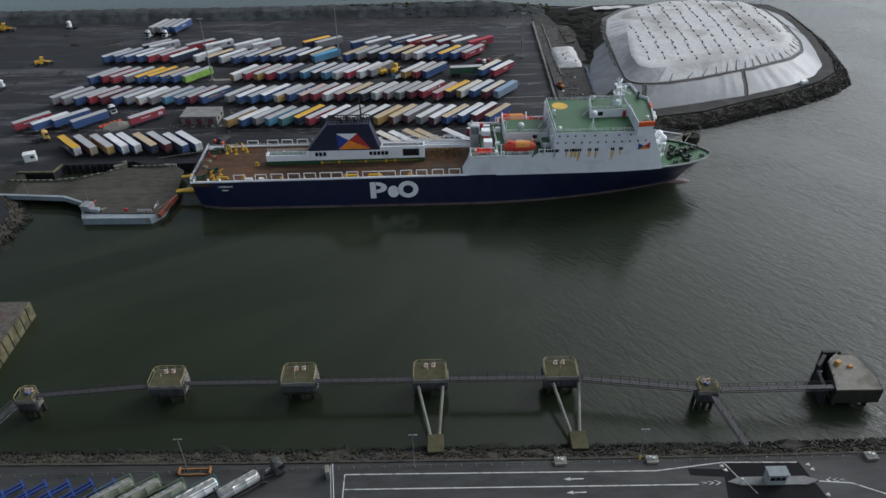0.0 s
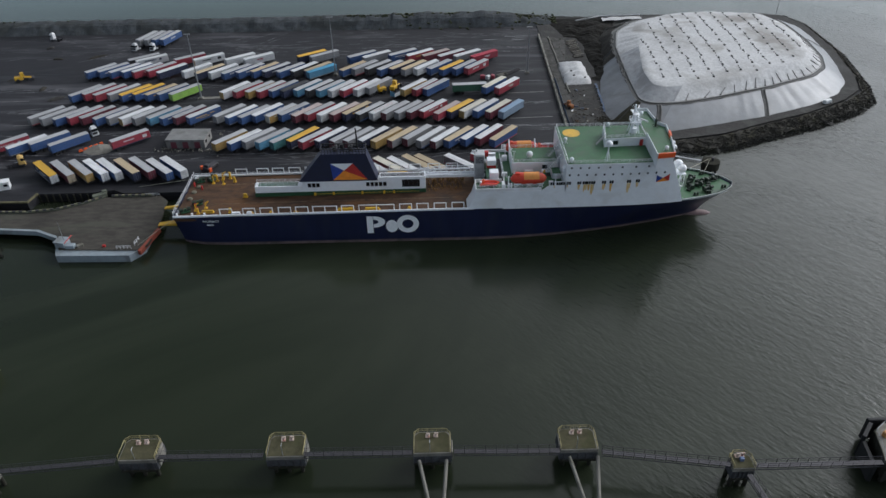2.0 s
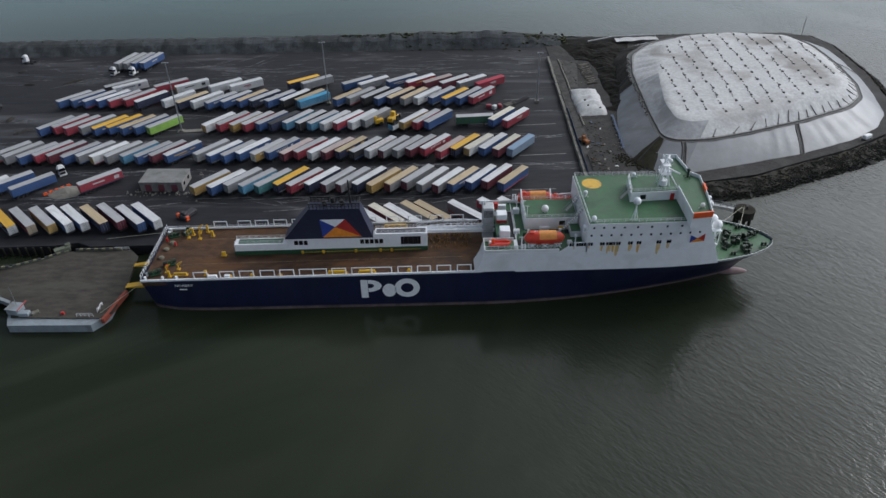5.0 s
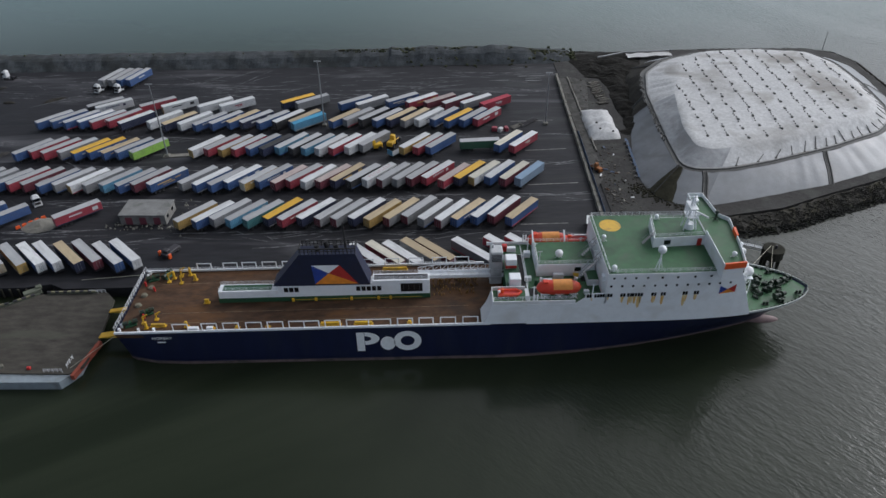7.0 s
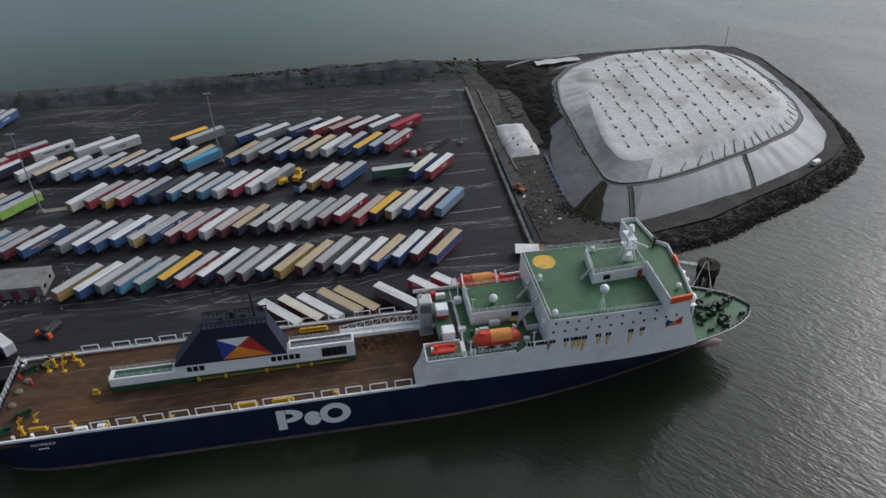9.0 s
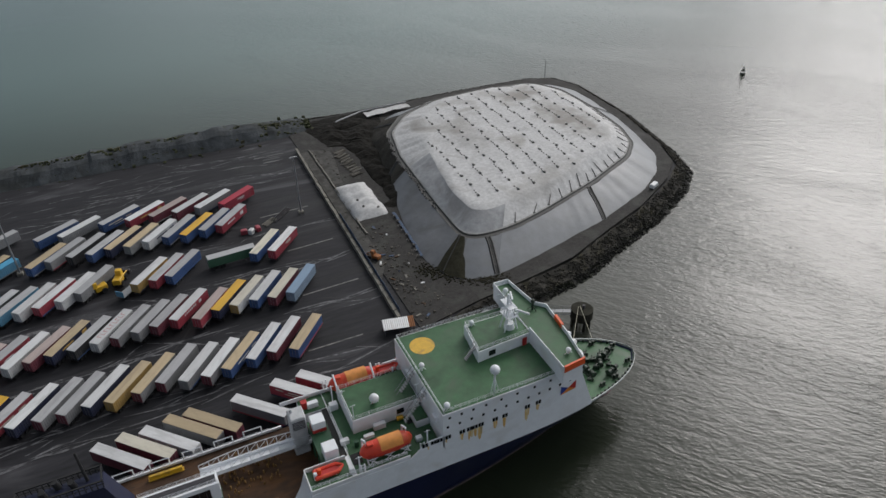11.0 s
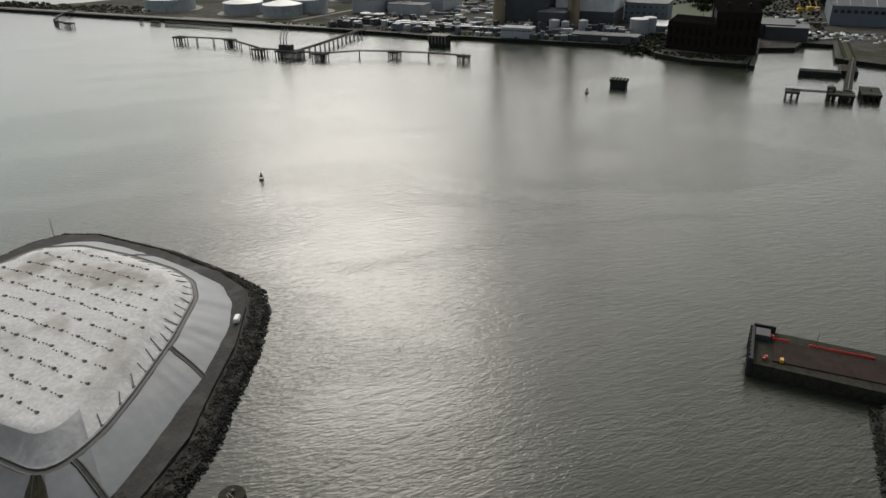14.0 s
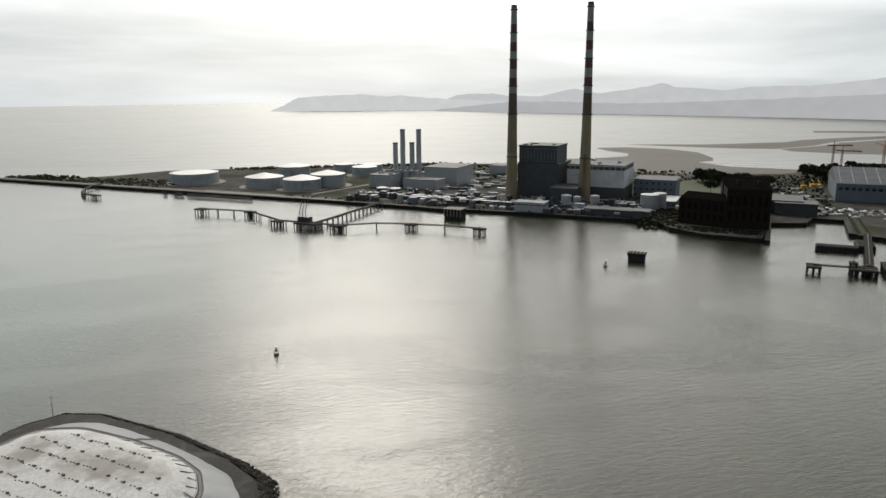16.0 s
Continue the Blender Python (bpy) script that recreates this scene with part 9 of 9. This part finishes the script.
pump = thing("intake_house", "concrete frame intake house standing in the water", "building", (622, 411, 0))
part("intake_shell", Geo().box((0, 0, 4.6), (13, 16.6, 9.2)), WETCONC, pump)
part("intake_roof", Geo().box((0, 0, 9.5), (14.4, 18.4, 0.7)), CONCRETE, pump)
for i in range(6):
    part("intake_column", Geo().box((-6.9, -8.3 + i * 3.3, 6.0), (0.7, 0.9, 6.6)), CONCRETE, pump)
for x, y, r, h in ((718, 329, 5.2, 11), (718, 318, 4.0, 10), (718, 300, 4.6, 12), (726, 248, 8.6, 15), (738, 240, 6.5, 15), (700, 352, 3.0, 8)):
    t = thing("silo", "pale cylindrical storage silo", "silo", (x, y, 2.6), 0, "silos")
    part("silo_shell", Geo().tube((0, 0, 0), (0, 0, h), r, n=24), PALECLAD, t)
    part("silo_roof", Geo().tube((0, 0, h), (0, 0, h + 1.0), r, r * 0.2, 24), TANKTOP, t)
for x, y, h in ((833.7, 586.5, 50), (826.8, 572.1, 67.5), (831.1, 561.1, 51), (834.2, 552.9, 67.5)):
    t = thing("flue_stack", "slim grey steel flue stack", "stack", (x, y, 2.6), 0, "flue stacks")
    part("stack_shaft", Geo().tube((0, 0, 0), (0, 0, h), 3.3, 3.2, 20), PALECLAD, t)
    part("stack_rim", Geo().tube((0, 0, h - 1.2), (0, 0, h), 3.5, 3.5, 20), DARKCLAD, t)


for k, (x, y) in enumerate(((812, 583), (806, 568), (809, 556), (813, 548))):
    t = thing("boiler_casing", "pale grey heat recovery casing below a flue stack", "plant unit", (x, y, 2.6), 0, "boiler casings")
    part("casing_body", Geo().box((0, 0, 9), (12, 7.5, 18), bevel=0.3).box((-7, 0, 5), (6, 6, 10), bevel=0.3), PALECLAD, t)
    part("casing_duct", Geo().tube((-3, 0, 17), (4, 0, 21), 2.2, 2.0, 10), BLUECLAD, t)
    for j in range(3):
        part("casing_gallery", Geo().box((-6.2, 0, 5 + j * 5), (0.8, 8.2, 0.3)), DARKSTEEL, t)
for x, y in ((722, 545), (722, 528)):
    t = thing("process_tank", "pale open-topped round process tank", "tank", (x, y, 2.6), 0, "process tanks")
    part("tank_shell", Geo().tube((0, 0, 0), (0, 0, 7), 6.4, n=28), DARKCLAD, t)
    part("tank_roof", Geo().tube((0, 0, 7), (0, 0, 7.8), 6.6, 6.2, 28), HALLWHITE, t)


def oil_tank(x, y, dia, h, cone):
    r = dia / 2
    d = Vector((x - 14.6, y - 148.6)).normalized() * r
    t = thing("oil_tank", "squat grey cylindrical oil storage tank", "tank", (x + d.x, y + d.y, 2.6), 0, "oil tanks")
    part("tank_shell", Geo().tube((0, 0, 0), (0, 0, h), r, n=48), TANKGREY, t)
    part("tank_roof", Geo().tube((0, 0, h), (0, 0, h + cone), r, 0.3, 48), TANKTOP, t, "pale conical tank roof")
    part("tank_rim", Geo().tube((0, 0, h - 0.5), (0, 0, h + 0.1), r + 0.25, r + 0.25, 48), TANKGREY, t)
    part("bund", Geo().tube((0, 0, -0.6), (0, 0, 0.25), r + 9, r + 8, 40), CONCRETE, t, "pale bund floor")


for a in ((702, 805, 61, 13.5, 0.8), (708, 700, 47, 12.5, 5.0), (708, 645, 46, 12.5, 5.0), (745, 633, 43, 15, 5.0), (815, 735, 46, 14, 4.0), (893, 703, 30, 11, 2.5), (862, 650, 36, 12, 2.5), (915, 668, 30, 10, 2.0)):
    oil_tank(*a)
for a, b, w in (((690, 455), (800, 402), 7), ((800, 402), (960, 455), 6), ((780, 470), (960, 430), 5), ((690, 560), (690, 440), 6), ((690, 440), (690, 250), 5), ((770, 245), (800, 150), 6), ((690, 620), (800, 600), 5), ((672, 760), (672, 560), 5)):
    d = math.degrees(math.atan2(b[1] - a[1], b[0] - a[0]))
    structure("works_road", Geo().box(((a[0] + b[0]) / 2, (a[1] + b[1]) / 2, 2.62), (math.hypot(b[0] - a[0], b[1] - a[1]), w, 0.08), d), CONCRETE, "pale concrete road across the works", "road")
# plant and clutter of the works
for i in range(230):
    y = rf.uniform(240, 560)
    x = rf.uniform(668, 740) if y > 420 or y < 300 else rf.uniform(668, 735)
    if 336 < y < 370 and x < 690 or math.hypot(x - 745, y - 397) < 14 or math.hypot(x - 754, y - 319) < 16:
        continue
    s = rf.choice((3, 4, 6, 9))
    t = thing("plant_unit", "small grey plant unit on the works site", "plant unit", (x, y, 2.6), rf.choice((0, 0, 90, 8)), "plant units")
    h = rf.uniform(2, 7.5)
    part("unit_body", Geo().box((0, 0, h / 2), (s, rf.uniform(3, 9), h), bevel=0.15), rf.choice((PALECLAD, DARKCLAD, BLUECLAD, DARKCLAD, DARKSTEEL, DARKCLAD)), t)
    if i % 3 == 0:
        part("unit_vent", Geo().tube((0, 0, h - 0.3), (0, 0, h + rf.uniform(1, 3)), 0.5), STEEL, t)
for i in range(70):
    y = rf.uniform(400, 520)
    t = thing("stored_unit", "pale container stored on the works yard", "container", (rf.uniform(760, 980), y, 2.6), rf.uniform(-8, 8), "stored containers")
    part("container_body", Geo().box((0, 0, 1.4), (rf.uniform(2.5, 5), rf.uniform(6, 16), 2.8), bevel=0.08), rf.choice((PALECLAD, BLUECLAD, CONCRETE, WHITE)), t)
for i in range(60):
    t = thing("parked_car", "parked car beyond the basin", "car", (rf.uniform(745, 800), rf.uniform(30, 108), 2.6), rf.choice((0, 90)) + rf.uniform(-5, 5), "far parked cars")
    part("car_body", Geo().box((0, 0, 0.65), (4.3, 1.8, 0.8), bevel=0.2).box((-0.2, 0, 1.25), (2.4, 1.6, 0.6), bevel=0.25, taper=0.85), rf.choice((WHITE, PALECLAD, DARKSTEEL, WHITE)), t)
for x, y, z1 in ((700, 480, 9), (690, 430, 8)):
    t = thing("pipe_rack", "long steel pipe rack along the works", "pipe rack", (x, y, 2.6))
    for k in range(4):
        part("pipe", Geo().tube((-2 + k * 1.2, -70, 5), (-2 + k * 1.2, 70, 5), 0.35, n=6), STEEL, t)
    for k in range(15):
        part("rack_leg", Geo().bar((-2.6, -70 + k * 10, 0), (-2.6, -70 + k * 10, 5), 0.3).bar((2.4, -70 + k * 10, 0), (2.4, -70 + k * 10, 5), 0.3).bar((-2.6, -70 + k * 10, 4.7), (2.4, -70 + k * 10, 4.7), 0.3), STEEL, t)


CRANERED = mat("faded_crane_orange", (0.20, 0.075, 0.035), 0.6, var=0.2, scale=0.5)


def lattice(a, b, w):
    a, b = Vector(a), Vector(b)
    d = (b - a).normalized()
    u = d.orthogonal().normalized() * (w / 2)
    v = d.cross(u)
    g = Geo()
    k = max(2, int((b - a).length / 2.5))
    cs = (u + v, u - v, -u - v, -u + v)
    for c in cs:
        g.bar(a + c, b + c, 0.28)
    for i in range(k):
        p, q = lerp(a, b, i / k), lerp(a, b, (i + 1) / k)
        for c, e in zip(cs, cs[1:] + cs[:1]):
            g.bar(p + c, q + e, 0.16)
    return g


def tower_crane(x, y, h, rz):
    t = thing("tower_crane", "slender orange lattice tower crane", "crane", (x, y, 2.6), rz, "tower cranes")
    part("crane_mast", lattice((0, 0, 0), (0, 0, h), 1.8), CRANERED, t)
    part("crane_jib", lattice((-8, 0, h + 0.6), (22, 0, h + 0.6), 1.0).bar((0, 0, h + 6), (20, 0, h + 1), 0.2).bar((0, 0, h), (0, 0, h + 6), 0.6), CRANERED, t)


tower_crane(1036, 70, 44, 285)
tower_crane(1060, 58, 36, 250)
tower_crane(982, 22, 50, 20)

# trees and scrub of the far shore


def tree(x, y, h, seed):
    r = random.Random(seed)
    t = thing("tree", "dark bare-branched shore tree", "tree", (x, y, 2.6), r.uniform(0, 360), "far trees")
    g = Geo().tube((0, 0, 0), (0, 0, h * 0.5), 0.35, 0.2, 6)
    for k in range(5):
        a = k * 1.26 + r.uniform(-0.3, 0.3)
        g.tube((0, 0, h * (0.3 + 0.05 * k)), (h * 0.25 * math.cos(a), h * 0.25 * math.sin(a), h * (0.6 + 0.06 * k)), 0.14, 0.06, 5)
    part("trunk", g, EARTH, t)
    c = Geo()
    for k in range(70):
        a, b, q = r.uniform(0, 6.28), r.uniform(-0.6, 1.4), r.uniform(0.5, 1.0)
        c.rock((h * 0.36 * q * math.cos(a) * math.cos(b * 0.8), h * 0.36 * q * math.sin(a) * math.cos(b * 0.8), h * (0.62 + 0.3 * q * math.sin(b))), h * r.uniform(0.04, 0.09), r)
    part("crown", c, TREEDARK, t, "dense dark crown")
    return t


protos = [tree(830, 155, 15, 1), tree(850, 200, 18, 2), tree(842, 178, 13, 3)]
for i in range(150):
    u = rf.random()
    x, y = lerp(968, 925, u) + rf.gauss(0, 9), lerp(224, 146, u) + rf.gauss(0, 3)
    copy_thing(protos[i % 3], pose(x, y, 2.6, 0, 0, rf.uniform(0, 360)) @ Matrix.Scale(rf.uniform(0.6, 1.05), 4))
for i in range(110):
    copy_thing(protos[i % 3], pose(rf.uniform(980, 1120), rf.uniform(-90, 100), 2.6, 0, 0, rf.uniform(0, 360)) @ Matrix.Scale(rf.uniform(0.7, 1.5), 4))
sc = Geo()
for i in range(900):
    t = rf.random()
    x, y = (lerp(870, 1060, t), lerp(880, 600, t)) if i % 2 else (rf.uniform(900, 1075), rf.uniform(300, 620))
    sc.rock((x + rf.gauss(0, 6), y + rf.gauss(0, 10), 3.0), rf.uniform(1.0, 3.0), rf)
tagged(new("shore_scrub", sc.mesh("shore_scrub", SCRUB)), "dark scrub along the far side of the works", "scrub", "", "stuff")
bush = Geo()
for i in range(1300):
    k = i % 5
    if k == 0:
        x, y = rf.uniform(640, 740), rf.uniform(214, 246)
    elif k == 1:
        x, y = rf.uniform(742, 1050), rf.uniform(84, 140)
    elif k == 2:
        x, y = rf.uniform(628, 646), rf.uniform(146, 212)
    elif k == 3:
        x, y = rf.uniform(666, 676), rf.uniform(240, 640)
    else:
        x, y = rf.uniform(960, 1080), rf.uniform(60, 330)
    bush.rock((x, y, 2.8), rf.uniform(0.7, 2.6) * (0.6 if k in (2, 3) else 1.0), rf)
tagged(new("waste_ground_scrub", bush.mesh("waste_ground_scrub", TREEDARK)), "dark scrub on waste ground among the works", "scrub", "", "stuff")
for i in range(46):
    x, y = (rf.uniform(742, 800), rf.uniform(190, 246)) if i % 2 else (rf.uniform(840, 950), rf.uniform(82, 132))
    t = thing("site_cabin", "small grey or white site cabin on the works", "cabin", (x, y, 2.6), rf.choice((0, 90, 12)), "far site cabins")
    part("cabin_body", Geo().box((0, 0, 1.4), (rf.uniform(4, 9), rf.uniform(2.4, 4), 2.8), bevel=0.1), rf.choice((WHITE, PALECLAD, DARKCLAD, BLUECLAD, DARKCLAD)), t)
    part("cabin_roof", Geo().box((0, 0, 2.85), (4.0, 2.2, 0.12)), CONCRETE, t)
sp = Geo()
for i in range(500):
    y = rf.uniform(830, 1125)
    w = lerp(70, 20, (y - 830) / 295)
    sp.rock((668 + rf.uniform(0, w), y, 3.0 + rf.uniform(0, 2.5) * (1010 < y < 1090)), rf.uniform(0.8, 2.4), rf)
tagged(new("spit_grass", sp.mesh("spit_grass", SCRUB)), "rough grass on the low sea wall spit", "grass", "", "stuff")
grs = Geo().prism([(790, 205), (815, 246), (940, 258), (1000, 215), (1000, 150), (870, 128), (790, 190)], 2.5, 2.72)
structure("grass_field", grs, mat("green_grass", (0.036, 0.055, 0.016), 0.9, var=0.3, scale=0.1), "green grass beyond the brick hall", "grass")

# ---- oil jetty ----


def jetty(pts, z=5.4, w=2.2, piles=16.0, label="long piled oil jetty walkway"):
    t = thing("jetty", label, "jetty", (0, 0, 0), 0, "jetty spans")
    for a, b in zip(pts, pts[1:]):
        a, b = Vector((*a, z)), Vector((*b, z))
        d = math.degrees(math.atan2(b.y - a.y, b.x - a.x))
        m = (a + b) / 2
        ln = (b - a).length
        part("deck", Geo().box((m.x, m.y, z), (ln + w * 0.5, w, 0.45), d), WETCONC, t)
        part("pipe", Geo().tube(a + Vector((0, 0, 0.8)), b + Vector((0, 0, 0.8)), 0.3, n=6), DARKSTEEL, t)
        k = max(1, int(ln / piles))
        for i in range(k + 1):
            p = lerp(a, b, i / k)
            u = Vector((-(b - a).y, (b - a).x, 0)).normalized() * (w * 0.45)
            part("support_post", Geo().tube((p + u) - Vector((0, 0, z + 1)), p + u, 0.4, n=6), DARKSTEEL, t)
            part("support_post", Geo().tube((p - u) - Vector((0, 0, z + 1)), p - u, 0.4, n=6), DARKSTEEL, t)


def platform(x, y, sx, sy, z=5.6, rz=0.0, name="jetty_platform"):
    t = thing(name, "concrete jetty platform on many piles", "platform", (x, y, 0), rz, "jetty platforms")
    part("deck", Geo().box((0, 0, z - 0.5), (sx, sy, 1.1), bevel=0.1), WETCONC, t)
    nx, ny = max(2, int(sx / 4) + 1), max(2, int(sy / 4) + 1)
    for i in range(nx):
        for j in range(ny):
            px, py = -sx / 2 + 0.8 + (sx - 1.6) * i / (nx - 1), -sy / 2 + 0.8 + (sy - 1.6) * j / (ny - 1)
            part("support_post", Geo().tube((px, py, -1), (px, py, z - 1.2), 0.45, n=6), WETCONC, t)
    g = Geo()
    for px in (-0.5, 0.5):
        g.bar((px * sx, -sy / 2, z + 1.1), (px * sx, sy / 2, z + 1.1), 0.1)
    part("guard_rail", g, STEEL, t)
    part("bollard", Geo().tube((0, 0, z), (0, 0, z + 1.4), 0.6, n=8), DARKSTEEL, t)


for x, y, sx, sy in ((549, 653, 9, 12), (554, 597, 8, 10), (524, 541, 9, 12), (525, 510, 12, 24), (525, 479, 9, 13), (554, 423, 8, 10), (558, 361, 8, 10)):
    platform(x, y, sx, sy)
jetty([(549, 653), (554, 597), (525, 540)], w=2.0)
jetty([(525, 540), (525, 477)], w=2.4)
jetty([(525, 505), (560, 504), (652, 509)], w=6.0, piles=8.0, label="broad piled approach trestle")
jetty([(525, 477), (546, 453), (554, 423), (558, 393), (558, 361)], w=1.6, piles=28)
arm = thing("loading_arms", "tall dark loading arms on the oil berth", "loading arms", (526, 516, 5.6))
for k in range(3):
    part("loading_arm", Geo().bar((0, -3 + k * 3, 0), (0, -3 + k * 3, 9), 0.7).bar((0, -3 + k * 3, 9), (2.0, -5 + k * 3, 20), 0.4).bar((2, -5 + k * 3, 20), (1.0, -1 + k * 3, 8), 0.3), DARKSTEEL, arm)
part("arm_house", Geo().box((3, 0, 2.2), (6, 12, 4.4), bevel=0.1), DARKSTEEL, arm)
# curved old jetty and low breakwater towards the sea
jetty([(657, 918), (636, 912), (612, 894), (596, 878), (585, 862), (582, 842)], z=4.5, w=3.0, piles=9, label="curved old timber jetty")
platform(583, 840, 7, 9, 4.5)
for x, y, ln in ((632, 785, 4), (630, 762, 13), (632, 735, 30), (634, 690, 60)):
    platform(x, y, 4, ln, 3.2, name="breakwater_block")
# basin jetty and piers on the other side
platform(528, 113, 12, 9, 4.6)
platform(531, 84, 14, 16, 4.6)
platform(544, 66, 24, 12, 4.6)
platform(533, 90, 6, 5, 7.5, name="jetty_hut")
jetty([(528, 113), (530, 90)], z=4.6, w=1.6)
jetty([(538, 80), (655, 69)], z=5.0, w=5.0, piles=9, label="broad concrete approach pier")
for x, y, sx, sy in ((604, 94, 10, 28), (622, 74, 26, 12)):
    pier = thing("basin_pier", "solid black tide-stained pier in the basin mouth", "pier", (x, y, 0))
    part("pier_body", Geo().box((0, 0, 1.4), (sx, sy, 4.8), bevel=0.2), RUBBER, pier, "black fender-clad sides")
    part("pier_deck", Geo().box((0, 0, 3.9), (sx - 1.0, sy - 1.0, 0.2)), WETCONC, pier)
    for i in range(int(sy / 3)):
        part("fender_post", Geo().tube((-sx / 2 - 0.2, -sy / 2 + 1.5 + i * 3, -1), (-sx / 2 - 0.2, -sy / 2 + 1.5 + i * 3, 4.4), 0.35, n=7), RUBBER, pier)
grb = thing("mossy_pier", "overgrown pier by the basin", "pier", (708, 70, 0))
part("pier_body", Geo().box((0, 0, 1.6), (104, 9, 3.2)), TREEDARK, grb)
part("pier_grass", Geo().box((0, 0, 3.25), (103, 4, 0.15)), SCRUB, grb)
blk = thing("mooring_dolphin", "black box-shaped mooring dolphin standing alone", "dolphin", (515, 225, 0))
part("cap", Geo().box((0, 0, 5.2), (8, 12.6, 1.6), bevel=0.2), WETCONC, blk)
part("fender_wall", Geo().box((0, 0, 2.2), (6.6, 11.2, 4.6)), RUBBER, blk, "black fender wall")
for i in range(5):
    part("deck_beam", Geo().box((0, -5 + i * 2.5, 6.2), (8.2, 0.8, 0.5)), CONCRETE, blk)


def buoy(x, y, code, s=1.0):
    t = thing("buoy", PAINT[code][0] + " channel buoy with lantern cage", "buoy", (x, y, 0))
    part("buoy_float", Geo().tube((0, 0, -0.4), (0, 0, 0.9 * s), 1.5 * s, 1.4 * s, 16), DARKGEAR if code == "G" else paint(code), t)
    part("buoy_cage", Geo().bar((-0.8 * s, -0.8 * s, 0.8), (-0.2, -0.2, 4.2 * s), 0.16).bar((0.8 * s, -0.8 * s, 0.8), (0.2, -0.2, 4.2 * s), 0.16).bar((0.8 * s, 0.8 * s, 0.8), (0.2, 0.2, 4.2 * s), 0.16).bar((-0.8 * s, 0.8 * s, 0.8), (-0.2, 0.2, 4.2 * s), 0.16).box((0, 0, 2.4 * s), (0.9 * s, 0.9 * s, 1.2 * s)), DARKGEAR if code == "G" else paint(code), t)
    part("buoy_lantern", Geo().ball((0, 0, 4.5 * s), 0.35 * s, 8, 5), WHITE, t)


buoy(264.9, 347.0, "G", 0.85)
buoy(491, 242, "K", 0.9)

# ---- hills across the bay ----


# self-lit colour for the far ridges, with distance haze put into it
def painted_haze(name, col):
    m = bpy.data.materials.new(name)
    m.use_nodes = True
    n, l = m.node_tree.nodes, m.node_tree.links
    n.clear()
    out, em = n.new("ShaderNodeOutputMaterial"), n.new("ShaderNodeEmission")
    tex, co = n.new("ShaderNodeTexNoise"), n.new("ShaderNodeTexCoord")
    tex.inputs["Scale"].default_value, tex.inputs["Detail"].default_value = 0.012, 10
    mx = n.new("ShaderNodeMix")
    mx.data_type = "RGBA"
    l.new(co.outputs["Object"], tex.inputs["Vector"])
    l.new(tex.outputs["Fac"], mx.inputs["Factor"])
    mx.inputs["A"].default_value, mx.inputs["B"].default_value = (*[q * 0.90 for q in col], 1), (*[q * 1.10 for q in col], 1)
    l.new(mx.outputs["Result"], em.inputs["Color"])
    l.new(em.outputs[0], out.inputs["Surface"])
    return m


def hills(name, a0, a1, dist, profile, material, label, base=-2.0, seed=1.0):
    """A ridge seen across the bay between two bearings; the profile gives bearing shares and crest heights."""
    xs, hs = [p[0] for p in profile], [p[1] for p in profile]
    rows = [[], [], []]
    for i in range(161):
        t = i / 160
        a = radians(lerp(a0, a1, t))
        d = dist(t)
        h = float(np.interp(t, xs, hs)) * (1 + 0.05 * noise.noise(Vector((t * 30, seed, 0)))) + 3.0 * noise.noise(Vector((t * 90, seed, 2)))
        for k, (q, z) in enumerate(((1.0, base), (1.012, h * 0.45), (1.03, h))):
            rows[k].append((14.6 + d * q * math.sin(a), 148.6 + d * q * math.cos(a), z))
    structure(name, Geo().loft(rows), material, label, "hills")


# bearings are degrees clockwise from +y; heights are those of the crest line
def crest(dist, line):
    """Crest heights from pairs of bearing and slope up to the ridge, as seen from over the dock."""
    a0, a1 = line[0][0], line[-1][0]
    return a0, a1, [((a - a0) / (a1 - a0), 119.2 + 1.03 * dist * e) for a, e in line]


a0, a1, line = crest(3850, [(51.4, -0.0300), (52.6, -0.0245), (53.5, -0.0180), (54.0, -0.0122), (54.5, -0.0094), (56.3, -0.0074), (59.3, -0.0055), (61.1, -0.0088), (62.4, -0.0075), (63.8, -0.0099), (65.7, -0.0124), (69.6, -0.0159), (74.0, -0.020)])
hills("hills_headland", a0, a1, lambda t: 3850, line, painted_haze("haze_headland", (0.53, 0.545, 0.555)), "hazy headland across the bay", 5, 1.0)
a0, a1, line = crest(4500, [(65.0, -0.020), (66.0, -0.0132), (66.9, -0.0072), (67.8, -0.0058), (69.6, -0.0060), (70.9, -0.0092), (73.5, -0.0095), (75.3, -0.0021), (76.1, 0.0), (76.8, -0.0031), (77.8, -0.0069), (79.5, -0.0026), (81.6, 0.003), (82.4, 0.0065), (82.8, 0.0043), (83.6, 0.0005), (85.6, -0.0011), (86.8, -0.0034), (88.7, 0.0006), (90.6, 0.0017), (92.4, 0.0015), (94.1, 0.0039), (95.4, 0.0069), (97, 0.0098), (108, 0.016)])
hills("hills_far", a0, a1, lambda t: 4500, line, painted_haze("haze_mountains", (0.475, 0.49, 0.51)), "pale hazy mountains across the bay", 5, 3.0)
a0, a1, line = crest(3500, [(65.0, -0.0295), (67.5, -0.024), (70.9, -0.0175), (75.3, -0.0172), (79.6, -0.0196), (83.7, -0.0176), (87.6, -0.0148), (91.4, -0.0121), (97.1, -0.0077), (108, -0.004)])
hills("hills_shore", a0, a1, lambda t: lerp(3700, 2850, t), line, painted_haze("haze_low_shore", (0.38, 0.395, 0.415)), "hazy built-up shore below the mountains", -1, 5.0)
